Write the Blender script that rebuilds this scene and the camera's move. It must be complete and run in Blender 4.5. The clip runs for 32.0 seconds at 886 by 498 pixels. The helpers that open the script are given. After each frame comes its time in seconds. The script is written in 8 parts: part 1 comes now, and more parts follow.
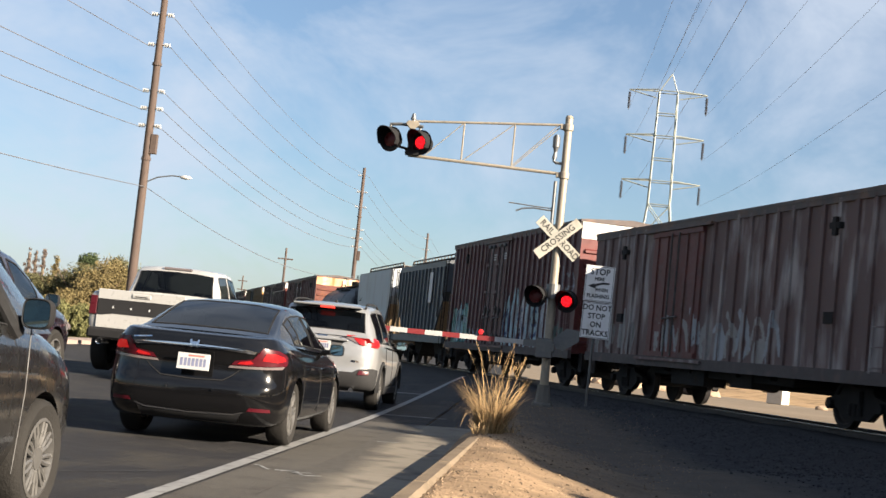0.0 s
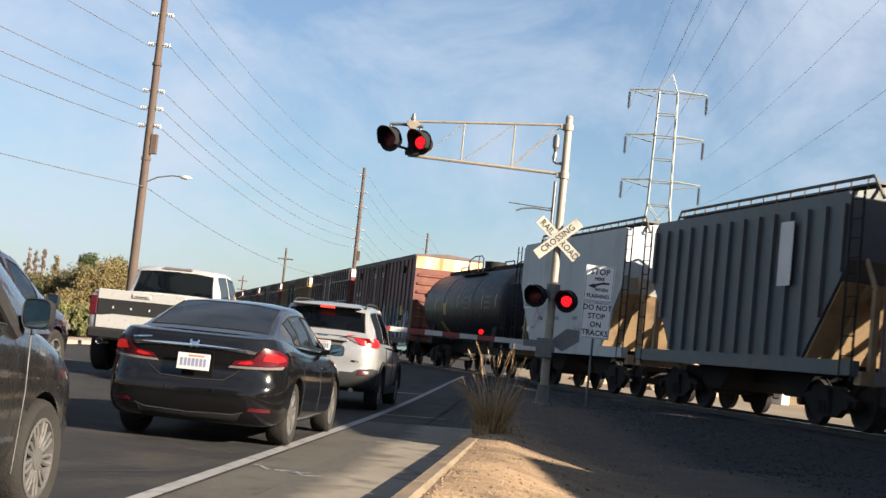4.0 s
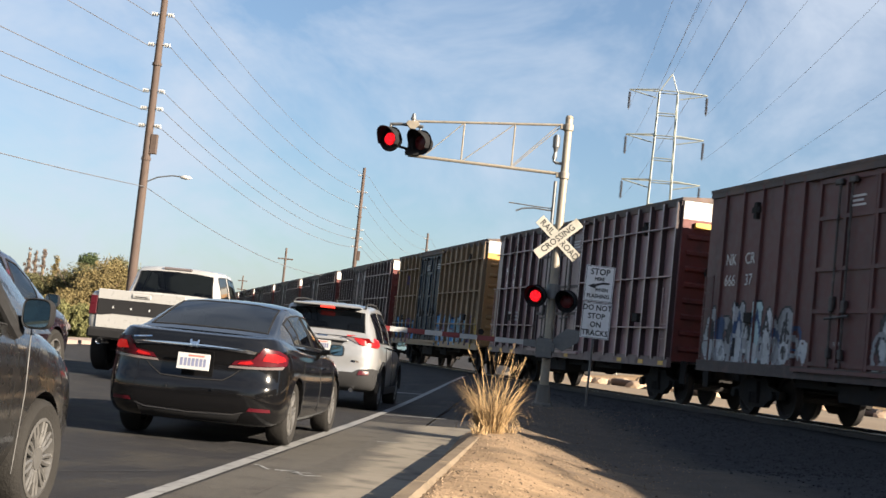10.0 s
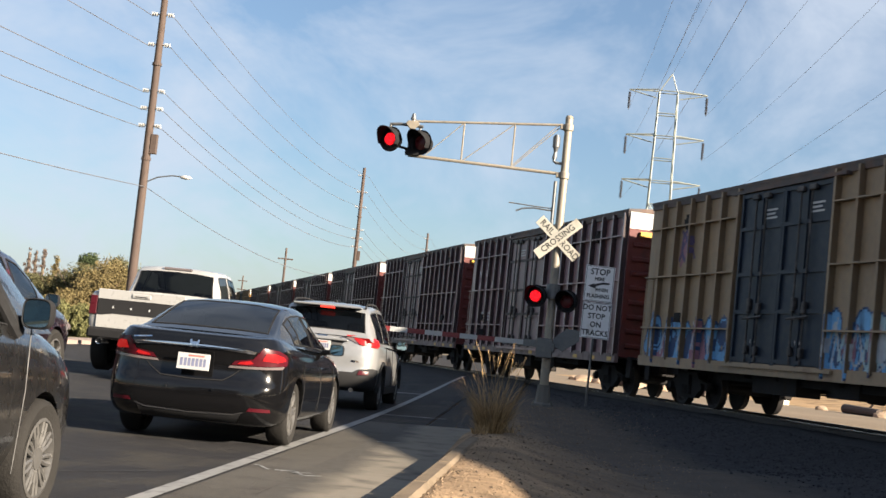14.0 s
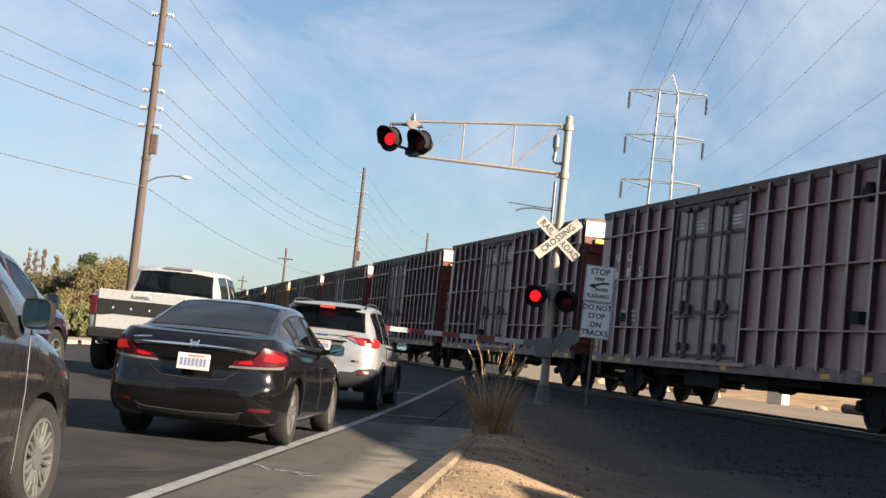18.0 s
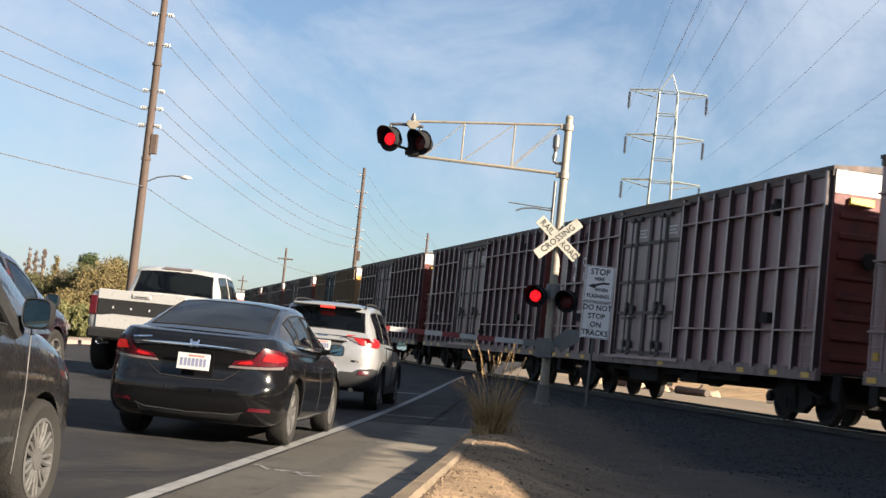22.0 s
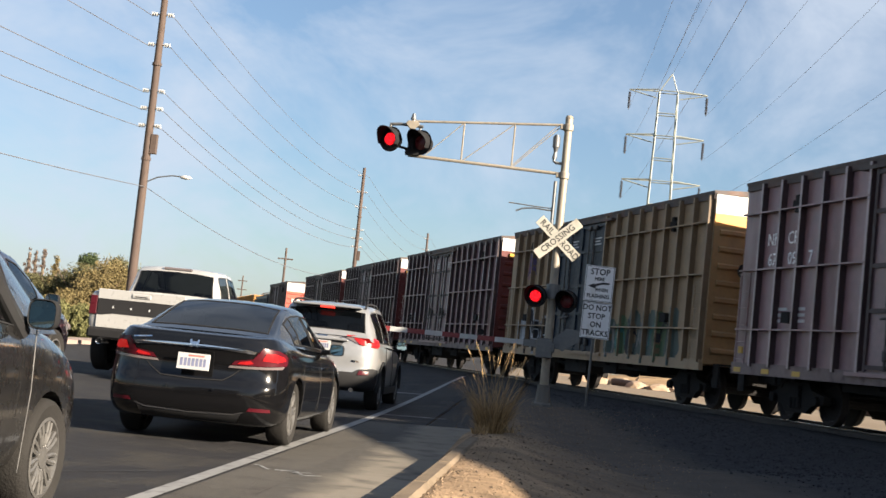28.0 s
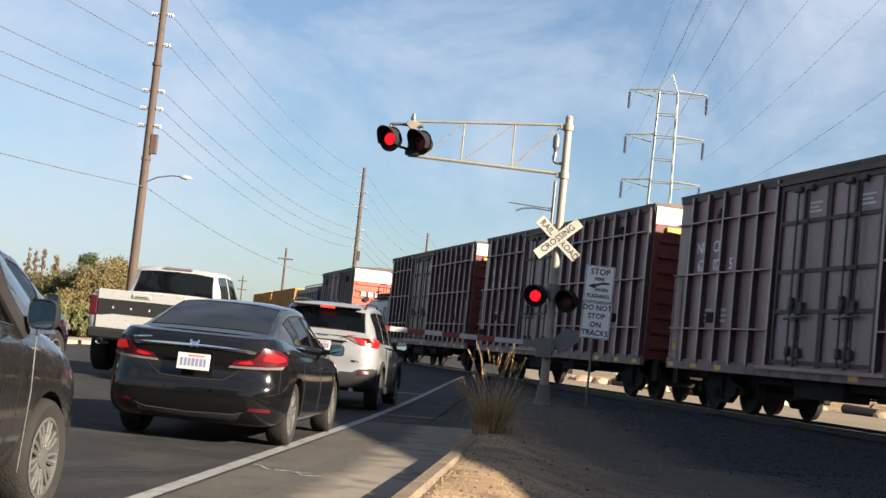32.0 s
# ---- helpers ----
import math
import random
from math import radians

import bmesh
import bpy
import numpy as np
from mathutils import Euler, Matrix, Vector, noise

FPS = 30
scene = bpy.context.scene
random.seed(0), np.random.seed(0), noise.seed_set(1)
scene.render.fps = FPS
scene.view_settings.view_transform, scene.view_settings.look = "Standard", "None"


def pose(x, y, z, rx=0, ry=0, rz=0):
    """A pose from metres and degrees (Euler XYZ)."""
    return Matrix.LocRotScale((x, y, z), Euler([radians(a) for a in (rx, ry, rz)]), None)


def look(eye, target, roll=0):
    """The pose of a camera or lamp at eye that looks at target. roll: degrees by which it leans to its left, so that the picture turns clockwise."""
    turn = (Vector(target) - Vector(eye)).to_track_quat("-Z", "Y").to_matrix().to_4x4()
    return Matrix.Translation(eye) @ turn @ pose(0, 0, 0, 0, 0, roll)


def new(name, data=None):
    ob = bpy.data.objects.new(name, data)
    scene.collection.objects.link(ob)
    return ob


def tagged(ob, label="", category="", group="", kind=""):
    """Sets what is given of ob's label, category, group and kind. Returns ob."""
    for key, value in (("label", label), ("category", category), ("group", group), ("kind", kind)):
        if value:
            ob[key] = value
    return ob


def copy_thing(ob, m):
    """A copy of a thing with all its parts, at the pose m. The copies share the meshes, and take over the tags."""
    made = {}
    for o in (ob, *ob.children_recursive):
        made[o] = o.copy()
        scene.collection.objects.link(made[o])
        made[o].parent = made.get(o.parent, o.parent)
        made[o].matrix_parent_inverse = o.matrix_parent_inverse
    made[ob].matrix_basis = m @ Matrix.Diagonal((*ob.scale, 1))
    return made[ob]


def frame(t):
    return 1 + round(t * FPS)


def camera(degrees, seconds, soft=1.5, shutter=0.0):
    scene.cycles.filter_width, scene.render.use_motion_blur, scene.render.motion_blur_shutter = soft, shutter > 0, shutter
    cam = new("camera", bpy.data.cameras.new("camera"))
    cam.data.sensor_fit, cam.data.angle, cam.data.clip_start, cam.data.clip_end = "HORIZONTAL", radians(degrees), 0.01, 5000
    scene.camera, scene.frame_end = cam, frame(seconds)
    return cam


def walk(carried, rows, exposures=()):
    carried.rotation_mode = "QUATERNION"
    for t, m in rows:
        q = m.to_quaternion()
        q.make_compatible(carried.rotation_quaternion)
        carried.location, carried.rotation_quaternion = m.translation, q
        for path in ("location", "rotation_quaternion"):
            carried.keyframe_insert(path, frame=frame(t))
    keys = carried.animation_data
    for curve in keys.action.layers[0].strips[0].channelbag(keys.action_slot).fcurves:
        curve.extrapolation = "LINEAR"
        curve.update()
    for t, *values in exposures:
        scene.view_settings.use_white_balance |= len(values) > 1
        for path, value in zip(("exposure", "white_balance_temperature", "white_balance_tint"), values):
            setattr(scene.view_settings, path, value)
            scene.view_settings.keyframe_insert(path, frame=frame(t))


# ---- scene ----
# One plan: the road runs along +Y, the camera stands over the verge at x = 0, y = 0.
EYE = (0.0, 0.0, 1.104)
YAW, PITCH, ROLL = radians(-4.368), radians(4.211), 5.825
cam = camera(35.74, 32.0, soft=1.5, shutter=0.22)
_aim = (EYE[0] + math.sin(YAW) * math.cos(PITCH), EYE[1] + math.cos(YAW) * math.cos(PITCH), EYE[2] + math.sin(PITCH))
STAND = look(EYE, _aim, ROLL)
walk(cam, [(0.0, STAND), (32.0, STAND)], exposures=[(0.0, 2.1, 6250, 10), (32.0, 2.1, 6250, 10)])

# ---- light: low sun from behind on the camera's right, thin cloud
SUN_AZ, SUN_EL = math.atan2(0.873, -0.482), radians(20.5)
world = bpy.data.worlds.new("sky")
scene.world = world
world.use_nodes = True
wn, wl = world.node_tree.nodes, world.node_tree.links
wn.clear()
w_out = wn.new("ShaderNodeOutputWorld")
w_bg = wn.new("ShaderNodeBackground")
w_sky = wn.new("ShaderNodeTexSky")
w_sky.sky_type = "NISHITA"
w_sky.sun_disc = False
w_sky.sun_elevation, w_sky.sun_rotation = SUN_EL, SUN_AZ
w_sky.air_density, w_sky.dust_density, w_sky.ozone_density = 1.0, 0.8, 3.0
w_co = wn.new("ShaderNodeTexCoord")
w_map = wn.new("ShaderNodeMapping")
w_map.inputs["Rotation"].default_value = (radians(10), radians(-34), radians(20))
w_map.inputs["Scale"].default_value = (2.4, 1.6, 3.6)
w_n1 = wn.new("ShaderNodeTexNoise")
w_n1.inputs["Scale"].default_value, w_n1.inputs["Detail"].default_value = 1.9, 6.0
w_n1.inputs["Roughness"].default_value, w_n1.inputs["Distortion"].default_value = 0.62, 0.5
w_ramp = wn.new("ShaderNodeValToRGB")
w_ramp.color_ramp.elements[0].position, w_ramp.color_ramp.elements[1].position = 0.42, 0.655
w_ramp.color_ramp.elements[0].color = (0.10, 0.10, 0.10, 1)
w_ramp.color_ramp.elements[1].color = (0.80, 0.80, 0.80, 1)
w_mix = wn.new("ShaderNodeMixRGB")
w_mix.inputs[2].default_value = (4.95, 5.45, 6.2, 1)
wl.new(w_co.outputs["Generated"], w_map.inputs[0])
wl.new(w_map.outputs[0], w_n1.inputs["Vector"])
wl.new(w_n1.outputs[0], w_ramp.inputs[0])
wl.new(w_ramp.outputs[0], w_mix.inputs[0])
wl.new(w_sky.outputs[0], w_mix.inputs[1])
wl.new(w_mix.outputs[0], w_bg.inputs[0])
wl.new(w_bg.outputs[0], w_out.inputs[0])
w_bg.inputs[1].default_value = 0.0325
sun = new("sun", bpy.data.lights.new("sun", "SUN"))
sun.data.energy, sun.data.angle, sun.data.color = 5.0, radians(0.55), (1.0, 0.84, 0.64)
sun.matrix_world = look((math.sin(SUN_AZ) * 50 * math.cos(SUN_EL), math.cos(SUN_AZ) * 50 * math.cos(SUN_EL), 50 * math.sin(SUN_EL)), (0, 0, 0))

# ---- materials
MATS = {}


def material(name, colour, rough=0.6, metal=0.0, vary=0.25, scale=3.0, dirt=None, dirt_amount=0.0, bump=0.0, bump_scale=40.0, coat=0.0, glow=None, power=0.0, streak=0.0, island=0.0, gloss=0.5):
    """A surface with a base colour, variation at two scales, dirt, vertical streaks and fine relief."""
    if name in MATS:
        return MATS[name]
    m = bpy.data.materials.new(name)
    m.use_nodes = True
    n, l = m.node_tree.nodes, m.node_tree.links
    b = n["Principled BSDF"]
    b.inputs["Metallic"].default_value = metal
    b.inputs["Coat Weight"].default_value = coat
    b.inputs["Coat Roughness"].default_value = 0.06
    b.inputs["Specular IOR Level"].default_value = gloss
    co = n.new("ShaderNodeTexCoord")
    big, small = n.new("ShaderNodeTexNoise"), n.new("ShaderNodeTexNoise")
    big.inputs["Scale"].default_value, small.inputs["Scale"].default_value = scale * 0.25, scale * 4
    big.inputs["Detail"].default_value, small.inputs["Detail"].default_value = 4.0, 3.0
    for t in (big, small):
        l.new(co.outputs["Object"], t.inputs["Vector"])
    add = n.new("ShaderNodeMath")
    add.operation = "ADD"
    l.new(big.outputs[0], add.inputs[0]), l.new(small.outputs[0], add.inputs[1])
    rng = n.new("ShaderNodeMapRange")
    rng.inputs["From Min"].default_value, rng.inputs["From Max"].default_value = 0.6, 1.4
    rng.inputs["To Min"].default_value, rng.inputs["To Max"].default_value = 1 - vary, 1 + vary
    l.new(add.outputs[0], rng.inputs["Value"])
    base = n.new("ShaderNodeMixRGB")
    base.blend_type = "MULTIPLY"
    base.inputs[0].default_value = 1.0
    base.inputs[1].default_value = (*colour, 1)
    l.new(rng.outputs[0], base.inputs[2])
    last = base.outputs[0]
    if island:
        geo = n.new("ShaderNodeNewGeometry")
        r2 = n.new("ShaderNodeMapRange")
        r2.inputs["To Min"].default_value, r2.inputs["To Max"].default_value = 1 - island, 1 + island
        l.new(geo.outputs["Random Per Island"], r2.inputs["Value"])
        mi = n.new("ShaderNodeMixRGB")
        mi.blend_type = "MULTIPLY"
        mi.inputs[0].default_value = 1.0
        l.new(last, mi.inputs[1]), l.new(r2.outputs[0], mi.inputs[2])
        last = mi.outputs[0]
    if dirt:
        dn, dr = n.new("ShaderNodeTexNoise"), n.new("ShaderNodeValToRGB")
        dn.inputs["Scale"].default_value, dn.inputs["Detail"].default_value = scale, 6.0
        if streak:
            mp = n.new("ShaderNodeMapping")
            mp.inputs["Scale"].default_value = (1.0, 1.0, streak)
            l.new(co.outputs["Object"], mp.inputs[0]), l.new(mp.outputs[0], dn.inputs["Vector"])
        else:
            l.new(co.outputs["Object"], dn.inputs["Vector"])
        dr.color_ramp.elements[0].position, dr.color_ramp.elements[1].position = 0.62 - dirt_amount * 0.3, 0.78 - dirt_amount * 0.2
        l.new(dn.outputs[0], dr.inputs[0])
        mx = n.new("ShaderNodeMixRGB")
        mx.inputs[2].default_value = (*dirt, 1)
        l.new(dr.outputs[0], mx.inputs[0]), l.new(last, mx.inputs[1])
        last = mx.outputs[0]
    l.new(last, b.inputs["Base Color"])
    rr = n.new("ShaderNodeMapRange")
    rr.inputs["From Min"].default_value, rr.inputs["From Max"].default_value = 0.3, 0.7
    rr.inputs["To Min"].default_value, rr.inputs["To Max"].default_value = max(0.02, rough * 0.85), min(1.0, rough * 1.15)
    l.new(small.outputs[0], rr.inputs["Value"]), l.new(rr.outputs[0], b.inputs["Roughness"])
    if bump:
        bn, bp = n.new("ShaderNodeTexNoise"), n.new("ShaderNodeBump")
        bn.inputs["Scale"].default_value, bn.inputs["Detail"].default_value = bump_scale, 4.0
        bp.inputs["Strength"].default_value, bp.inputs["Distance"].default_value = bump, 0.02
        l.new(co.outputs["Object"], bn.inputs["Vector"]), l.new(bn.outputs[0], bp.inputs["Height"]), l.new(bp.outputs[0], b.inputs["Normal"])
    if glow:
        b.inputs["Emission Color"].default_value, b.inputs["Emission Strength"].default_value = (*glow, 1), power
    MATS[name] = m
    return m


def glass(name, tint=(0.9, 0.95, 0.95), dark=0.0):
    """Car glass: a clear or smoked pane with a gloss."""
    if name in MATS:
        return MATS[name]
    m = bpy.data.materials.new(name)
    m.use_nodes = True
    n, l = m.node_tree.nodes, m.node_tree.links
    n.clear()
    o, mix, fr = n.new("ShaderNodeOutputMaterial"), n.new("ShaderNodeMixShader"), n.new("ShaderNodeFresnel")
    tr, gl = n.new("ShaderNodeBsdfTransparent"), n.new("ShaderNodeBsdfGlossy")
    fr.inputs["IOR"].default_value = 1.5 if dark < 0.8 else 1.38
    tr.inputs[0].default_value = (*[c * (1 - dark) for c in tint], 1)
    gl.inputs["Roughness"].default_value = 0.03
    l.new(fr.outputs[0], mix.inputs[0]), l.new(tr.outputs[0], mix.inputs[1]), l.new(gl.outputs[0], mix.inputs[2]), l.new(mix.outputs[0], o.inputs[0])
    MATS[name] = m
    return m


# ---- mesh helpers
def box(bm, x0, x1, y0, y1, z0, z1):
    v = [bm.verts.new(p) for p in ((x0, y0, z0), (x1, y0, z0), (x1, y1, z0), (x0, y1, z0), (x0, y0, z1), (x1, y0, z1), (x1, y1, z1), (x0, y1, z1))]
    for f in ((0, 3, 2, 1), (4, 5, 6, 7), (0, 1, 5, 4), (1, 2, 6, 5), (2, 3, 7, 6), (3, 0, 4, 7)):
        bm.faces.new([v[i] for i in f])
    return v


def rod(bm, a, b, r0, r1=None, n=8, caps=True):
    """A tapered round bar from a to b."""
    a, b = Vector(a), Vector(b)
    r1 = r0 if r1 is None else r1
    q = (b - a).to_track_quat("Z", "Y")
    rings = []
    for p, r in ((a, r0), (b, r1)):
        rings.append([bm.verts.new(p + q @ Vector((r * math.cos(2 * math.pi * i / n), r * math.sin(2 * math.pi * i / n), 0))) for i in range(n)])
    for i in range(n):
        j = (i + 1) % n
        bm.faces.new((rings[0][i], rings[0][j], rings[1][j], rings[1][i]))
    if caps:
        bm.faces.new(rings[0][::-1]), bm.faces.new(rings[1])


def path_rod(bm, pts, r, n=6):
    """One bent round bar through the points."""
    pts = [Vector(p) for p in pts]
    rings, up = [], None
    for i, p in enumerate(pts):
        t = (pts[min(i + 1, len(pts) - 1)] - pts[max(i - 1, 0)]).normalized()
        if up is None:
            up = Vector((0, 0, 1)) if abs(t.z) < 0.9 else Vector((1, 0, 0))
        s = t.cross(up).normalized()
        up = s.cross(t).normalized()
        rings.append([bm.verts.new(p + (s * math.cos(2 * math.pi * k / n) + up * math.sin(2 * math.pi * k / n)) * r) for k in range(n)])
    for a, b in zip(rings, rings[1:]):
        for k in range(n):
            j = (k + 1) % n
            bm.faces.new((a[k], a[j], b[j], b[k]))
    bm.faces.new(rings[0][::-1]), bm.faces.new(rings[-1])


def lathe(bm, profile, n=24, axis="Z", at=(0, 0, 0), caps=True):
    """Turns (radius, height) pairs round an axis."""
    at = Vector(at)

    def put(r, h, a):
        c, s = r * math.cos(a), r * math.sin(a)
        return at + Vector({"Z": (c, s, h), "X": (h, c, s), "Y": (s, h, c)}[axis])

    rings = [[bm.verts.new(put(r, h, 2 * math.pi * i / n)) for i in range(n)] for r, h in profile]
    for a, b in zip(rings, rings[1:]):
        for i in range(n):
            j = (i + 1) % n
            bm.faces.new((a[i], a[j], b[j], b[i]))
    if caps and profile[0][0] > 1e-4:
        bm.faces.new(rings[0][::-1])
    if caps and profile[-1][0] > 1e-4:
        bm.faces.new(rings[-1])


def prism(bm, outline, a, b, axis="X"):
    """Extrudes a closed outline (two coordinates) along an axis from a to b."""
    def put(u, v, h):
        return {"X": (h, u, v), "Y": (u, h, v), "Z": (u, v, h)}[axis]
    r0, r1 = [bm.verts.new(put(u, v, a)) for u, v in outline], [bm.verts.new(put(u, v, b)) for u, v in outline]
    n = len(outline)
    for i in range(n):
        j = (i + 1) % n
        bm.faces.new((r0[i], r0[j], r1[j], r1[i]))
    bm.faces.new(r0[::-1]), bm.faces.new(r1)


def mesh_of(name, bm, mat, smooth=False, bevel=0.0):
    if bevel:
        bmesh.ops.bevel(bm, geom=bm.edges[:], offset=bevel, segments=1, affect="EDGES", clamp_overlap=True)
    bmesh.ops.recalc_face_normals(bm, faces=bm.faces[:])
    me = bpy.data.meshes.new(name)
    bm.to_mesh(me)
    bm.free()
    for m in (mat if isinstance(mat, (list, tuple)) else [mat]):
        me.materials.append(m)
    if smooth:
        me.polygons.foreach_set("use_smooth", [True] * len(me.polygons))
        me.set_sharp_from_angle(angle=radians(40))
    return me


def part(name, bm, mat, parent, label="", smooth=False, bevel=0.0, at=None, kind=""):
    """Links a bmesh as one mesh object under a thing or a part."""
    ob = new(name, mesh_of(name, bm, mat, smooth, bevel))
    ob.parent = parent
    if at is not None:
        ob.matrix_basis = at
    return tagged(ob, label, kind=kind)


def share(name, me, parent, at, label=""):
    ob = new(name, me)
    ob.parent = parent
    ob.matrix_basis = at
    return tagged(ob, label)


def thing(name, m, label, category, group="", kind=""):
    ob = new(name)
    ob.matrix_basis = m
    return tagged(ob, label, category, group, kind)


def single(name, bm, mat, label, category, at=None, smooth=False, group="", kind="", bevel=0.0):
    ob = new(name, mesh_of(name, bm, mat, smooth, bevel))
    if at is not None:
        ob.matrix_basis = at
    return tagged(ob, label, category, group, kind)


def lettering(text, size, mat, parent, at, name="lettering", depth=0.004, align="CENTER", bold=0.0):
    cu = bpy.data.curves.new(name, "FONT")
    cu.body, cu.size, cu.extrude, cu.align_x, cu.align_y = text, size, depth, align, "CENTER"
    cu.resolution_u, cu.offset = 2, bold
    tmp = bpy.data.objects.new(name, cu)
    scene.collection.objects.link(tmp)
    bpy.context.view_layer.update()
    me = bpy.data.meshes.new_from_object(tmp)
    bpy.data.objects.remove(tmp)
    me.materials.clear()
    me.materials.append(mat)
    return share(name, me, parent, at)


# ---- the plan's shared numbers
BETA = radians(17.349)                      # the track's turn from the road, to the left
TRK = Vector((-math.sin(BETA), math.cos(BETA), 0))   # along the track, away
NRM = Vector((math.cos(BETA), math.sin(BETA), 0))    # across it, away from the road
SIDE = 12.888                               # near side of the cars
MID = SIDE + 1.6                            # centre line
RAIL = 0.394                                # top of rail


def smooth01(t):
    t = min(1.0, max(0.0, t))
    return t * t * (3 - 2 * t)


def rise(x, y):
    """Height of the bare ground."""
    n = x * NRM.x + y * NRM.y
    h = 0.27 * smooth01((n - 3.0) / 9.0)
    if x > -0.9:
        h += 0.13 * smooth01((x + 0.9) / 0.25) * (1 - smooth01((y - 17.0) / 3.0))
    return h

# ---- ground, road, verge
m_dirt = material("dry_dirt", (0.27, 0.187, 0.114), 0.95, vary=0.45, scale=1.6, dirt=(0.15, 0.105, 0.066), dirt_amount=0.5, bump=1.0, bump_scale=34, gloss=0.12)
m_far_dirt = material("pale_dirt", (0.175, 0.142, 0.105), 0.95, vary=0.25, scale=0.8, bump=0.6, bump_scale=10, gloss=0.12)
m_asphalt = material("asphalt", (0.026, 0.0255, 0.027), 0.82, vary=0.25, scale=1.2, dirt=(0.042, 0.039, 0.035), dirt_amount=0.5, bump=0.6, bump_scale=120, gloss=0.12)
m_gutter = material("gutter_concrete", (0.175, 0.155, 0.125), 0.9, vary=0.22, scale=2.5, dirt=(0.09, 0.08, 0.068), dirt_amount=0.4, bump=0.3, bump_scale=80, gloss=0.12)
m_kerb = material("kerb_concrete", (0.165, 0.128, 0.09), 0.9, vary=0.25, scale=4, dirt=(0.11, 0.086, 0.06), dirt_amount=0.35, bump=0.5, bump_scale=60, gloss=0.12)
m_line = material("road_paint", (0.20, 0.20, 0.197), 0.7, vary=0.18, scale=6, dirt=(0.10, 0.10, 0.10), dirt_amount=0.35, bump=0.2, bump_scale=90, gloss=0.12)
m_ballast = material("ballast", (0.027, 0.027, 0.030), 0.95, vary=0.4, scale=8, bump=1.0, bump_scale=28, island=0.45, gloss=0.12)
m_rail = material("rail_steel", (0.026, 0.021, 0.019), 0.75, metal=0.1, vary=0.3, scale=3)
m_railtop = material("rail_head", (0.45, 0.43, 0.41), 0.25, metal=1.0, vary=0.1)
m_tie = material("tie_wood", (0.045, 0.038, 0.033), 0.9, vary=0.3, scale=6, bump=0.5, bump_scale=30, gloss=0.12)
m_stone = material("pebble", (0.20, 0.145, 0.095), 0.95, vary=0.3, scale=20, island=0.6, gloss=0.12)


def sheet(name, xs, ys, height, mat):
    verts = [(x, y, height(x, y)) for y in ys for x in xs]
    w = len(xs)
    faces = [(j * w + i, j * w + i + 1, (j + 1) * w + i + 1, (j + 1) * w + i) for j in range(len(ys) - 1) for i in range(w - 1)]
    me = bpy.data.meshes.new(name)
    me.from_pydata(verts, [], faces)
    me.materials.append(mat)
    me.polygons.foreach_set("use_smooth", [True] * len(faces))
    return new(name, me)


def spread(*runs):
    out = []
    for a, b, step in runs:
        k = max(1, round((b - a) / step))
        out += [a + (b - a) * i / k for i in range(k)]
    return out + [runs[-1][1]]


# the dirt turns greyer and gives way to dark crushed stone along a line beside the road
_n, _l = m_dirt.node_tree.nodes, m_dirt.node_tree.links
_b = _n["Principled BSDF"]
_last = _b.inputs["Base Color"].links[0].from_socket
_co = _n.new("ShaderNodeTexCoord")
_sep = _n.new("ShaderNodeSeparateXYZ")
_l.new(_co.outputs["Object"], _sep.inputs[0])


# distance from the road, the stone coming nearer to the kerb towards the crossing
_slant = _n.new("ShaderNodeMath")
_slant.operation, _slant.inputs[1].default_value = "MULTIPLY_ADD", 0.18
_l.new(_sep.outputs[1], _slant.inputs[0]), _l.new(_sep.outputs[0], _slant.inputs[2])


def dirt_zone(last, scale, spread_, lo, hi, colour, share_):
    nz = _n.new("ShaderNodeTexNoise")
    nz.inputs["Scale"].default_value, nz.inputs["Detail"].default_value = scale, 8.0
    _l.new(_co.outputs["Object"], nz.inputs["Vector"])
    ma = _n.new("ShaderNodeMath")
    ma.operation, ma.inputs[1].default_value = "MULTIPLY_ADD", spread_
    _l.new(nz.outputs[0], ma.inputs[0]), _l.new(_slant.outputs[0], ma.inputs[2])
    mr = _n.new("ShaderNodeMapRange")
    mr.inputs["From Min"].default_value, mr.inputs["From Max"].default_value = lo + spread_ / 2, hi + spread_ / 2
    mr.inputs["To Max"].default_value = share_
    _l.new(ma.outputs[0], mr.inputs["Value"])
    mx = _n.new("ShaderNodeMixRGB")
    mx.inputs[2].default_value = (*colour, 1)
    _l.new(mr.outputs[0], mx.inputs[0]), _l.new(last, mx.inputs[1])
    return mx.outputs[0]


# this zone's darker grey also carries the shade over the verge
_last = dirt_zone(_last, 1.1, 1.6, 2.2, 4.3, (0.051, 0.0480, 0.0455), 0.88)
_last = dirt_zone(_last, 3.0, 0.9, 5.4, 6.4, (0.025, 0.0258, 0.029), 1.0)
_l.new(_last, _b.inputs["Base Color"])
GX = spread((-2500, -200, 400), (-200, -24, 22), (-24, -1.2, 1.9), (-1.2, -0.5, 0.1), (-0.5, 8, 0.25), (8, 40, 2), (40, 200, 20), (200, 2500, 400))
GY = spread((-2500, -200, 400), (-200, -8, 24), (-8, 6, 1.5), (6, 34, 0.25), (34, 80, 2), (80, 300, 20), (300, 4000, 500))


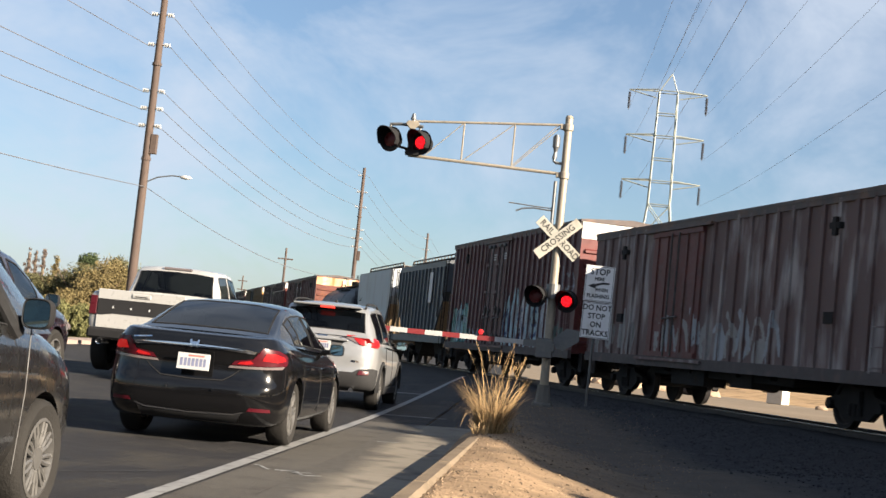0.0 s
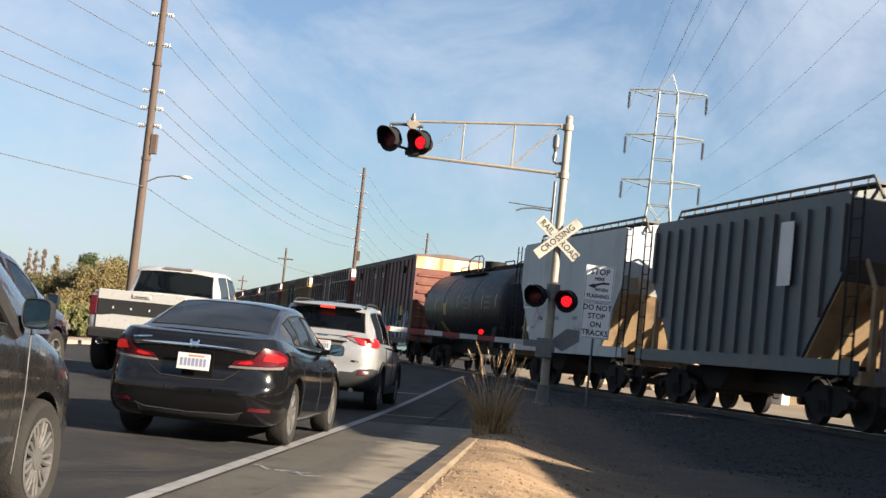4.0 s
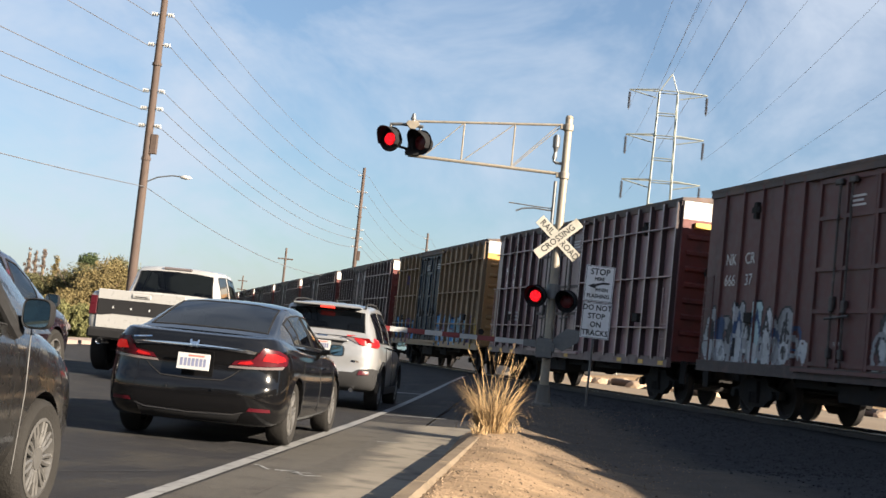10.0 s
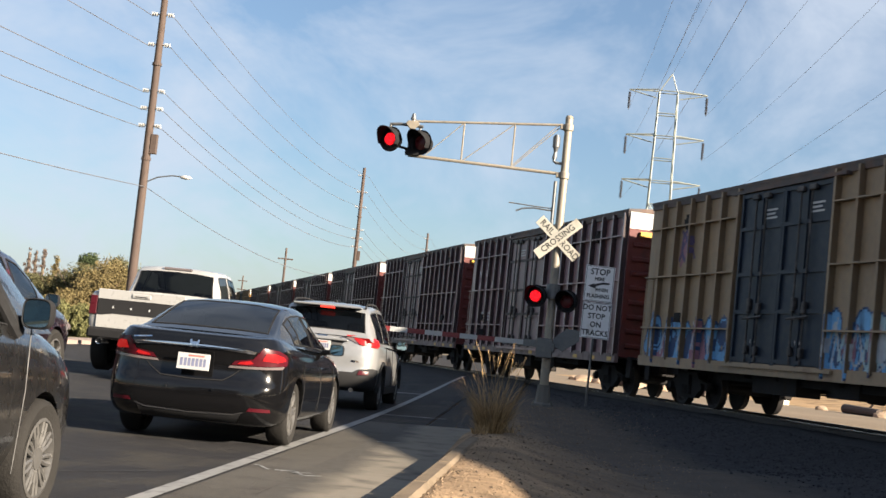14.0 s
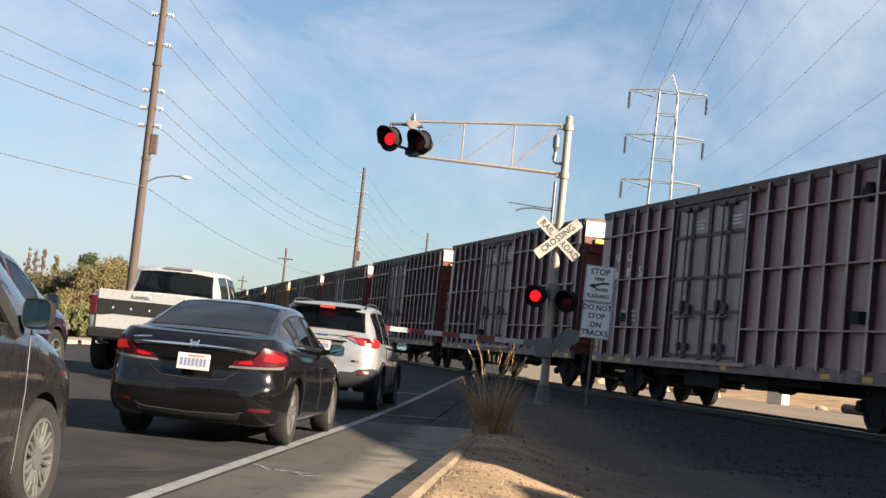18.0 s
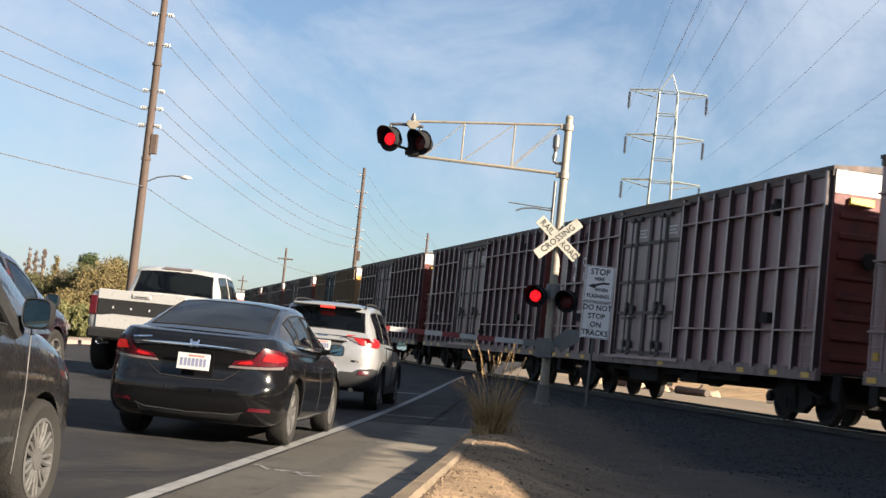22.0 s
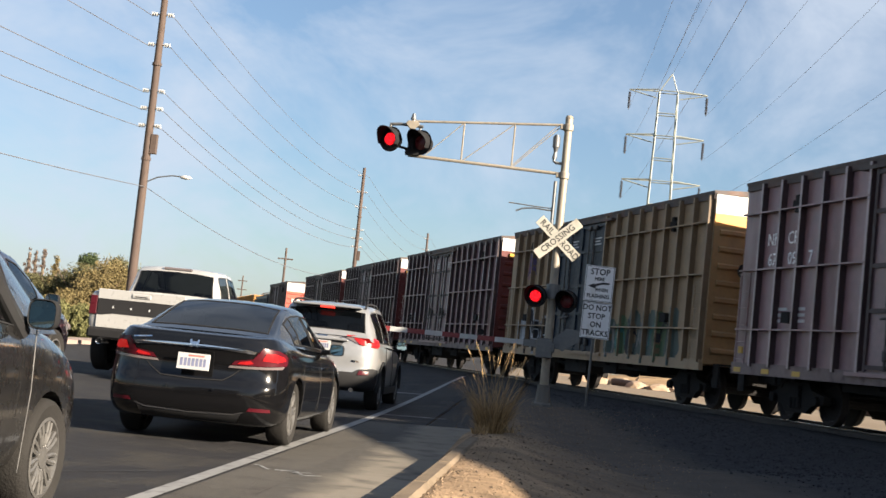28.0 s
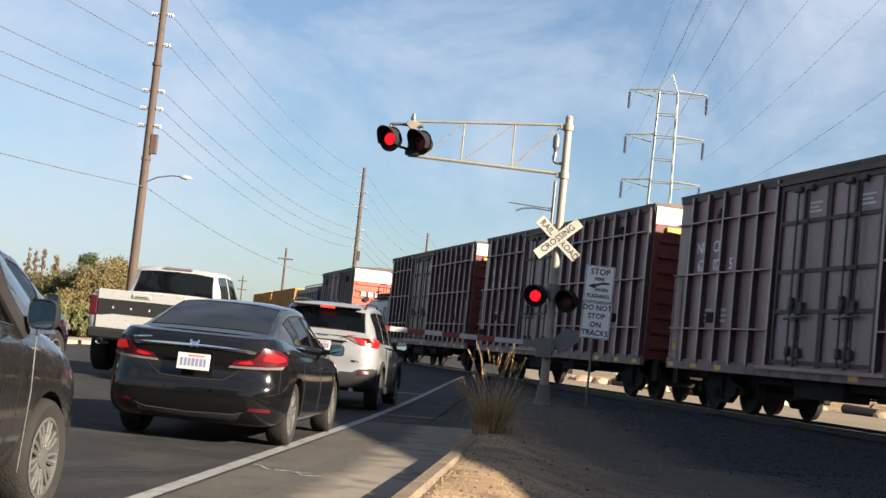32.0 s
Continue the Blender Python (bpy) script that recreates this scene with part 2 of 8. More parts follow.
def ground_height(x, y):
    h = rise(x, y)
    if x > -0.6 and 5 < y < 36 and x < 9:
        h += 0.035 * noise.noise((x * 0.7, y * 0.5, 0.3)) + 0.012 * noise.noise((x * 3.1, y * 3.1, 1.3))
    # a shallow swale between the verge and the track's stone
    if x > -0.25 and y > -8:
        h -= 0.225 * min(x + 0.25, 1.45) * (1 - smooth01((y - 19) / 8.0)) * (1 - smooth01((x - 3.2) / 4.2))
    return h - (0.25 if x < -2.6 else 0.03 if x < -0.9 else 0.0)


ground = sheet("ground", GX, GY, ground_height, m_dirt)
tagged(ground, "dry brown dirt ground with gravel", "ground", kind="structure")


def road_height(x, y):
    return 0.345 * smooth01((x * NRM.x + y * NRM.y - 3.0) / 10.0) - 0.10 * smooth01((-2.5 - x) / 0.9) * smooth01((11.5 - y) / 3.0)


road = tagged(sheet("road", spread((-16.6, -1.5, 1.0)), spread((-40, 0, 4), (0, 70, 0.8), (70, 420, 10)), road_height, m_asphalt), "worn grey asphalt road with patches", "road", kind="structure")
apron = tagged(sheet("road_apron", spread((-1.47, -0.35, 0.16)), spread((19.6, 60, 0.8)), lambda x, y: max(road_height(x, y), rise(x, y) + 0.004) - 0.002 * (x > 0), m_asphalt), "grey asphalt edge of the crossing", "road", kind="structure")
gutter = tagged(sheet("gutter", spread((-1.80, -0.6, 0.15)), spread((-30, 19.6, 0.8)), lambda x, y: road_height(x, y) + 0.005, m_gutter), "dusty pale concrete gutter beside the kerb", "gutter", kind="structure")
# the concrete's ragged dusty edge over the asphalt
_n, _l = m_gutter.node_tree.nodes, m_gutter.node_tree.links
_b = _n["Principled BSDF"]
_last = _b.inputs["Base Color"].links[0].from_socket
_co, _sep, _nz, _ma, _mr, _mx = _n.new("ShaderNodeTexCoord"), _n.new("ShaderNodeSeparateXYZ"), _n.new("ShaderNodeTexNoise"), _n.new("ShaderNodeMath"), _n.new("ShaderNodeMapRange"), _n.new("ShaderNodeMixRGB")
_nz.inputs["Scale"].default_value, _nz.inputs["Detail"].default_value = 1.6, 7.0
_ma.operation, _ma.inputs[1].default_value = "MULTIPLY_ADD", 0.55
_mr.inputs["From Min"].default_value, _mr.inputs["From Max"].default_value = -1.36, -1.10
_mx.inputs[1].default_value = (0.068, 0.063, 0.056, 1)
_l.new(_co.outputs["Object"], _sep.inputs[0]), _l.new(_co.outputs["Object"], _nz.inputs["Vector"]), _l.new(_nz.outputs[0], _ma.inputs[0]), _l.new(_sep.outputs[0], _ma.inputs[2])
_l.new(_ma.outputs[0], _mr.inputs["Value"]), _l.new(_mr.outputs[0], _mx.inputs[0]), _l.new(_last, _mx.inputs[2]), _l.new(_mx.outputs[0], _b.inputs["Base Color"])


def strip(name, x0, x1, y0, y1, lift=0.006, step=0.8, hgt=road_height):
    ob = sheet(name, [x0, x1], spread((y0, y1, step)), lambda x, y: hgt(x, y) + lift, m_line)
    return tagged(ob, "worn white painted road line or a painted sun streak", "road marking", kind="structure")


strip("edge_line", -2.44, -2.32, -10, 46)
strip("stop_line", -6.2, -2.44, 30.0, 30.3)
for _k in range(4):
    strip("lane_line", -5.55, -5.45, -6 + 9 * _k, -3 + 9 * _k)

def scrawl(pts, wide):
    """A thin broken stroke of survey paint on the asphalt."""
    vs, fs = [], []
    for k, (px_, py_) in enumerate(pts):
        wd = wide * random.uniform(0.4, 1.2)
        vs += [(px_, py_ - wd, road_height(px_, py_) + 0.0075), (px_, py_ + wd, road_height(px_, py_) + 0.0075)]
        if k and random.random() < 0.9:
            fs.append((2 * k - 2, 2 * k, 2 * k + 1, 2 * k - 1))
    me = bpy.data.meshes.new("paint_scrawl")
    me.from_pydata(vs, [], fs)
    me.materials.append(m_line)
    tagged(new("paint_scrawl", me), "thin white survey scrawl on the asphalt", "road marking", kind="structure")


scrawl([(-2.30 + 0.045 * k, 11.35 + 0.10 * math.sin(k * 0.9) - 0.025 * k + random.uniform(-0.04, 0.04)) for k in range(17)], 0.035)
scrawl([(-1.98 + 0.05 * k, 11.12 + 0.06 * math.sin(k * 1.7)) for k in range(7)], 0.025)
scrawl([(-1.72 + 0.06 * k, 15.6 + 0.05 * k) for k in range(5)], 0.03)
# a sunlit streak through a gap in the train, painted as a line
strip("sun_streak", -2.32, -1.32, 21.5, 21.62)
# shoulder joints and patches in the asphalt
m_patch = material("asphalt_patch", (0.078, 0.072, 0.063), 0.88, vary=0.28, scale=2, dirt=(0.056, 0.051, 0.046), dirt_amount=0.4, bump=0.5, bump_scale=90, gloss=0.12)
for i, (x0, x1, y0, y1) in enumerate(((-2.29, -1.80, 2.0, 19.5),)):
    ob = sheet("road_patch", [x0, x1], spread((y0, y1, 0.8)), lambda x, y: road_height(x, y) + 0.003, m_patch)
    tagged(ob, "paler asphalt shoulder patch", "road patch", kind="structure")

m_tar = material("tar_seam", (0.035, 0.032, 0.029), 0.8, vary=0.2)
for x0, y0, x1, y1, seed in ((-4.6, 9.4, -2.5, 10.3, 2), (-5.8, 9.5, -5.0, 30.0, 5)):
    rnd = random.Random(seed)
    n = max(6, int(2 * math.hypot(x1 - x0, y1 - y0)))
    pts = [(x0 + (x1 - x0) * k / n + rnd.gauss(0, 0.035), y0 + (y1 - y0) * k / n + rnd.gauss(0, 0.05)) for k in range(n + 1)]
    vs, fs = [], []
    for k, (px_, py_) in enumerate(pts):
        wd = rnd.uniform(0.003, 0.010)
        across = (wd, 0.0) if abs(y1 - y0) > abs(x1 - x0) else (0.0, wd * 1.8)
        zz = road_height(px_, py_) + 0.0085
        vs += [(px_ - across[0], py_ - across[1], zz), (px_ + across[0], py_ + across[1], zz)]
        if k:
            fs.append((2 * k - 2, 2 * k - 1, 2 * k + 1, 2 * k))
    me = bpy.data.meshes.new("tar_seam")
    me.from_pydata(vs, [], fs)
    me.materials.append(m_tar)
    tagged(new("tar_seam", me), "thin dark crack in the asphalt", "road crack", kind="structure")

# kerb, in cast lengths
kerb = thing("kerb", pose(0, 0, 0), "worn concrete kerb along the gutter", "kerb", kind="structure")
ky = 0.0
while ky < 16.0:
    bm = bmesh.new()
    y1 = min(ky + 2.0, 16.1)
    xa, xb = -0.87 + 0.02 * (ky - 8.7), -0.87 + 0.02 * (y1 - 8.7)
    k = [bm.verts.new(p) for p in ((xa - 0.02, ky + 0.004, -0.05), (xa + 0.17, ky + 0.004, -0.05), (xb + 0.17, y1 - 0.004, -0.05), (xb - 0.02, y1 - 0.004, -0.05),
                                   (xa, ky + 0.004, 0.15), (xa + 0.17, ky + 0.004, 0.155), (xb + 0.17, y1 - 0.004, 0.155), (xb, y1 - 0.004, 0.15))]
    for f in ((0, 3, 2, 1), (4, 5, 6, 7), (0, 1, 5, 4), (1, 2, 6, 5), (2, 3, 7, 6), (3, 0, 4, 7)):
        bm.faces.new([k[i] for i in f])
    part("kerb_stone", bm, m_kerb, kerb, bevel=0.035)
    ky += 2.0

# left side: kerb, pavement and lawn
m_pave = material("pavement_concrete", (0.24, 0.18, 0.15), 0.9, vary=0.15, scale=2, bump=0.3, bump_scale=50)
bm = bmesh.new()
box(bm, -18.4, -16.6, -30, 300, -0.1, 0.15)
single("pavement_left", bm, m_pave, "pinkish concrete pavement with a kerb", "pavement", kind="structure")
m_lawn = material("lawn", (0.085, 0.10, 0.03), 0.95, vary=0.4, scale=1.5, dirt=(0.16, 0.14, 0.06), dirt_amount=0.5, bump=0.8, bump_scale=30, gloss=0.12)
ob = sheet("lawn", spread((-120, -18.4, 6)), spread((-20, 300, 8)), lambda x, y: 0.1 + 0.05 * noise.noise((x * 0.1, y * 0.1, 0)), m_lawn)
tagged(ob, "dry green grass verge", "grass", kind="structure")


def along(s, n, z=0.0):
    p = TRK * s + NRM * n
    return Vector((p.x, p.y, z))


TURN = math.degrees(BETA) - 90.0      # +X of a car points the way it travels

# far side of the track: pale ground and access road
bm = bmesh.new()
for a, b in ((17.2, 30.0), (30.0, 300.0)):
    q = [along(-120, a, 0.285), along(700, a, 0.285), along(700, b, 0.285), along(-120, b, 0.285)]
    bm.faces.new([bm.verts.new(p) for p in q])
single("ground_far_side", bm, m_far_dirt, "pale sunlit dirt beyond the track", "ground", kind="structure")

# ---- the track
track = thing("railway_track", pose(*along(0, MID, 0.0), 0, 0, TURN), "single railway track on dark ballast", "railway track", kind="structure")
bm = bmesh.new()
prism(bm, [(-2.5, 0.15), (-1.6, 0.235), (1.6, 0.235), (2.6, 0.15), (2.6, 0.05), (-2.5, 0.05)], -420, 120, "X")
part("ballast_bed", bm, m_ballast, track)
for sgn in (-1, 1):
    y = sgn * 0.7525
    bm = bmesh.new()
    prism(bm, [(y - 0.07, 0.225), (y + 0.07, 0.225), (y + 0.07, 0.235), (y + 0.012, 0.25), (y + 0.012, RAIL - 0.035), (y + 0.036, RAIL - 0.03), (y + 0.034, RAIL - 0.004), (y - 0.034, RAIL - 0.004), (y - 0.036, RAIL - 0.03), (y - 0.012, RAIL - 0.035), (y - 0.012, 0.25), (y - 0.07, 0.235)], -420, 120, "X")
    rail = part("rail", bm, m_rail, track)
    bm = bmesh.new()
    box(bm, -420, 120, y - 0.03, y + 0.03, RAIL - 0.004, RAIL)
    part("rail_head", bm, m_railtop, rail)
bm = bmesh.new()
box(bm, -0.115, 0.115, -1.3, 1.3, 0.12, 0.25)
tie_me = mesh_of("tie", bm, m_tie, bevel=0.01)
for i in range(150):
    share("tie", tie_me, track, pose(-72 + 0.55 * i, random.uniform(-0.02, 0.02), 0, 0, 0, random.uniform(-0.7, 0.7)))


def scatter_stones(name, count, place, size, mat, label, parent=None):
    """Many small stones as one object."""
    base = [(0.9, 0, 0), (-0.9, 0.1, 0), (0, 0.8, 0.05), (0.1, -0.85, 0), (0, 0, 0.6), (0, 0.1, -0.5)]
    tri = [(0, 2, 4), (2, 1, 4), (1, 3, 4), (3, 0, 4), (2, 0, 5), (1, 2, 5), (3, 1, 5), (0, 3, 5)]
    vs, fs = [], []
    for _ in range(count):
        x, y, z = place()
        s = size * random.uniform(0.4, 1.5) * random.uniform(0.6, 1.2)
        m = Matrix.Translation((x, y, z)) @ Euler((random.uniform(-0.5, 0.5), random.uniform(-0.5, 0.5), random.uniform(0, 6.3))).to_matrix().to_4x4()
        k = len(vs)
        vs += [m @ Vector((s * px * random.uniform(0.7, 1.2), s * py, s * pz)) for px, py, pz in base]
        fs += [tuple(k + i for i in t) for t in tri]
    me = bpy.data.meshes.new(name)
    me.from_pydata(vs, [], fs)
    me.materials.append(mat)
    ob = new(name, me)
    return tagged(ob, label, "gravel", kind="stuff")


def on_verge():
    while True:
        x, y = random.uniform(-0.68, 2.4), 8 + 20 * random.random() ** 1.6
        if random.random() > 0.35 * x:
            return x, y, ground_height(x, y) + 0.001


def on_shoulder():
    """The crushed stone spilt between the verge and the track."""
    while True:
        x, y = random.uniform(0.3, 9.0), 10 + 26 * random.random() ** 1.5
        if x * NRM.x + y * NRM.y < MID - 2.3 and random.random() < 0.04 + 0.5 * (x + 0.18 * y - 5.6):
            return x, y, ground_height(x, y) + 0.004


def on_ballast():
    s, n = random.uniform(2, 62), MID - 2.6 + 1.1 * random.random()
    if random.random() < 0.3:
        n = MID + random.uniform(-1.4, 1.4)
    p = along(s, n)
    return p.x, p.y, 0.235 if n > MID - 1.6 else 0.15 + 0.085 * (n - MID + 2.5) / 0.9


scatter_stones("verge_gravel", 11000, on_verge, 0.009, m_stone, "loose pale pebbles on the dirt verge")
scatter_stones("verge_clods", 900, on_verge, 0.015, material("dark_clod", (0.075, 0.056, 0.04), 0.95, vary=0.3, scale=20, island=0.5, gloss=0.12), "dark clods and stones on the dirt verge")
scatter_stones("shoulder_stones", 9000, on_shoulder, 0.020, material("shoulder_stone", (0.032, 0.033, 0.037), 0.95, vary=0.4, scale=8, island=0.4, gloss=0.12), "dark crushed stone beside the track")
scatter_stones("ballast_stones", 9000, on_ballast, 0.035, m_ballast, "dark crushed stone on the track bed")

# ---- the train
m_wheel = material("wheel_steel", (0.022, 0.020, 0.020), 0.75, gloss=0.15, vary=0.3, scale=6)
m_under = material("underframe", (0.018, 0.017, 0.017), 0.85, gloss=0.15, vary=0.4, scale=4, dirt=(0.022, 0.017, 0.013), dirt_amount=0.2)
m_white_end = material("white_band", (0.42, 0.41, 0.385), 0.6, vary=0.08, scale=2, dirt=(0.5, 0.42, 0.35), dirt_amount=0.15)
m_lock = material("worn_lock_steel", (0.04, 0.036, 0.036), 0.6, metal=0.3, vary=0.4, scale=5, dirt=(0.10, 0.085, 0.08), dirt_amount=0.35)
m_letter = material("stencil_white", (0.50, 0.50, 0.50), 0.7, vary=0.15, scale=8)
m_yellow = material("reflector_yellow", (0.5, 0.29, 0.03), 0.4, vary=0.1)
m_orange = material("orange_band", (0.5, 0.23, 0.05), 0.55, vary=0.12)


def graffiti(name, base, rust, spots, palette, rough=0.6, scale=1.3, dirt_amount=0.25, grain=1.5):
    """Painted steel side; spots are (from x, to x, top z, how dense) of loose spray strokes in the palette."""
    m = material(name, base, rough, vary=0.28, scale=grain, dirt=rust, dirt_amount=dirt_amount, streak=0.25, bump=0.15, bump_scale=12)
    n, l = m.node_tree.nodes, m.node_tree.links
    b = n["Principled BSDF"]
    last = b.inputs["Base Color"].links[0].from_socket
    co = n.new("ShaderNodeTexCoord")
    sep = n.new("ShaderNodeSeparateXYZ")
    l.new(co.outputs["Object"], sep.inputs[0])
    flat = n.new("ShaderNodeCombineXYZ")
    l.new(sep.outputs[0], flat.inputs[0]), l.new(sep.outputs[2], flat.inputs[2])
    for i, (x0, x1, z0, z1, dense, k) in enumerate(spots):
        wob = n.new("ShaderNodeTexNoise")
        wob.inputs["Scale"].default_value = 1.1
        l.new(flat.outputs[0], wob.inputs["Vector"])

        def edge(sock, at, sign, soft):
            a = n.new("ShaderNodeMath")
            a.operation = "ADD"
            l.new(sock, a.inputs[0])
            w = n.new("ShaderNodeMath")
            w.operation, w.inputs[1].default_value = "MULTIPLY_ADD", 1.2
            w.inputs[2].default_value = -0.6
            l.new(wob.outputs[0], w.inputs[0]), l.new(w.outputs[0], a.inputs[1])
            r = n.new("ShaderNodeMapRange")
            r.inputs["From Min"].default_value, r.inputs["From Max"].default_value = at - sign * soft, at + sign * soft
            l.new(a.outputs[0], r.inputs["Value"])
            return r.outputs[0]

        mask = None
        for e in (edge(sep.outputs[0], x0, 1, 0.1), edge(sep.outputs[0], x1, -1, 0.1), edge(sep.outputs[2], z0, 1, 0.1), edge(sep.outputs[2], z1, -1, 0.1)):
            if mask is None:
                mask = e
            else:
                mu = n.new("ShaderNodeMath")
                mu.operation = "MULTIPLY"
                l.new(mask, mu.inputs[0]), l.new(e, mu.inputs[1])
                mask = mu.outputs[0]
        sw = n.new("ShaderNodeTexWave")
        sw.wave_type, sw.bands_direction = "BANDS", "X"
        sw.inputs["Scale"].default_value, sw.inputs["Distortion"].default_value = scale * 0.8, 9.0 + i
        sw.inputs["Detail"].default_value, sw.inputs["Detail Scale"].default_value = 1.0, 0.7
        mp = n.new("ShaderNodeMapping")
        mp.inputs["Location"].default_value = (3.1 * i, 0, 1.7 * i)
        l.new(flat.outputs[0], mp.inputs[0]), l.new(mp.outputs[0], sw.inputs["Vector"])
        st = n.new("ShaderNodeValToRGB")
        st.color_ramp.elements[0].position, st.color_ramp.elements[1].position = 0.62 - dense * 0.5, 0.68 - dense * 0.5
        l.new(sw.outputs[1], st.inputs[0])
        mu = n.new("ShaderNodeMath")
        mu.operation = "MULTIPLY"
        l.new(mask, mu.inputs[0]), l.new(st.outputs[0], mu.inputs[1])
        cn = n.new("ShaderNodeTexVoronoi")
        cn.inputs["Scale"].default_value = 1.1
        l.new(mp.outputs[0], cn.inputs["Vector"])
        sp = n.new("ShaderNodeSeparateXYZ")
        l.new(cn.outputs["Color"], sp.inputs[0])
        cr = n.new("ShaderNodeValToRGB")
        cr.color_ramp.interpolation = "CONSTANT"
        cols = palette[k]
        while len(cr.color_ramp.elements) < len(cols):
            cr.color_ramp.elements.new(0.5)
        for j, c in enumerate(cols):
            cr.color_ramp.elements[j].position, cr.color_ramp.elements[j].color = j / len(cols), (*c, 1)
        l.new(sp.outputs[0], cr.inputs[0])
        mx = n.new("ShaderNodeMixRGB")
        l.new(mu.outputs[0], mx.inputs[0]), l.new(last, mx.inputs[1]), l.new(cr.outputs[0], mx.inputs[2])
        last = mx.outputs[0]
    l.new(last, b.inputs["Base Color"])
    return m


def wheel_mesh():
    bm = bmesh.new()
    lathe(bm, [(0.0, -0.02), (0.12, -0.03), (0.14, -0.01), (0.34, 0.0), (0.38, -0.05), (0.455, -0.055), (0.46, 0.05), (0.485, 0.065), (0.485, 0.09), (0.36, 0.09), (0.3, 0.05), (0.0, 0.06)], 22, "Y")
    return mesh_of("wheel", bm, m_wheel, True)


WHEEL = wheel_mesh()


def bogie_frame_mesh():
    """Cast side frames, bolster and springs of a two-axle truck."""
    bm = bmesh.new()
    for sgn in (-1, 1):
        y0, y1 = sgn * 0.93, sgn * 1.07
        prism(bm, [(-1.12, 0.40), (-1.12, 0.56), (-0.62, 0.66), (-0.5, 0.80), (0.5, 0.80), (0.62, 0.66), (1.12, 0.56), (1.12, 0.40), (0.75, 0.42), (0.42, 0.20), (-0.42, 0.20), (-0.75, 0.42)], min(y0, y1), max(y0, y1), "Y")
        for dx in (-0.14, 0.02, 0.18):
            rod(bm, (dx, sgn * 1.09, 0.28), (dx, sgn * 1.09, 0.52), 0.06, n=8)
        for dx in (-0.89, 0.89):
            rod(bm, (dx, sgn * 1.05, 0.46), (dx, sgn * 1.16, 0.46), 0.10, n=10)
    box(bm, -0.22, 0.22, -1.15, 1.15, 0.5, 0.74)
    for dx in (-0.89, 0.89):
        rod(bm, (dx, -0.95, 0.46), (dx, 0.95, 0.46), 0.08, n=8)
    return mesh_of("bogie", bm, m_under, bevel=0.0)


BOGIE = bogie_frame_mesh()


def running_gear(car, centre):
    for sx in (-1, 1):
        b = share("bogie", BOGIE, car, pose(sx * centre, 0, 0))
        for dx in (-0.89, 0.89):
            for sy in (-1, 1):
                share("wheel", WHEEL, b, pose(dx, sy * 0.74, 0.46, 0, 0, 0 if sy < 0 else 180))


def coupler_mesh():
    bm = bmesh.new()
    box(bm, -0.1, 0.75, -0.09, 0.09, 0.72, 0.92)
    box(bm, 0.6, 0.86, -0.16, 0.12, 0.68, 0.98)
    rod(bm, (0.1, 0.35, 0.85), (0.45, 0.33, 0.5), 0.03, n=6)
    rod(bm, (0.45, 0.33, 0.5), (0.85, 0.2, 0.55), 0.03, n=6)
    return mesh_of("coupler", bm, m_under, bevel=0.015)


COUPLER = coupler_mesh()


def ladder_mesh(h0, h1, wide=0.42, step=0.36):
    bm = bmesh.new()
    for dx in (0, wide):
        box(bm, dx - 0.02, dx + 0.02, -0.10, -0.07, h0, h1)
    z = h0 + 0.1
    while z < h1:
        rod(bm, (0, -0.10, z), (wide, -0.10, z), 0.012, n=5)
        z += step
    return bm


def under_gear(bm, half):
    box(bm, -half, half, -0.22, 0.22, 0.62, 1.0)
    box(bm, -half + 3.7, half - 3.7, -1.25, 1.25, 0.70, 0.98)
    box(bm, -2.2, -0.3, -1.35, -0.8, 0.50, 0.9)
    box(bm, 1.0, 2.0, -1.3, -0.7, 0.56, 0.9)
    for dx in (-2.6, -1.1, 1.4, 3.0):
        box(bm, dx - 0.05, dx + 0.05, -1.4, 1.4, 0.78, 0.98)
    rod(bm, (-1.9, -0.75, 0.72), (-0.9, -0.75, 0.72), 0.20, n=10)
    box(bm, 0.2, 0.9, -0.95, -0.5, 0.55, 0.95)
    rod(bm, (1.2, -0.6, 0.66), (1.7, -0.6, 0.66), 0.14, n=8)
    for a, b in (((-5.0, -0.5, 0.62), (5.0, -0.35, 0.66)), ((-3.4, 0.4, 0.58), (3.6, 0.45, 0.62)), ((-3.2, -1.15, 0.82), (3.0, -1.15, 0.80))):
        rod(bm, a, b, 0.022, n=5)


# darker copies of the side paint, for the shade beside ribs and door frames
m_edge_shade = material("shaded_maroon_edge", (0.032, 0.017, 0.019), 0.6, vary=0.2, scale=3)
m_edge_shade_tan = material("shaded_tan_edge", (0.13, 0.088, 0.05), 0.6, vary=0.2, scale=3)


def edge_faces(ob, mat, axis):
    """Gives the side faces of a rib or bar a darker colour that stands for their shade."""
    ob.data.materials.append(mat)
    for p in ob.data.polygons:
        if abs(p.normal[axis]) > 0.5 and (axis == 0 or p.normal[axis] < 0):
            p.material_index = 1


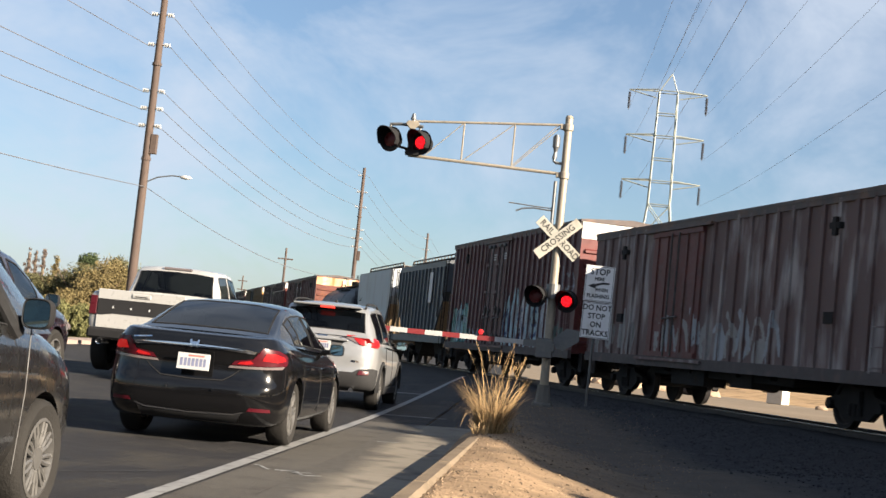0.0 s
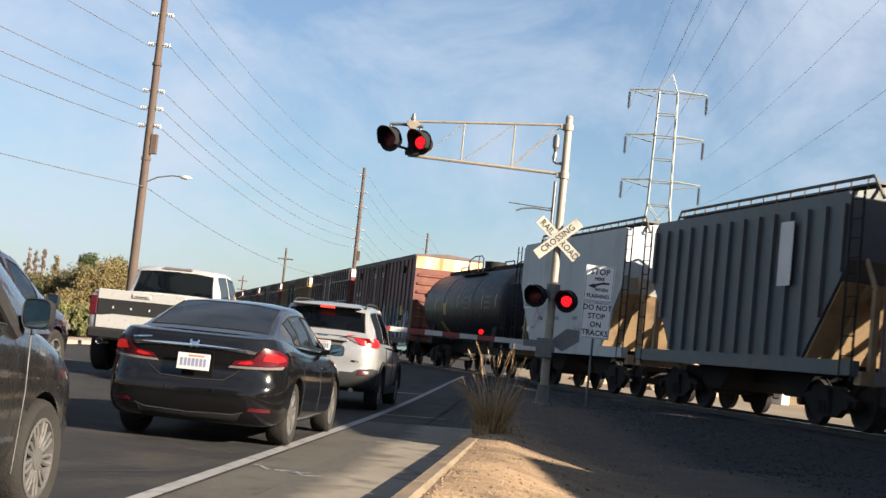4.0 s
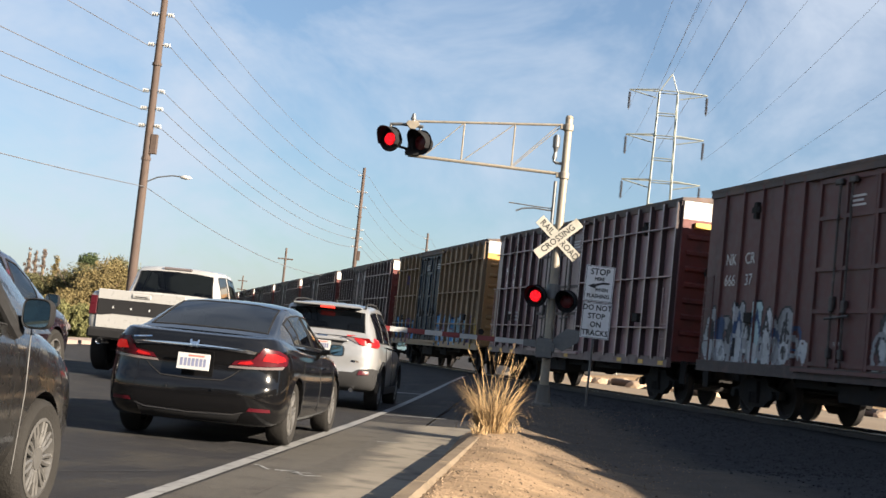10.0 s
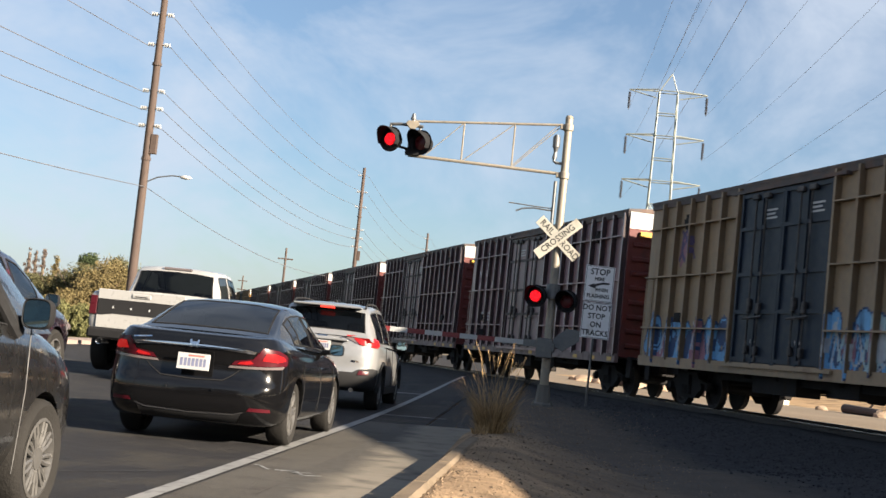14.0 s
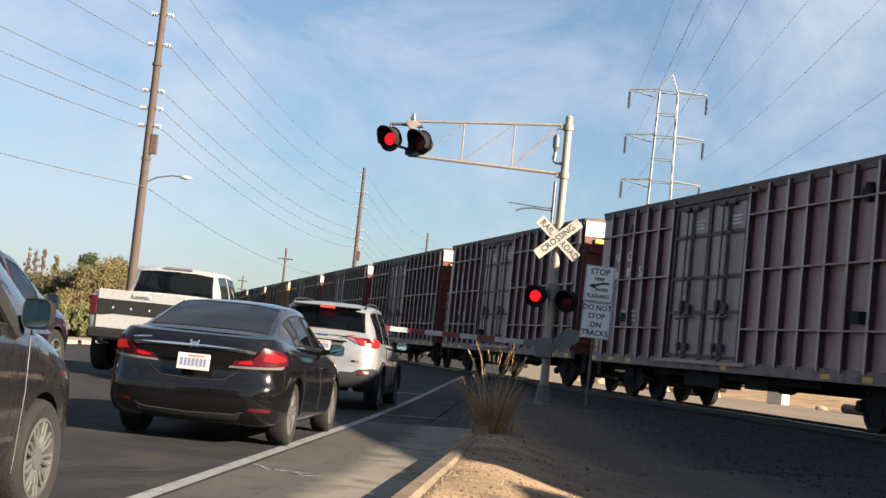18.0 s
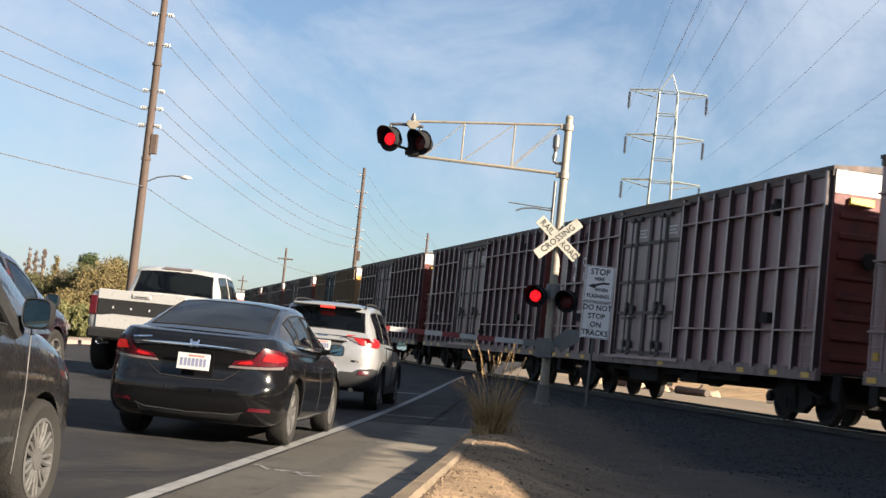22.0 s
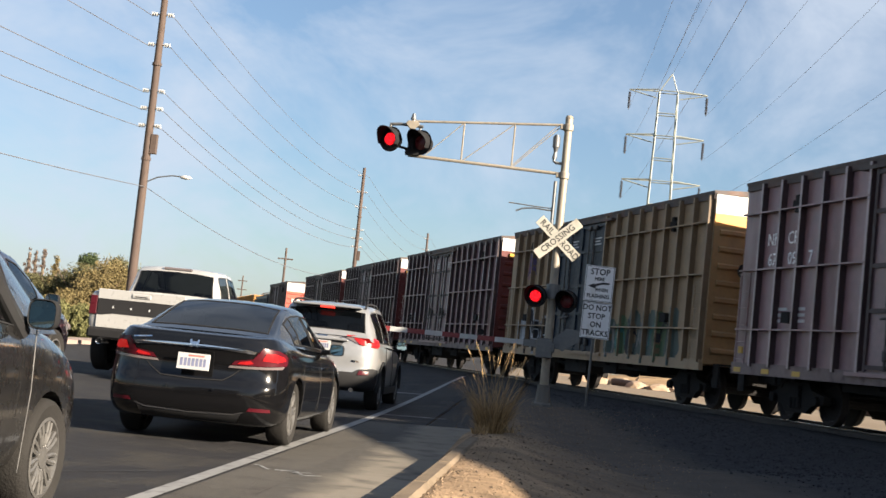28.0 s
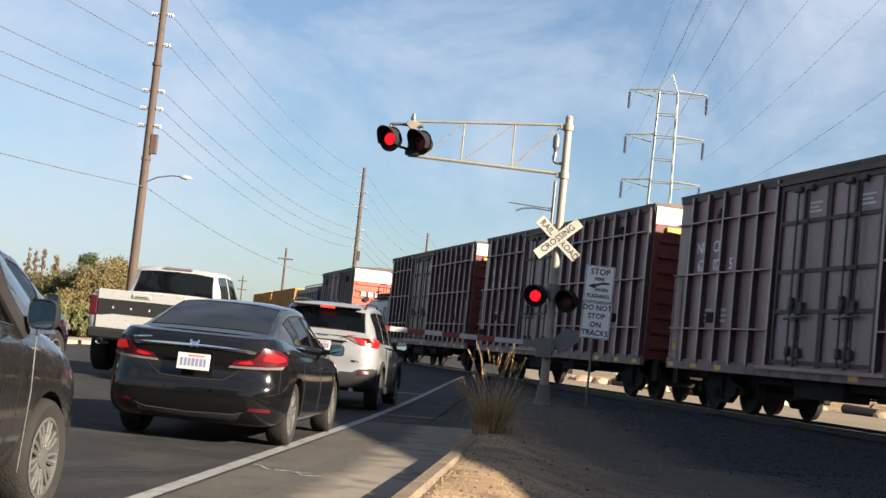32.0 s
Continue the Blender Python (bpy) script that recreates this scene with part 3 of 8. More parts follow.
def boxcar(name, m_side, m_end, m_door, m_roof, label, ribs, bars, doors, eave=4.90, white=0.45, band=None, length=16.2, rib_w=0.16, rib_d=0.12, door_style="plug", sill=1.02, end_ribs=9, group="", m_rib=None, m_edge=None, m_sill=None):
    """A steel boxcar: local +X is the way it travels, near side at -Y, z from the rail."""
    car = thing(name, pose(0, 0, 0), label, "boxcar", group)
    h, w = length / 2, 1.55
    ridge = eave + 0.20
    bm = bmesh.new()
    box(bm, -h, h, -w, w, sill, eave)
    part("body", bm, m_side, car)
    # roof with its seams
    bm = bmesh.new()
    prism(bm, [(-w - 0.06, eave), (-w - 0.06, eave + 0.07), (0, ridge), (w + 0.06, eave + 0.07), (w + 0.06, eave), (0, eave + 0.02)], -h - 0.03, h + 0.03, "X")
    x = -h + 0.5
    while x < h:
        prism(bm, [(-w + 0.25, eave + 0.06), (-w + 0.25, eave + 0.11), (0, ridge + 0.025), (w - 0.25, eave + 0.11), (w - 0.25, eave + 0.06), (0, ridge - 0.01)], x - 0.03, x + 0.03, "X")
        x += 1.1
    part("roof", bm, m_roof, car)
    # side ribs of the near side, one by one; the far side as one part
    def rib(bm, x, sy):
        ya, yb = sorted((sy * (w - 0.01), sy * (w + rib_d)))
        v = box(bm, x - rib_w / 2, x + rib_w / 2, ya, yb, sill + 0.02, eave - 0.03)
        for k in v:
            if abs(k.co.y) > w:
                k.co.x = x + (k.co.x - x) * 0.9
    for x in ribs:
        bm = bmesh.new()
        rib(bm, x, -1)
        ob = part("rib", bm, m_rib or m_side, car)
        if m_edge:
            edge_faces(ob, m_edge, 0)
    bm = bmesh.new()
    rib(bm, 0.0, 1)
    far_rib = mesh_of("rib", bm, m_side)
    for x in ribs:
        share("rib", far_rib, car, pose(x, 0, 0))
    # horizontal stiffening bars
    d0, d1 = doors[0][0], doors[-1][1]
    for z in bars:
        for a, b in ((-h + 0.12, d0 - 0.12), (d1 + 0.12, h - 0.12)):
            bm = bmesh.new()
            box(bm, a, b, -w - rib_d - 0.012, -w + 0.01, z - 0.016, z + 0.016)
            part("side_bar", bm, m_side, car)
    # sills and top rail
    for z0, z1, dd, nm in ((sill - 0.16, sill + 0.08, 0.09, "side_sill"), (eave - 0.12, eave, 0.05, "top_rail")):
        bm = bmesh.new()
        for sy in (-1, 1):
            ya, yb = sorted((sy * (w - 0.02), sy * (w + dd)))
            box(bm, -h, h, ya, yb, z0, z1)
        part(nm, bm, (m_sill or m_side) if nm == "side_sill" else m_roof, car)
    # doors
    for a, b in doors:
        bm = bmesh.new()
        box(bm, a, b, -w - 0.05, -w + 0.02, sill + 0.06, eave - 0.16)
        door = part("door", bm, m_door, car)
        bm = bmesh.new()
        if door_style == "plug":
            for x in (a + 0.05, b - 0.05, (a + b) / 2):
                box(bm, x - 0.04, x + 0.04, -w - 0.10, -w - 0.045, sill + 0.06, eave - 0.18)
            for z in (sill + 0.15, sill + 1.15, sill + 1.95, eave - 0.95, eave - 0.24):
                box(bm, a, b, -w - 0.095, -w - 0.045, z - 0.04, z + 0.04)
        else:
            for k in range(5):
                x = a + (b - a) * (k + 0.5) / 5
                box(bm, x - 0.05, x + 0.05, -w - 0.085, -w - 0.045, sill + 0.2, eave - 0.3)
            for z in (sill + 0.15, eave - 0.24):
                box(bm, a, b, -w - 0.1, -w - 0.045, z - 0.06, z + 0.06)
        # purple doors: recess lines darkened with the same shade colour
        part("door_frame", bm, m_edge_shade if m_edge is m_edge_shade else m_door, door)
        bm = bmesh.new()
        for x in ((a + b) / 2 - 0.22, (a + b) / 2 + 0.22):
            rod(bm, (x, -w - 0.12, sill + 0.1), (x, -w - 0.12, eave - 0.25), 0.022, n=6)
        rod(bm, ((a + b) / 2 - 0.4, -w - 0.14, sill + 1.0), ((a + b) / 2 + 0.45, -w - 0.14, sill + 1.05), 0.025, n=6)
        part("lock_rod", bm, m_lock, door)
        if door_style == "plug":
            c = (a + b) / 2
            for x, z, wx, wz in ((c - 0.22, sill + 1.28, 0.065, 0.15), (c + 0.22, sill + 1.22, 0.065, 0.12), (c - 0.22, sill + 0.36, 0.055, 0.10), (c + 0.22, sill + 0.34, 0.055, 0.10), (c - 0.25, eave - 0.30, 0.13, 0.06), (c + 0.25, eave - 0.30, 0.13, 0.06)):
                bm = bmesh.new()
                box(bm, x - wx, x + wx, -w - 0.155, -w - 0.06, z - wz, z + wz)
                part("lock_gear", bm, m_lock, door, bevel=0.02)
        if door_style == "plug":
            bm = bmesh.new()
            for k in range(3):
                bm = bmesh.new()
                box(bm, (a + b) / 2 + 0.1, (a + b) / 2 + 0.62 - 0.1 * (k % 2), -w - 0.058, -w - 0.048, eave - 0.62 - k * 0.085, eave - 0.58 - k * 0.085)
                part("stencil", bm, m_letter, door)
            bm = bmesh.new()
            box(bm, (a + b) / 2 - 0.1, (a + b) / 2 + 0.02, -w - 0.058, -w - 0.048, sill + 0.7, sill + 0.98)
            box(bm, (a + b) / 2 - 0.14, (a + b) / 2 + 0.05, -w - 0.058, -w - 0.048, sill + 0.5, sill + 0.58)
            part("placard", bm, m_letter, door)
    for dd, z0, z1 in ((0.16, sill - 0.02, sill + 0.05), (0.14, eave - 0.17, eave - 0.10)):
        bm = bmesh.new()
        box(bm, d0 - 0.5, d1 + 0.5, -w - dd, -w + 0.01, z0, z1)
        part("door_track", bm, m_side if z0 < 2 else m_roof, car)
    # ends
    for sx in (-1, 1):
        bm = bmesh.new()
        xa = sx * h
        a, b = sorted((xa - sx * 0.005, xa + sx * 0.025))
        box(bm, a, b, -w + 0.0, w - 0.0, sill, eave - white)
        end = part("end_wall", bm, m_end, car)
        z = sill + 0.2
        while z < eave - white - 0.2:
            bm = bmesh.new()
            a, b = sorted((xa - sx * 0.01, xa + sx * 0.09))
            v = box(bm, a, b, -w + 0.14, w - 0.14, z, z + 0.2)
            for k in v:
                if sx * k.co.x > h:
                    k.co.z = z + 0.1 + (k.co.z - z - 0.1) * 0.35
            part("corrugation", bm, m_end, end)
            z += (eave - sill - 0.4) / end_ribs
        bm = bmesh.new()
        a, b = sorted((xa, xa + sx * 0.035))
        box(bm, a, b, -w, w, eave - white, eave - 0.005)
        part("end_band", bm, m_white_end if white > 0.1 else m_end, end, "pale band across the end top")
        if band:
            bm = bmesh.new()
            a, b = sorted((xa, xa + sx * 0.032))
            box(bm, a, b, -w, w, eave - white - 0.28, eave - white - 0.003)
            part("end_stripe", bm, band, end, "bright stripe below the band")
        bm = ladder_mesh(sill + 0.05, eave - 2.1 if sx > 0 else eave - 1.9)
        bmesh.ops.transform(bm, matrix=Matrix.Translation((h - 0.6 if sx > 0 else -h + 0.15, -w, 0)), verts=bm.verts[:])
        part("ladder", bm, m_side, car)
        bm = bmesh.new()
        a, b = sorted((xa + sx * 0.03, xa + sx * 0.32))
        box(bm, a, b, -1.2, 1.2, 1.0, 1.04)
        box(bm, a, b, -1.3, -1.25, 0.5, 1.04)
        part("step", bm, m_under, car)
        share("coupler", COUPLER, car, pose(xa, 0, 0, 0, 0, 0 if sx > 0 else 180))
        bm = bmesh.new()
        rod(bm, (xa + sx * 0.06, -0.75, 3.2), (xa + sx * 0.13, -0.75, 3.2), 0.17, n=14)
        part("brake_wheel", bm, m_under, end)
    bm = bmesh.new()
    under_gear(bm, h - 0.3)
    part("underframe", bm, m_under, car)
    running_gear(car, h - 1.9)
    # grab irons and roof brackets on the side
    for x in (-h + 2.4, h - 2.2):
        bm = bmesh.new()
        box(bm, x - 0.16, x + 0.2, -w - 0.11, -w + 0.01, eave - 0.62, eave - 0.5)
        box(bm, x - 0.04, x + 0.1, -w - 0.12, -w + 0.01, eave - 0.75, eave - 0.4)
        part("bracket", bm, m_under, car)
        bm = bmesh.new()
        box(bm, x - 0.2, x + 0.14, -w - rib_d - 0.02, -w + 0.01, sill + 0.92, sill + 1.14)
        part("bracket", bm, m_under, car)
    return car


def marks(car, rows, x, mat=None, w=1.55):
    """Stencilled reporting marks on the near side: (text, z, size)."""
    for text, z, size in rows:
        lettering(text, size, mat or m_letter, car, pose(x, -w - 0.012, z, 90, 0, 0), depth=0.003)


def sill_reflectors(car, h=8.1, w=1.55, sill=1.02):
    for x in (-h + 0.3, -h + 1.6, -h + 2.9, h - 0.4, h - 1.7, h - 3.2, 0.5):
        bm = bmesh.new()
        box(bm, x - 0.16, x + 0.16, -w - 0.10, -w - 0.085, sill - 0.12, sill - 0.02)
        part("reflector", bm, m_yellow, car, "yellow reflector")
    for x in (-h + 0.25, h - 0.25):
        bm = bmesh.new()
        box(bm, x - 0.1, x + 0.08, -w - 0.03, -w, sill + 0.28, sill + 0.42)
        part("reflector", bm, m_yellow, car, "yellow reflector")


def side_depth(x, ribs, rib_w, rib_d, doors, w=1.55):
    """How far the near side stands out at x: panel, rib or door."""
    for a, b in doors:
        if a < x < b:
            return w + 0.054
    for r in ribs:
        if abs(x - r) < rib_w * 0.47:
            return w + rib_d + 0.004
    return w + 0.004


def spray(car, x0, x1, z0, z1, fills, outline, ribs, rib_w, rib_d, doors, seed, wide=0.16, letter=0.85, thin=False, lift=0.0):
    """Loose spray-painted strokes, draped over the side: chunky shapes that spell nothing."""
    rnd = random.Random(seed)
    strokes = []
    x, k = x0, 0
    while x < x1 - 0.3:
        lw, h = letter * rnd.uniform(0.8, 1.2), (z1 - z0) * rnd.uniform(0.8, 1.0)
        zb = z0 + rnd.uniform(0, 0.12)
        for _ in range(rnd.choice((2, 3, 3))):
            kind = rnd.choice("vdccaab")
            if kind == "v":
                a = x + lw * rnd.uniform(0.1, 0.9)
                pts = [(a, zb), (a + rnd.uniform(-0.1, 0.15), zb + h)]
            elif kind == "d":
                pts = [(x + lw * 0.1, zb + h * rnd.choice((0, 1))), (x + lw * 0.9, zb + h * rnd.uniform(0.3, 0.7))]
            elif kind == "b":
                cx, cz = x + lw * rnd.uniform(0.3, 0.7), zb + h * rnd.uniform(0.25, 0.75)
                strokes.append(([(cx, cz - 0.08), (cx + 0.05, cz + 0.08)], min(h, lw) * rnd.uniform(0.55, 0.8), k))
                continue
            elif kind == "c":
                cx, cz, rr = x + lw * 0.5, zb + h * rnd.uniform(0.35, 0.65), lw * 0.38
                s = rnd.uniform(0, 6)
                pts = [(cx + rr * math.cos(s + 0.5 * j), cz + rr * 1.2 * math.sin(s + 0.5 * j)) for j in range(10)]
            else:
                pts = [(x + lw * t, zb + h * (0.25 + 0.7 * math.sin(3.1 * t) * rnd.uniform(0.8, 1))) for t in (0, 0.25, 0.5, 0.75, 1)]
            strokes.append((pts, wide * rnd.uniform(0.75, 1.25), k))
        x, k = x + lw * 0.95, k + 1
    dx, dz = 0.035, 0.045
    nx, nz = int((x1 - x0 + 0.5) / dx), int((z1 - z0 + 0.5) / dz)
    X = x0 - 0.25 + dx * (np.arange(nx) + 0.5)
    Z = np.maximum(0.9, z0 - 0.2) + dz * (np.arange(nz) + 0.5)
    gx, gz = np.meshgrid(X, Z, indexing="ij")
    best, who = np.full(gx.shape, 9.0), np.zeros(gx.shape, int)
    for pts, wd, k in strokes:
        for (ax, az), (bx, bz) in zip(pts, pts[1:]):
            ux, uz = bx - ax, bz - az
            t = np.clip(((gx - ax) * ux + (gz - az) * uz) / (ux * ux + uz * uz + 1e-9), 0, 1)
            d = np.hypot(gx - ax - t * ux, gz - az - t * uz) - wd / 2
            hit = d < best
            best[hit], who[hit] = d[hit], k
    inside = best < 0
    layers = [("fill", inside & (np.mod(who, len(fills)) == j), fills[j]) for j in range(len(fills))]
    if outline:
        layers.append(("edge", (~inside) & (best < (0.05 if not thin else 0.03)), outline))
    for nm, mask, mat in layers:
        vs, fs, idx = [], [], {}

        def vert(i, j):
            if (i, j) not in idx:
                px = x0 - 0.25 + dx * i
                idx[i, j] = len(vs)
                vs.append((px, -side_depth(px, ribs, rib_w, rib_d, doors) - lift, Z[0] - dz / 2 + dz * j))
            return idx[i, j]

        for i, j in zip(*np.nonzero(mask)):
            fs.append((vert(i, j), vert(i + 1, j), vert(i + 1, j + 1), vert(i, j + 1)))
        if fs:
            me = bpy.data.meshes.new("spray_paint")
            me.from_pydata(vs, [], fs)
            me.materials.append(mat)
            ob = new("spray_paint", me)
            ob.parent = car
            tagged(ob, "loose spray paint strokes", kind="stuff")


def paint(name, c):
    return material("spray_" + name, c, 0.7, vary=0.25, scale=2.5, dirt=tuple(0.35 * v for v in c), dirt_amount=0.3, streak=0.3)


SP = {"white": paint("white", (0.37, 0.39, 0.42)), "grey": paint("grey", (0.22, 0.23, 0.25)), "black": paint("black", (0.015, 0.015, 0.02)), "pale": paint("pale_blue", (0.30, 0.42, 0.46)), "mint": paint("mint", (0.20, 0.34, 0.31)),
      "blue": paint("blue", (0.13, 0.32, 0.56)), "navy": paint("navy", (0.03, 0.06, 0.14)), "pink": paint("pink", (0.26, 0.12, 0.16)), "teal": paint("teal", (0.04, 0.15, 0.15)), "yellow": paint("yellow", (0.42, 0.30, 0.04)), "purple": paint("purple", (0.08, 0.06, 0.14)),
      "green": paint("green", (0.06, 0.10, 0.05)), "dull": paint("dull_teal", (0.075, 0.10, 0.09)), "dust": paint("dust", (0.20, 0.19, 0.185))}


CARS = []     # (thing, distance of its centre along the train)


def couple(car, u0, u1):
    """Places a car between two distances along the train."""
    CARS.append((car, (u0 + u1) / 2))


m_purple = graffiti("purple_brown_steel", (0.215, 0.130, 0.142), (0.12, 0.047, 0.047), [], [], 0.42, dirt_amount=0.35, grain=1.1)
m_purple.node_tree.nodes["Principled BSDF"].inputs["Specular IOR Level"].default_value = 0.6
m_purple_d = material("purple_brown_door", (0.19, 0.122, 0.132), 0.45, gloss=0.7, vary=0.3, scale=2, dirt=(0.14, 0.085, 0.085), dirt_amount=0.3, streak=0.3)
m_red_end = material("red_oxide_end", (0.095, 0.015, 0.013), 0.6, vary=0.22, scale=2, dirt=(0.045, 0.012, 0.011), dirt_amount=0.35)
m_roof = material("galvanised_roof", (0.065, 0.05, 0.047), 0.7, metal=0.1, vary=0.2, scale=2, dirt=(0.12, 0.07, 0.05), dirt_amount=0.4)
PAL = [[(0.08, 0.22, 0.42), (0.03, 0.08, 0.2), (0.10, 0.30, 0.5), (0.35, 0.40, 0.45), (0.25, 0.05, 0.1)],
       [(0.45, 0.46, 0.46), (0.05, 0.05, 0.06), (0.36, 0.38, 0.40), (0.30, 0.33, 0.36)],
       [(0.42, 0.43, 0.43), (0.05, 0.14, 0.13), (0.45, 0.33, 0.03), (0.11, 0.07, 0.18), (0.42, 0.43, 0.43), (0.03, 0.03, 0.04)],
       [(0.28, 0.36, 0.36), (0.20, 0.33, 0.31), (0.36, 0.40, 0.41), (0.07, 0.11, 0.12)],
       [(0.33, 0.32, 0.30), (0.26, 0.25, 0.24), (0.36, 0.35, 0.34)],
       [(0.05, 0.12, 0.12), (0.09, 0.09, 0.13), (0.12, 0.16, 0.16)]]
m_tan_a = graffiti("tan_steel_blue_tag", (0.25, 0.176, 0.106), (0.19, 0.12, 0.07), [], PAL, 0.6)
m_tan_b = graffiti("tan_steel_white_tag", (0.255, 0.180, 0.108), (0.19, 0.12, 0.07), [], PAL, 0.6)
m_tan_end = material("tan_end", (0.26, 0.155, 0.065), 0.6, vary=0.2, scale=2, dirt=(0.2, 0.12, 0.06), dirt_amount=0.3)
m_blue_door = graffiti("dark_blue_door", (0.013, 0.021, 0.036), (0.028, 0.030, 0.036), [], PAL, 0.5, dirt_amount=0.1)
m_blue_door.node_tree.nodes["Principled BSDF"].inputs["Specular IOR Level"].default_value = 0.2
m_red_a = graffiti("red_oxide_tagged", (0.076, 0.027, 0.027), (0.042, 0.022, 0.022), [], PAL, 0.6)
m_red_b = graffiti("brown_steel_tagged", (0.082, 0.035, 0.036), (0.055, 0.028, 0.027), [], PAL, 0.6)
m_old = graffiti("old_brown_steel", (0.092, 0.056, 0.052), (0.27, 0.245, 0.24), [], PAL, 0.75, dirt_amount=0.42, grain=2.4)
m_old_door = material("old_red_door", (0.10, 0.032, 0.028), 0.7, vary=0.3, scale=2, dirt=(0.06, 0.03, 0.025), dirt_amount=0.4)
m_rust_white = material("rusty_white_band", (0.62, 0.45, 0.30), 0.7, vary=0.2, scale=1.5, dirt=(0.42, 0.13, 0.04), dirt_amount=0.75, streak=0.3)

RIBS = [-7.2, -6.35, -5.5, -4.65, -3.8, -2.95] + [1.2 + 0.85 * i for i in range(9)]
BARS = (4.25, 3.05, 1.80)
m_sill_old = material("grimy_sill", (0.045, 0.034, 0.033), 0.75, vary=0.35, scale=3, dirt=(0.08, 0.055, 0.05), dirt_amount=0.3)
m_sill_purple = material("worn_purple_sill", (0.15, 0.105, 0.10), 0.6, vary=0.35, scale=3, dirt=(0.06, 0.035, 0.033), dirt_amount=0.45)
RIB_W, RIB_D = 0.085, 0.135
DOORS = ((-2.8, -0.85), (-0.85, 1.1))
PITCH_CAR, BODY = 17.89, 16.195
# rib fronts are coloured paler than the side panels
purple = boxcar("boxcar", m_purple, m_red_end, m_purple_d, m_roof, "purple-brown steel boxcar with ribs and plug doors", RIBS, BARS, DOORS, group="purple-brown boxcars", m_sill=m_sill_purple, rib_w=RIB_W, rib_d=RIB_D, m_edge=m_edge_shade, m_rib=material("pale_rib", (0.31, 0.235, 0.24), 0.40, gloss=0.7, vary=0.3, scale=2, dirt=(0.13, 0.075, 0.07), dirt_amount=0.4, streak=0.3))
sill_reflectors(purple)
bm = bmesh.new()
box(bm, 8.12, 8.21, -1.25, -0.75, 4.24, 4.38)
part("reflector", bm, m_yellow, purple, "yellow reflector")
for k in range(3):
    for dx in (0, 0.75):
        bm = bmesh.new()
        box(bm, -6.4 + dx, -5.95 + dx, -1.562, -1.552, 2.2 - 0.12 * k, 2.26 - 0.12 * k)
        part("stencil", bm, m_letter, purple)
NUMBERS = {1: "66 69 1", 3: "67 04 8", 4: "66 89 5", 5: "67 06 8", 6: "67 10 2", 7: "67 07 9", 8: "67 09 7", 10: "67 02 5", 11: "67 01 3", 12: "66 90 4"}
for k in (1, 3, 4, 5, 6, 7, 8, 10, 11, 12):
    car = copy_thing(purple, pose(0, 0, 0)) if CARS else purple
    couple(car, k * PITCH_CAR, k * PITCH_CAR + BODY)
m_fresh = material("fresh_stencil_white", (0.85, 0.85, 0.85), 0.7, vary=0.12, scale=8)
for car, u in list(CARS):
    k = round((u - BODY / 2) / PITCH_CAR)
    for text, x in zip(("NK", "CR"), (-6.75, -5.90)):
        marks(car, ((text, 3.66, 0.37),), x, m_fresh)
    for text, x in zip(NUMBERS[k].split(), (-6.75, -5.90, -5.15)):
        marks(car, ((text, 3.24, 0.37),), x, m_fresh)
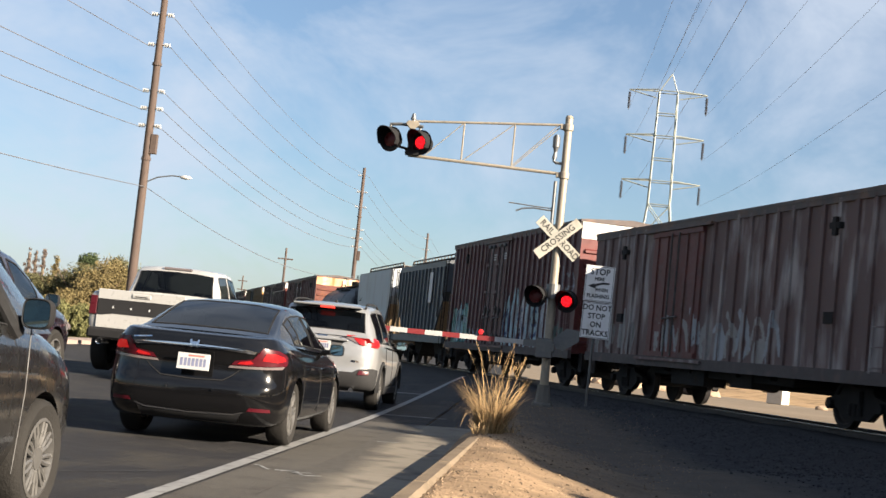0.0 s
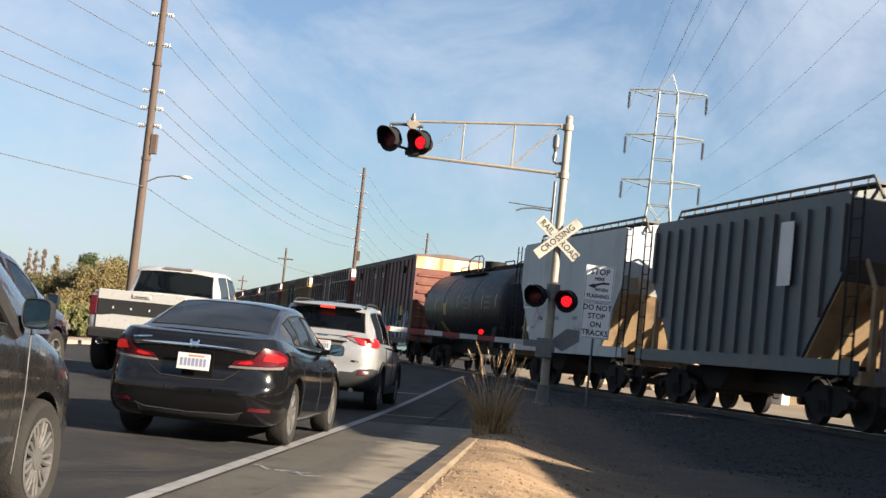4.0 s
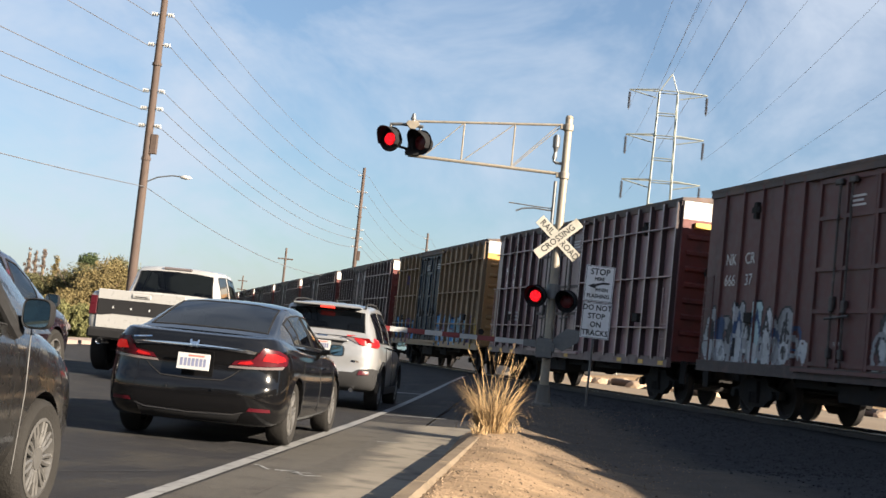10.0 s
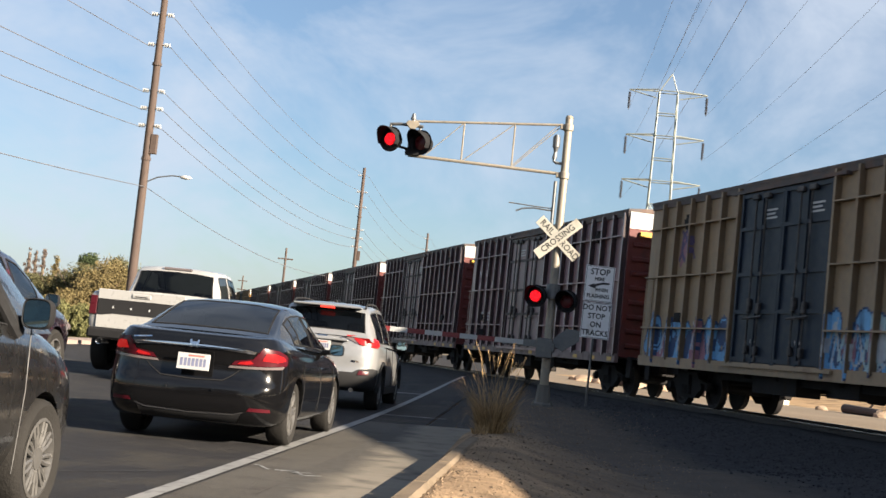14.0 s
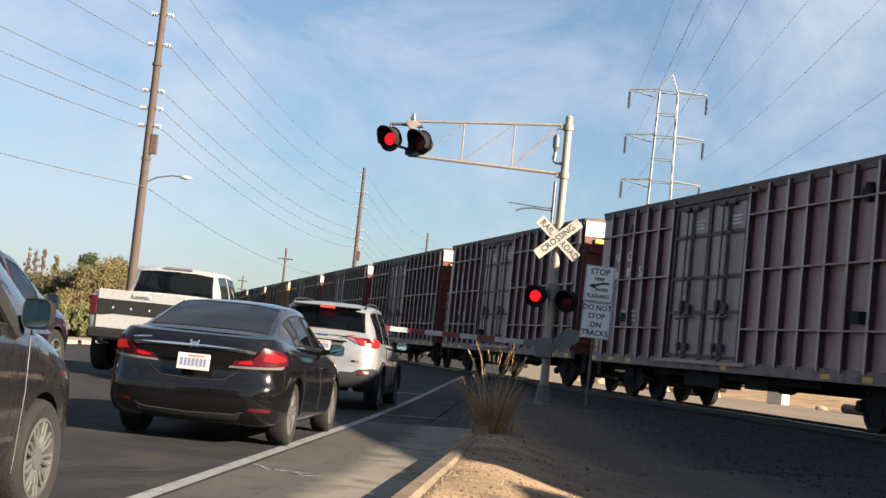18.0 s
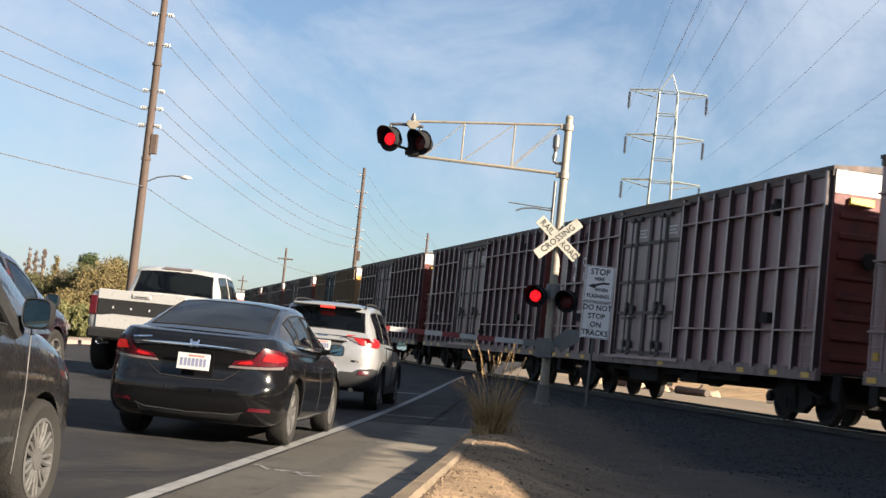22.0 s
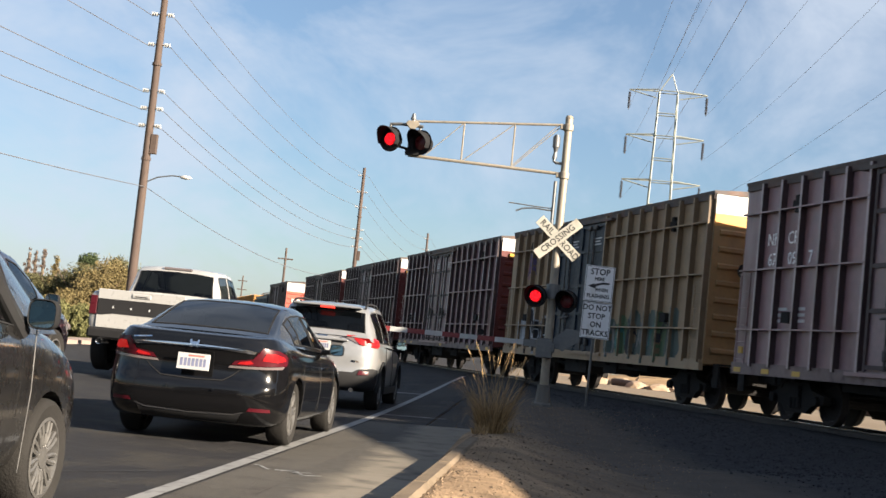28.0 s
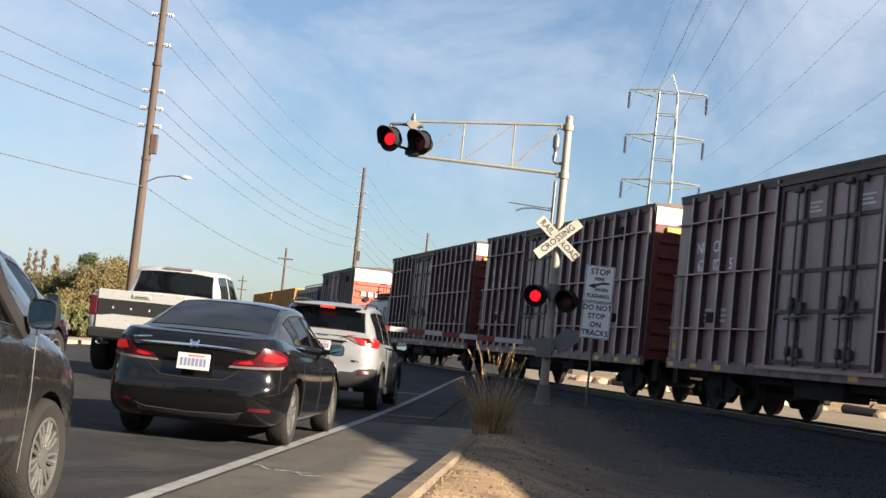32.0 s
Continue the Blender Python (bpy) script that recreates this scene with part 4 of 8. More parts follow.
for k, ms in ((2, m_tan_a), (9, m_tan_b)):
    car = boxcar("boxcar", ms, m_tan_end, m_blue_door, m_roof, "tan steel boxcar with dark blue doors and spray paint", RIBS, BARS, DOORS, band=m_orange, group="tan boxcars", rib_w=RIB_W, rib_d=RIB_D, m_edge=m_edge_shade_tan)
    if k == 2:
        spray(car, 1.3, 6.2, 1.0, 2.05, [SP["navy"], SP["pink"]], None, RIBS, RIB_W, RIB_D, DOORS, 71, 0.06, 0.45, lift=0.005)
        spray(car, 1.2, 6.4, 1.0, 2.0, [SP["white"], SP["pale"]], None, RIBS, RIB_W, RIB_D, DOORS, 72, 0.05, 0.5, lift=0.008)
        spray(car, -7.8, -3.1, 1.0, 2.0, [SP["white"], SP["navy"]], None, RIBS, RIB_W, RIB_D, DOORS, 73, 0.06, 0.5, lift=0.005)
        spray(car, 1.3, 6.2, 1.0, 2.15, [SP["blue"], SP["blue"], SP["pale"]], SP["navy"], RIBS, RIB_W, RIB_D, DOORS, 4, 0.32, 0.75)
        spray(car, -7.8, -3.1, 1.0, 2.1, [SP["blue"], SP["pink"], SP["blue"]], SP["navy"], RIBS, RIB_W, RIB_D, DOORS, 5, 0.30, 0.75)
        spray(car, 6.4, 7.4, 1.0, 2.0, [SP["purple"], SP["yellow"]], None, RIBS, RIB_W, RIB_D, DOORS, 6, 0.25, 0.5)
    else:
        spray(car, -6.5, -3.0, 1.0, 2.1, [SP["black"]], SP["white"], RIBS, RIB_W, RIB_D, DOORS, 7, 0.30, 0.75)
        spray(car, -6.5, -3.0, 1.0, 2.05, [SP["white"]], None, RIBS, RIB_W, RIB_D, DOORS, 74, 0.045, 0.75, lift=0.006)
        spray(car, 1.6, 6.6, 1.0, 2.1, [SP["dull"], SP["green"], SP["dull"]], None, RIBS, RIB_W, RIB_D, DOORS, 8, 0.3, 0.9)
        spray(car, 1.6, 6.4, 1.0, 2.05, [SP["dust"], SP["teal"], SP["black"]], None, RIBS, RIB_W, RIB_D, DOORS, 75, 0.06, 0.8, lift=0.006)
    spray(car, -6.2, -5.4, 3.15, 4.1, [SP["purple"]], None, RIBS, RIB_W, RIB_D, DOORS, 19, 0.09, 0.8)
    spray(car, -6.2, -5.4, 3.25, 4.0, [SP["pink"]], None, RIBS, RIB_W, RIB_D, DOORS, 21, 0.10, 0.8, lift=-0.003)
    couple(car, k * PITCH_CAR, k * PITCH_CAR + BODY)
RIBS_F = [-7.3, -6.4, -5.5, -4.6, -3.7] + [1.9 + 0.9 * i for i in range(7)]
car = boxcar("boxcar", m_red_a, m_red_end, m_red_a, m_roof, "red-brown boxcar with white and coloured spray paint", RIBS_F, (), ((-3.0, -0.9), (-0.9, 1.2)), m_sill=m_sill_old, white=0.55, rib_w=0.085, rib_d=0.06)
for o in car.children_recursive:
    if o.name.startswith("end_band"):
        o.data.materials[0] = m_rust_white
m_old_end = material("old_rust_end", (0.095, 0.026, 0.017), 0.7, vary=0.3, scale=2, dirt=(0.13, 0.045, 0.02), dirt_amount=0.4)
for o in car.children_recursive:
    if o.name.startswith(("end_wall", "corrugation")):
        o.data.materials[0] = m_old_end
for text, x, z in (("NK", -6.86, 3.32), ("CR", -5.95, 3.32), ("666", -6.86, 2.86), ("37", -5.95, 2.86)):
    marks(car, ((text, z, 0.36),), x)
DF = ((-3.0, -0.9), (-0.9, 1.2))
spray(car, -7.9, -3.6, 1.0, 2.3, [SP["white"], SP["grey"], SP["white"], SP["pale"]], SP["black"], RIBS_F, 0.085, 0.06, DF, 11, 0.26, 0.7)
spray(car, -0.5, 2.6, 1.0, 2.6, [SP["white"], SP["green"], SP["white"]], SP["black"], RIBS_F, 0.085, 0.06, DF, 12, 0.30, 0.75)
spray(car, 2.9, 6.0, 1.0, 2.7, [SP["green"], SP["purple"], SP["teal"], SP["yellow"]], SP["navy"], RIBS_F, 0.085, 0.06, DF, 13, 0.42, 0.8)
spray(car, 6.1, 8.0, 1.0, 2.7, [SP["white"], SP["white"], SP["green"]], SP["black"], RIBS_F, 0.085, 0.06, DF, 14, 0.36, 0.8)
spray(car, -7.9, -3.4, 1.0, 2.2, [SP["black"], SP["navy"]], None, RIBS_F, 0.085, 0.06, DF, 51, 0.06, 0.5, lift=0.005)
spray(car, -8.0, -3.2, 0.95, 1.7, [SP["white"], SP["grey"]], None, RIBS_F, 0.085, 0.06, DF, 52, 0.08, 0.4, lift=0.008)
spray(car, -0.6, 8.0, 1.0, 2.5, [SP["black"], SP["navy"], SP["black"]], None, RIBS_F, 0.085, 0.06, DF, 53, 0.07, 0.7, lift=0.005)
spray(car, -0.8, 8.0, 0.95, 1.8, [SP["grey"], SP["white"], SP["teal"]], None, RIBS_F, 0.085, 0.06, DF, 54, 0.09, 0.6, lift=0.008)
couple(car, 0.0, BODY)
RIBS_B = [-7.3 + 0.56 * i for i in range(9)] + [0.5 + 0.56 * i for i in range(13)]
car = boxcar("boxcar", m_red_b, m_red_end, m_red_b, m_roof, "dark red-brown boxcar with pale spray paint", RIBS_B, (), ((-2.4, -1.0), (-1.0, 0.3)), m_sill=m_sill_old, length=15.5, white=0.5, rib_w=0.13, rib_d=0.07)
marks(car, (("518 90", 2.3, 0.3),), -6.4)
DB = ((-2.4, -1.0), (-1.0, 0.3))
spray(car, 0.4, 5.4, 1.1, 2.8, [SP["pale"], SP["pale"], SP["white"]], SP["black"], RIBS_B, 0.13, 0.07, DB, 21, 0.40, 0.9)
spray(car, -7.0, -4.5, 0.95, 2.5, [SP["mint"], SP["pale"], SP["mint"]], SP["teal"], RIBS_B, 0.13, 0.07, DB, 22, 0.46, 0.7)
spray(car, -4.6, -2.6, 1.0, 1.7, [SP["grey"]], None, RIBS_B, 0.13, 0.07, DB, 25, 0.1, 0.5)
spray(car, 6.0, 7.4, 2.7, 3.5, [SP["grey"]], None, RIBS_B, 0.13, 0.07, DB, 23, 0.05, 0.5)
spray(car, 0.4, 5.4, 1.1, 2.7, [SP["navy"], SP["grey"]], None, RIBS_B, 0.13, 0.07, DB, 61, 0.07, 0.8, lift=0.005)
spray(car, -7.0, -4.5, 1.0, 2.3, [SP["teal"], SP["white"]], None, RIBS_B, 0.13, 0.07, DB, 62, 0.07, 0.6, lift=0.005)
spray(car, 5.5, 7.4, 1.0, 2.0, [SP["dull"]], None, RIBS_B, 0.13, 0.07, DB, 63, 0.1, 0.6)
couple(car, -55.2, -39.7)
RIBS_A = [-7.2 + 0.62 * i for i in range(6)] + [0.1 + 0.62 * i for i in range(12)]
car = boxcar("boxcar", m_old, m_old, m_old_door, m_roof, "weathered grey-brown boxcar with a sliding door", RIBS_A, (), ((-3.4, -0.4),), m_sill=m_sill_old, length=15.6, eave=4.35, white=0.02, rib_w=0.14, rib_d=0.05, door_style="slide")
DA = ((-3.4, -0.4),)
spray(car, -7.2, -4.4, 1.0, 2.3, [SP["dust"]], None, RIBS_A, 0.14, 0.05, DA, 31, 0.16, 0.8)
spray(car, -2.9, 3.6, 1.0, 2.2, [SP["dust"], SP["grey"]], None, RIBS_A, 0.14, 0.05, DA, 32, 0.14, 0.7)
couple(car, -72.3, -56.7)
couple(copy_thing(car, pose(0, 0, 0)), -89.6, -74.0)
couple(copy_thing(car, pose(0, 0, 0)), -106.9, -91.3)


def hopper(m_side, m_slope, label, length=10.7, top=4.35, ribs=0, rails=True):
    """A covered hopper with sloping end sheets and open ends."""
    car = thing("covered_hopper", pose(0, 0, 0), label, "hopper car", "covered hoppers")
    h, w = length / 2, 1.5
    bm = bmesh.new()
    prism(bm, [(-h + 2.1, 1.25), (-h + 0.85, 2.75), (-h + 0.55, 3.15), (-h + 0.55, top - 0.15), (-h + 0.75, top), (h - 0.75, top), (h - 0.55, top - 0.15), (h - 0.55, 3.15), (h - 0.85, 2.75), (h - 2.1, 1.25)], -w, w, "Y")
    part("body", bm, m_side, car, smooth=False)
    bm = bmesh.new()
    prism(bm, [(-w, top - 0.35), (-w + 0.12, top), (-0.7, top + 0.16), (0.7, top + 0.16), (w - 0.12, top), (w, top - 0.35)], -h + 0.6, h - 0.6, "X")
    part("roof", bm, m_side, car)
    for i in range(ribs):
        x = -h + 0.75 + (length - 1.5) * i / (ribs - 1)
        bm = bmesh.new()
        zb = 1.3 + max(0.0, abs(x) - (h - 2.1)) * 1.2
        box(bm, x - 0.06, x + 0.06, -w - 0.08, -w + 0.01, zb, top - 0.25)
        part("rib", bm, m_side, car)
    for sx in (-1, 1):
        bm = bmesh.new()
        prism(bm, [(sx * (h - 2.09), 1.25), (sx * (h - 0.84), 2.75), (sx * (h - 0.80), 2.73), (sx * (h - 2.03), 1.23)], -w + 0.06, w - 0.06, "Y")
        for y in (-0.9, 0.0, 0.9):
            prism(bm, [(sx * (h - 2.03), 1.23), (sx * (h - 0.80), 2.73), (sx * (h - 0.72), 2.70), (sx * (h - 1.93), 1.21)], y - 0.05, y + 0.05, "Y")
        part("slope_sheet", bm, m_slope, car, "pale sloping end sheet")
        bm = bmesh.new()
        for y in (-1.1, 1.1):
            box(bm, sx * (h - 0.15) - 0.06, sx * (h - 0.15) + 0.06, y - 0.06, y + 0.06, 1.0, 2.6)
            rod(bm, (sx * (h - 0.15), y, 2.55), (sx * (h - 0.6), y, 3.2), 0.05, n=6)
        box(bm, sx * h - 0.12, sx * h + 0.12, -1.45, 1.45, 0.85, 1.1)
        part("end_frame", bm, m_slope, car)
        bm = ladder_mesh(0.9, top - 0.05)
        bmesh.ops.transform(bm, matrix=Matrix.Translation((sx * (h - 0.25) - 0.21, -w + 0.02, 0)), verts=bm.verts[:])
        part("ladder", bm, m_under, car)
        share("coupler", COUPLER, car, pose(sx * h, 0, 0, 0, 0, 0 if sx > 0 else 180))
    bm = bmesh.new()
    for sy in (-1, 1):
        box(bm, -h, h, sy * w - 0.07, sy * w + 0.07, 1.0, 1.28)
    part("side_sill", bm, m_side, car)
    bm = bmesh.new()
    for x in (-h * 0.36, h * 0.36):
        prism(bm, [(x - 1.2, 1.25), (x + 1.2, 1.25), (x + 0.35, 0.5), (x - 0.35, 0.5)], -0.9, 0.9, "Y")
    box(bm, -h + 0.2, h - 0.2, -0.2, 0.2, 0.72, 1.0)
    part("hopper_chute", bm, m_under, car)
    if rails:
        bm = bmesh.new()
        for y in (-0.95, 0.95):
            pts = [(-h + 0.5, y, top + 0.02), (-h + 0.8, y, top + 0.36), (h - 0.8, y, top + 0.36), (h - 0.4, y, top - 0.1)]
            path_rod(bm, pts, 0.035)
            for k in range(15):
                x = -h + 1 + (length - 2) * k / 14
                rod(bm, (x, y, top), (x, y, top + 0.36), 0.022, n=5)
        box(bm, -h + 0.7, h - 0.7, -0.95, -0.45, top + 0.2, top + 0.24)
        part("running_board", bm, material("weathered_walkway", (0.10, 0.085, 0.07), 0.8, vary=0.25, scale=4), car)
    bm = bmesh.new()
    for x in (-2.4, 0, 2.4):
        rod(bm, (x, 0, top + 0.1), (x, 0, top + 0.3), 0.38, n=14)
    part("roof_hatch", bm, m_side, car)
    running_gear(car, h - 1.75)
    return car


m_hop_dark = material("dark_grey_hopper", (0.055, 0.066, 0.078), 0.55, vary=0.22, scale=2, dirt=(0.055, 0.055, 0.055), dirt_amount=0.4, streak=0.3)
m_hop_pale = material("pale_grey_hopper", (0.30, 0.325, 0.35), 0.55, vary=0.12, scale=1.5, dirt=(0.24, 0.24, 0.235), dirt_amount=0.35, streak=0.25)
m_slope = material("cream_end_steel", (0.26, 0.18, 0.10), 0.7, vary=0.18, scale=2, dirt=(0.15, 0.09, 0.05), dirt_amount=0.3)
car = hopper(m_hop_dark, m_slope, "dark grey covered hopper with vertical ribs", ribs=14, top=4.45)
bm = bmesh.new()
box(bm, 2.2, 2.75, -1.6, -1.585, 2.7, 4.0)
part("stencil", bm, m_letter, car)
couple(car, -38.6, -28.3)
car = hopper(m_hop_pale, m_slope, "pale grey covered hopper with roof walkway", top=4.5)
for x0, x1, z0, z1 in [(-4.2, -3.5, 2.92, 3.20), (-4.28, -3.42, 2.38, 2.66)] + [(-4.2 + 0.5 * k, -3.95 + 0.5 * k, 1.72 - 0.1 * (k % 2), 1.78) for k in range(3)] + [(-2.6 + 1.7 * k, -2.2 + 1.7 * k, 2.0, 2.1) for k in range(4)]:
    bm = bmesh.new()
    box(bm, x0, x1, -1.512, -1.502, z0, z1)
    part("stencil", bm, material("bright_stencil", (0.55, 0.57, 0.58), 0.7) if z1 - z0 > 0.15 else material("grey_stencil", (0.16, 0.17, 0.18), 0.7), car)
for text, z in (("CAEX", 3.06), ("320029", 2.52)):
    lettering(text, 0.29, m_under, car, pose(-3.85, -1.516, z, 90, 0, 0) @ Matrix.Diagonal((0.9, 1, 1, 1)), depth=0.002)
spray(car, -2.9, -1.5, 1.75, 2.6, [SP["pink"], SP["grey"]], None, (), 0.1, 0.0, (), 41, 0.05, 0.8)
spray(car, 0.4, 2.2, 1.35, 1.8, [SP["grey"]], None, (), 0.1, 0.0, (), 42, 0.04, 0.6)
couple(car, -27.2, -16.6)


def tank_car(m_shell, label, length=13.9, r=1.48):
    car = thing("tank_car", pose(0, 0, 0), label, "tank car")
    h, zc = length / 2, 1.12 + r
    bm = bmesh.new()
    prof = [(0.0, -h + 0.15)] + [(r * math.sin(a), -h + 0.15 + 0.75 * (1 - math.cos(a))) for a in (0.2, 0.45, 0.75, 1.05, 1.3, math.pi / 2)]
    prof += [(rr, -x) for rr, x in reversed(prof)]
    lathe(bm, prof, 40, "X", (0, 0, zc))
    part("shell", bm, m_shell, car, smooth=True)
    for x in (-h + 1.0, h - 1.0, -2.3, 2.3):
        bm = bmesh.new()
        lathe(bm, [(r + 0.004, x - 0.04), (r + 0.012, x - 0.03), (r + 0.012, x + 0.03), (r + 0.004, x + 0.04)], 40, "X", (0, 0, zc))
        part("seam", bm, m_shell, car, smooth=True)
    bm = bmesh.new()
    box(bm, -h, h, -0.3, 0.3, 0.72, 1.16)
    for sx in (-1, 1):
        prism(bm, [(-1.3, 1.0), (-1.2, 1.9), (0, 1.25), (1.2, 1.9), (1.3, 1.0)], sx * (h - 2.0) - 0.3, sx * (h - 2.0) + 0.3, "X")
        box(bm, sx * h - 0.5, sx * h + 0.1, -1.4, 1.4, 0.95, 1.02)
    part("underframe", bm, m_under, car)
    bm = bmesh.new()
    rod(bm, (-0.2, 0, zc + r - 0.05), (-0.2, 0, zc + r + 0.36), 0.44, 0.44, 18)
    box(bm, -1.5, 1.5, -0.6, 0.6, zc + r - 0.04, zc + r + 0.05)
    box(bm, -h + 1.1, h - 1.1, -0.5, -0.2, zc + r - 0.1, zc + r + 0.07)
    for sx in (-3.6, 3.2):
        path_rod(bm, [(sx - 0.7, -0.4, zc + r), (sx - 0.6, -0.4, zc + r + 0.22), (sx + 0.6, -0.4, zc + r + 0.22), (sx + 0.7, -0.4, zc + r)], 0.025)
    part("dome", bm, m_under, car, smooth=True)
    bm = bmesh.new()
    top = zc + r
    for y in (-0.95, 0.95):
        path_rod(bm, [(-0.9, y, top - 0.25), (-0.9, y, top + 0.3), (0.0, y, top + 0.48), (1.1, y, top + 0.46), (1.4, y, top + 0.36), (1.4, y, top - 0.25)], 0.022)
        rod(bm, (-0.7, y, top - 0.2), (-0.7, y, top + 0.34), 0.02, n=6)
        rod(bm, (0.7, y, top - 0.2), (0.7, y, top + 0.46), 0.02, n=6)
    box(bm, -1.7, 1.7, -1.0, 1.0, top - 0.26, top - 0.22)
    part("railing", bm, m_under, car)

    def on_shell(nm, x0, x1, z0, z1, lean, mat, label):
        """A mark that follows the round shell between two heights."""
        bm = bmesh.new()
        rows = []
        for k in range(9):
            up = (z0 + (z1 - z0) * k / 8) * r / 1.48
            y = -math.sqrt((r + 0.012) ** 2 - up ** 2)
            rows.append([bm.verts.new((x + lean * up, y, zc + up)) for x in (x0, x1)])
        for p, q in zip(rows, rows[1:]):
            bm.faces.new((p[0], p[1], q[1], q[0]))
        part(nm, bm, mat, car, label, smooth=True)

    m_strip = material("amber_reflector", (0.36, 0.24, 0.05), 0.45, vary=0.15, scale=6)
    for k in range(7):
        x = -h + 1.3 + k * (length - 2.6) / 6
        on_shell("reflector", x - 0.028, x + 0.028, -0.20, 0.32, 0.0, m_strip, "amber reflective strip")
    m_dim = material("dim_stencil", (0.06, 0.06, 0.063), 0.7)
    m_placard = material("dull_yellow", (0.30, 0.20, 0.03), 0.55, vary=0.2, scale=5)
    on_shell("placard", -2.35, -1.92, -0.42, 0.05, 0.0, m_placard, "yellow placard")
    on_shell("placard", max(-3.75, 1.25 - h), max(-3.30, 1.70 - h), -1.2, -0.66, -0.75, m_placard, "yellow slanted mark")
    on_shell("stencil", max(-4.55, 0.95 - h), max(-4.35, 1.15 - h), -0.75, -0.30, -0.5, m_dim, "pale worn mark")
    for k in range(3):
        for dx in ((0.9, 4.1) if h > 6 else (0.9,)):
            on_shell("stencil", dx, dx + 0.9 - 0.1 * k, 0.18 - 0.2 * k, 0.28 - 0.2 * k, 0.0, m_dim, "pale worn mark")
    for sx in (-1, 1):
        bm = ladder_mesh(0.5, 2.6)
        bmesh.ops.transform(bm, matrix=Matrix.Translation((sx * (h - 0.25) - 0.2, -1.35, 0)), verts=bm.verts[:])
        part("ladder", bm, m_under, car)
        share("coupler", COUPLER, car, pose(sx * h, 0, 0, 0, 0, 0 if sx > 0 else 180))
    bm = bmesh.new()
    for y in (-1.15, 1.15):
        rod(bm, (-h + 0.3, y, 1.25), (h - 0.3, y, 1.25), 0.025, n=5)
        for k in range(7):
            rod(bm, (-h + 1.2 + k * (length - 2.4) / 6, y, 1.0), (-h + 1.2 + k * (length - 2.4) / 6, y, 1.25), 0.02, n=5)
    part("handrail", bm, m_under, car)
    running_gear(car, h - 2.0)
    return car


m_tank = material("black_tank_paint", (0.007, 0.010, 0.017), 0.5, gloss=0.22, vary=0.25, scale=1.0, dirt=(0.012, 0.012, 0.015), dirt_amount=0.35, streak=0.3)
couple(tank_car(m_tank, "black tank car with yellow placards and railings"), -15.3, -1.35)

# the end of the string: a low grey car, a red boxcar with a white top, a dark hopper, an orange gondola
m_low = material("grey_blue_tank", (0.26, 0.30, 0.32), 0.5, vary=0.15, scale=1.5, dirt=(0.18, 0.18, 0.17), dirt_amount=0.3)
couple(tank_car(m_low, "grey-blue steel tank car, low body", 8.6, 1.15), 232.3, 240.9)
m_dark_box = graffiti("dark_brown_side", (0.06, 0.04, 0.04), (0.1, 0.06, 0.05), [], [], 0.6)
car = boxcar("boxcar", m_dark_box, material("bright_red_end", (0.36, 0.075, 0.05), 0.6, vary=0.2, scale=2), m_purple_d, m_roof, "dark boxcar with red end and white top", [-5.4 + 0.85 * i for i in range(3)] + [1.4 + 0.85 * i for i in range(6)], (), DOORS, white=0.7, rib_w=0.1, rib_d=0.06, length=12.6)
bm = bmesh.new()
for k in range(5):
    box(bm, 6.39, 6.4, -1.1 + 0.42 * k, -0.82 + 0.42 * k, 3.35, 3.6)
part("lettering", bm, m_white_end, car)
couple(car, 242.1, 254.7)
couple(hopper(m_hop_dark, m_slope, "dark covered hopper near the train's end", length=12.4, ribs=10, top=4.1), 255.8, 268.2)


def gondola(m_side, label, length=15.0, top=4.35):
    car = thing("gondola", pose(0, 0, 0), label, "gondola car")
    h, w = length / 2, 1.5
    bm = bmesh.new()
    for sy in (-1, 1):
        box(bm, -h, h, sy * w - 0.05, sy * w + 0.05, 1.1, top)
    for sx in (-1, 1):
        box(bm, sx * h - 0.05, sx * h + 0.05, -w, w, 1.1, top)
    box(bm, -h, h, -w, w, 1.05, 1.15)
    part("body", bm, m_side, car)
    for i in range(13):
        x = -h + 0.3 + (length - 0.6) * i / 12
        bm = bmesh.new()
        box(bm, x - 0.07, x + 0.07, -w - 0.14, -w - 0.04, 1.1, top)
        part("rib", bm, m_side, car)
    bm = bmesh.new()
    for i in range(7):
        y = -1.2 + 0.4 * i
        box(bm, h + 0.04, h + 0.13, y - 0.05, y + 0.05, 1.2, top)
    box(bm, h + 0.03, h + 0.15, -w, w, top - 0.12, top)
    part("end_ribs", bm, m_side, car)
    running_gear(car, h - 1.8)
    return car


m_gond = material("orange_gondola_paint", (0.42, 0.20, 0.05), 0.65, vary=0.2, scale=1.5, dirt=(0.3, 0.13, 0.04), dirt_amount=0.4, streak=0.3)
couple(gondola(m_gond, "orange-yellow ribbed steel gondola car"), 269.5, 284.5)
couple(copy_thing(CARS[-1][0], pose(0, 0, 0)), 286.0, 301.0)

SPEED, START = 8.053, -93.46


def train_pose(u, t):
    return pose(*along(u - START - SPEED * t, MID, RAIL), 0, 0, TURN)


for car, u in CARS:
    car.matrix_basis = train_pose(u, 0.0)

# ---- crossing signal with cantilever
m_alu = material("weathered_aluminium", (0.235, 0.205, 0.162), 0.55, metal=0.15, vary=0.18, scale=4, dirt=(0.15, 0.135, 0.115), dirt_amount=0.3, streak=0.3)
m_galv = material("galvanised_steel", (0.12, 0.122, 0.125), 0.5, metal=0.5, vary=0.18, scale=5, dirt=(0.15, 0.145, 0.135), dirt_amount=0.3)
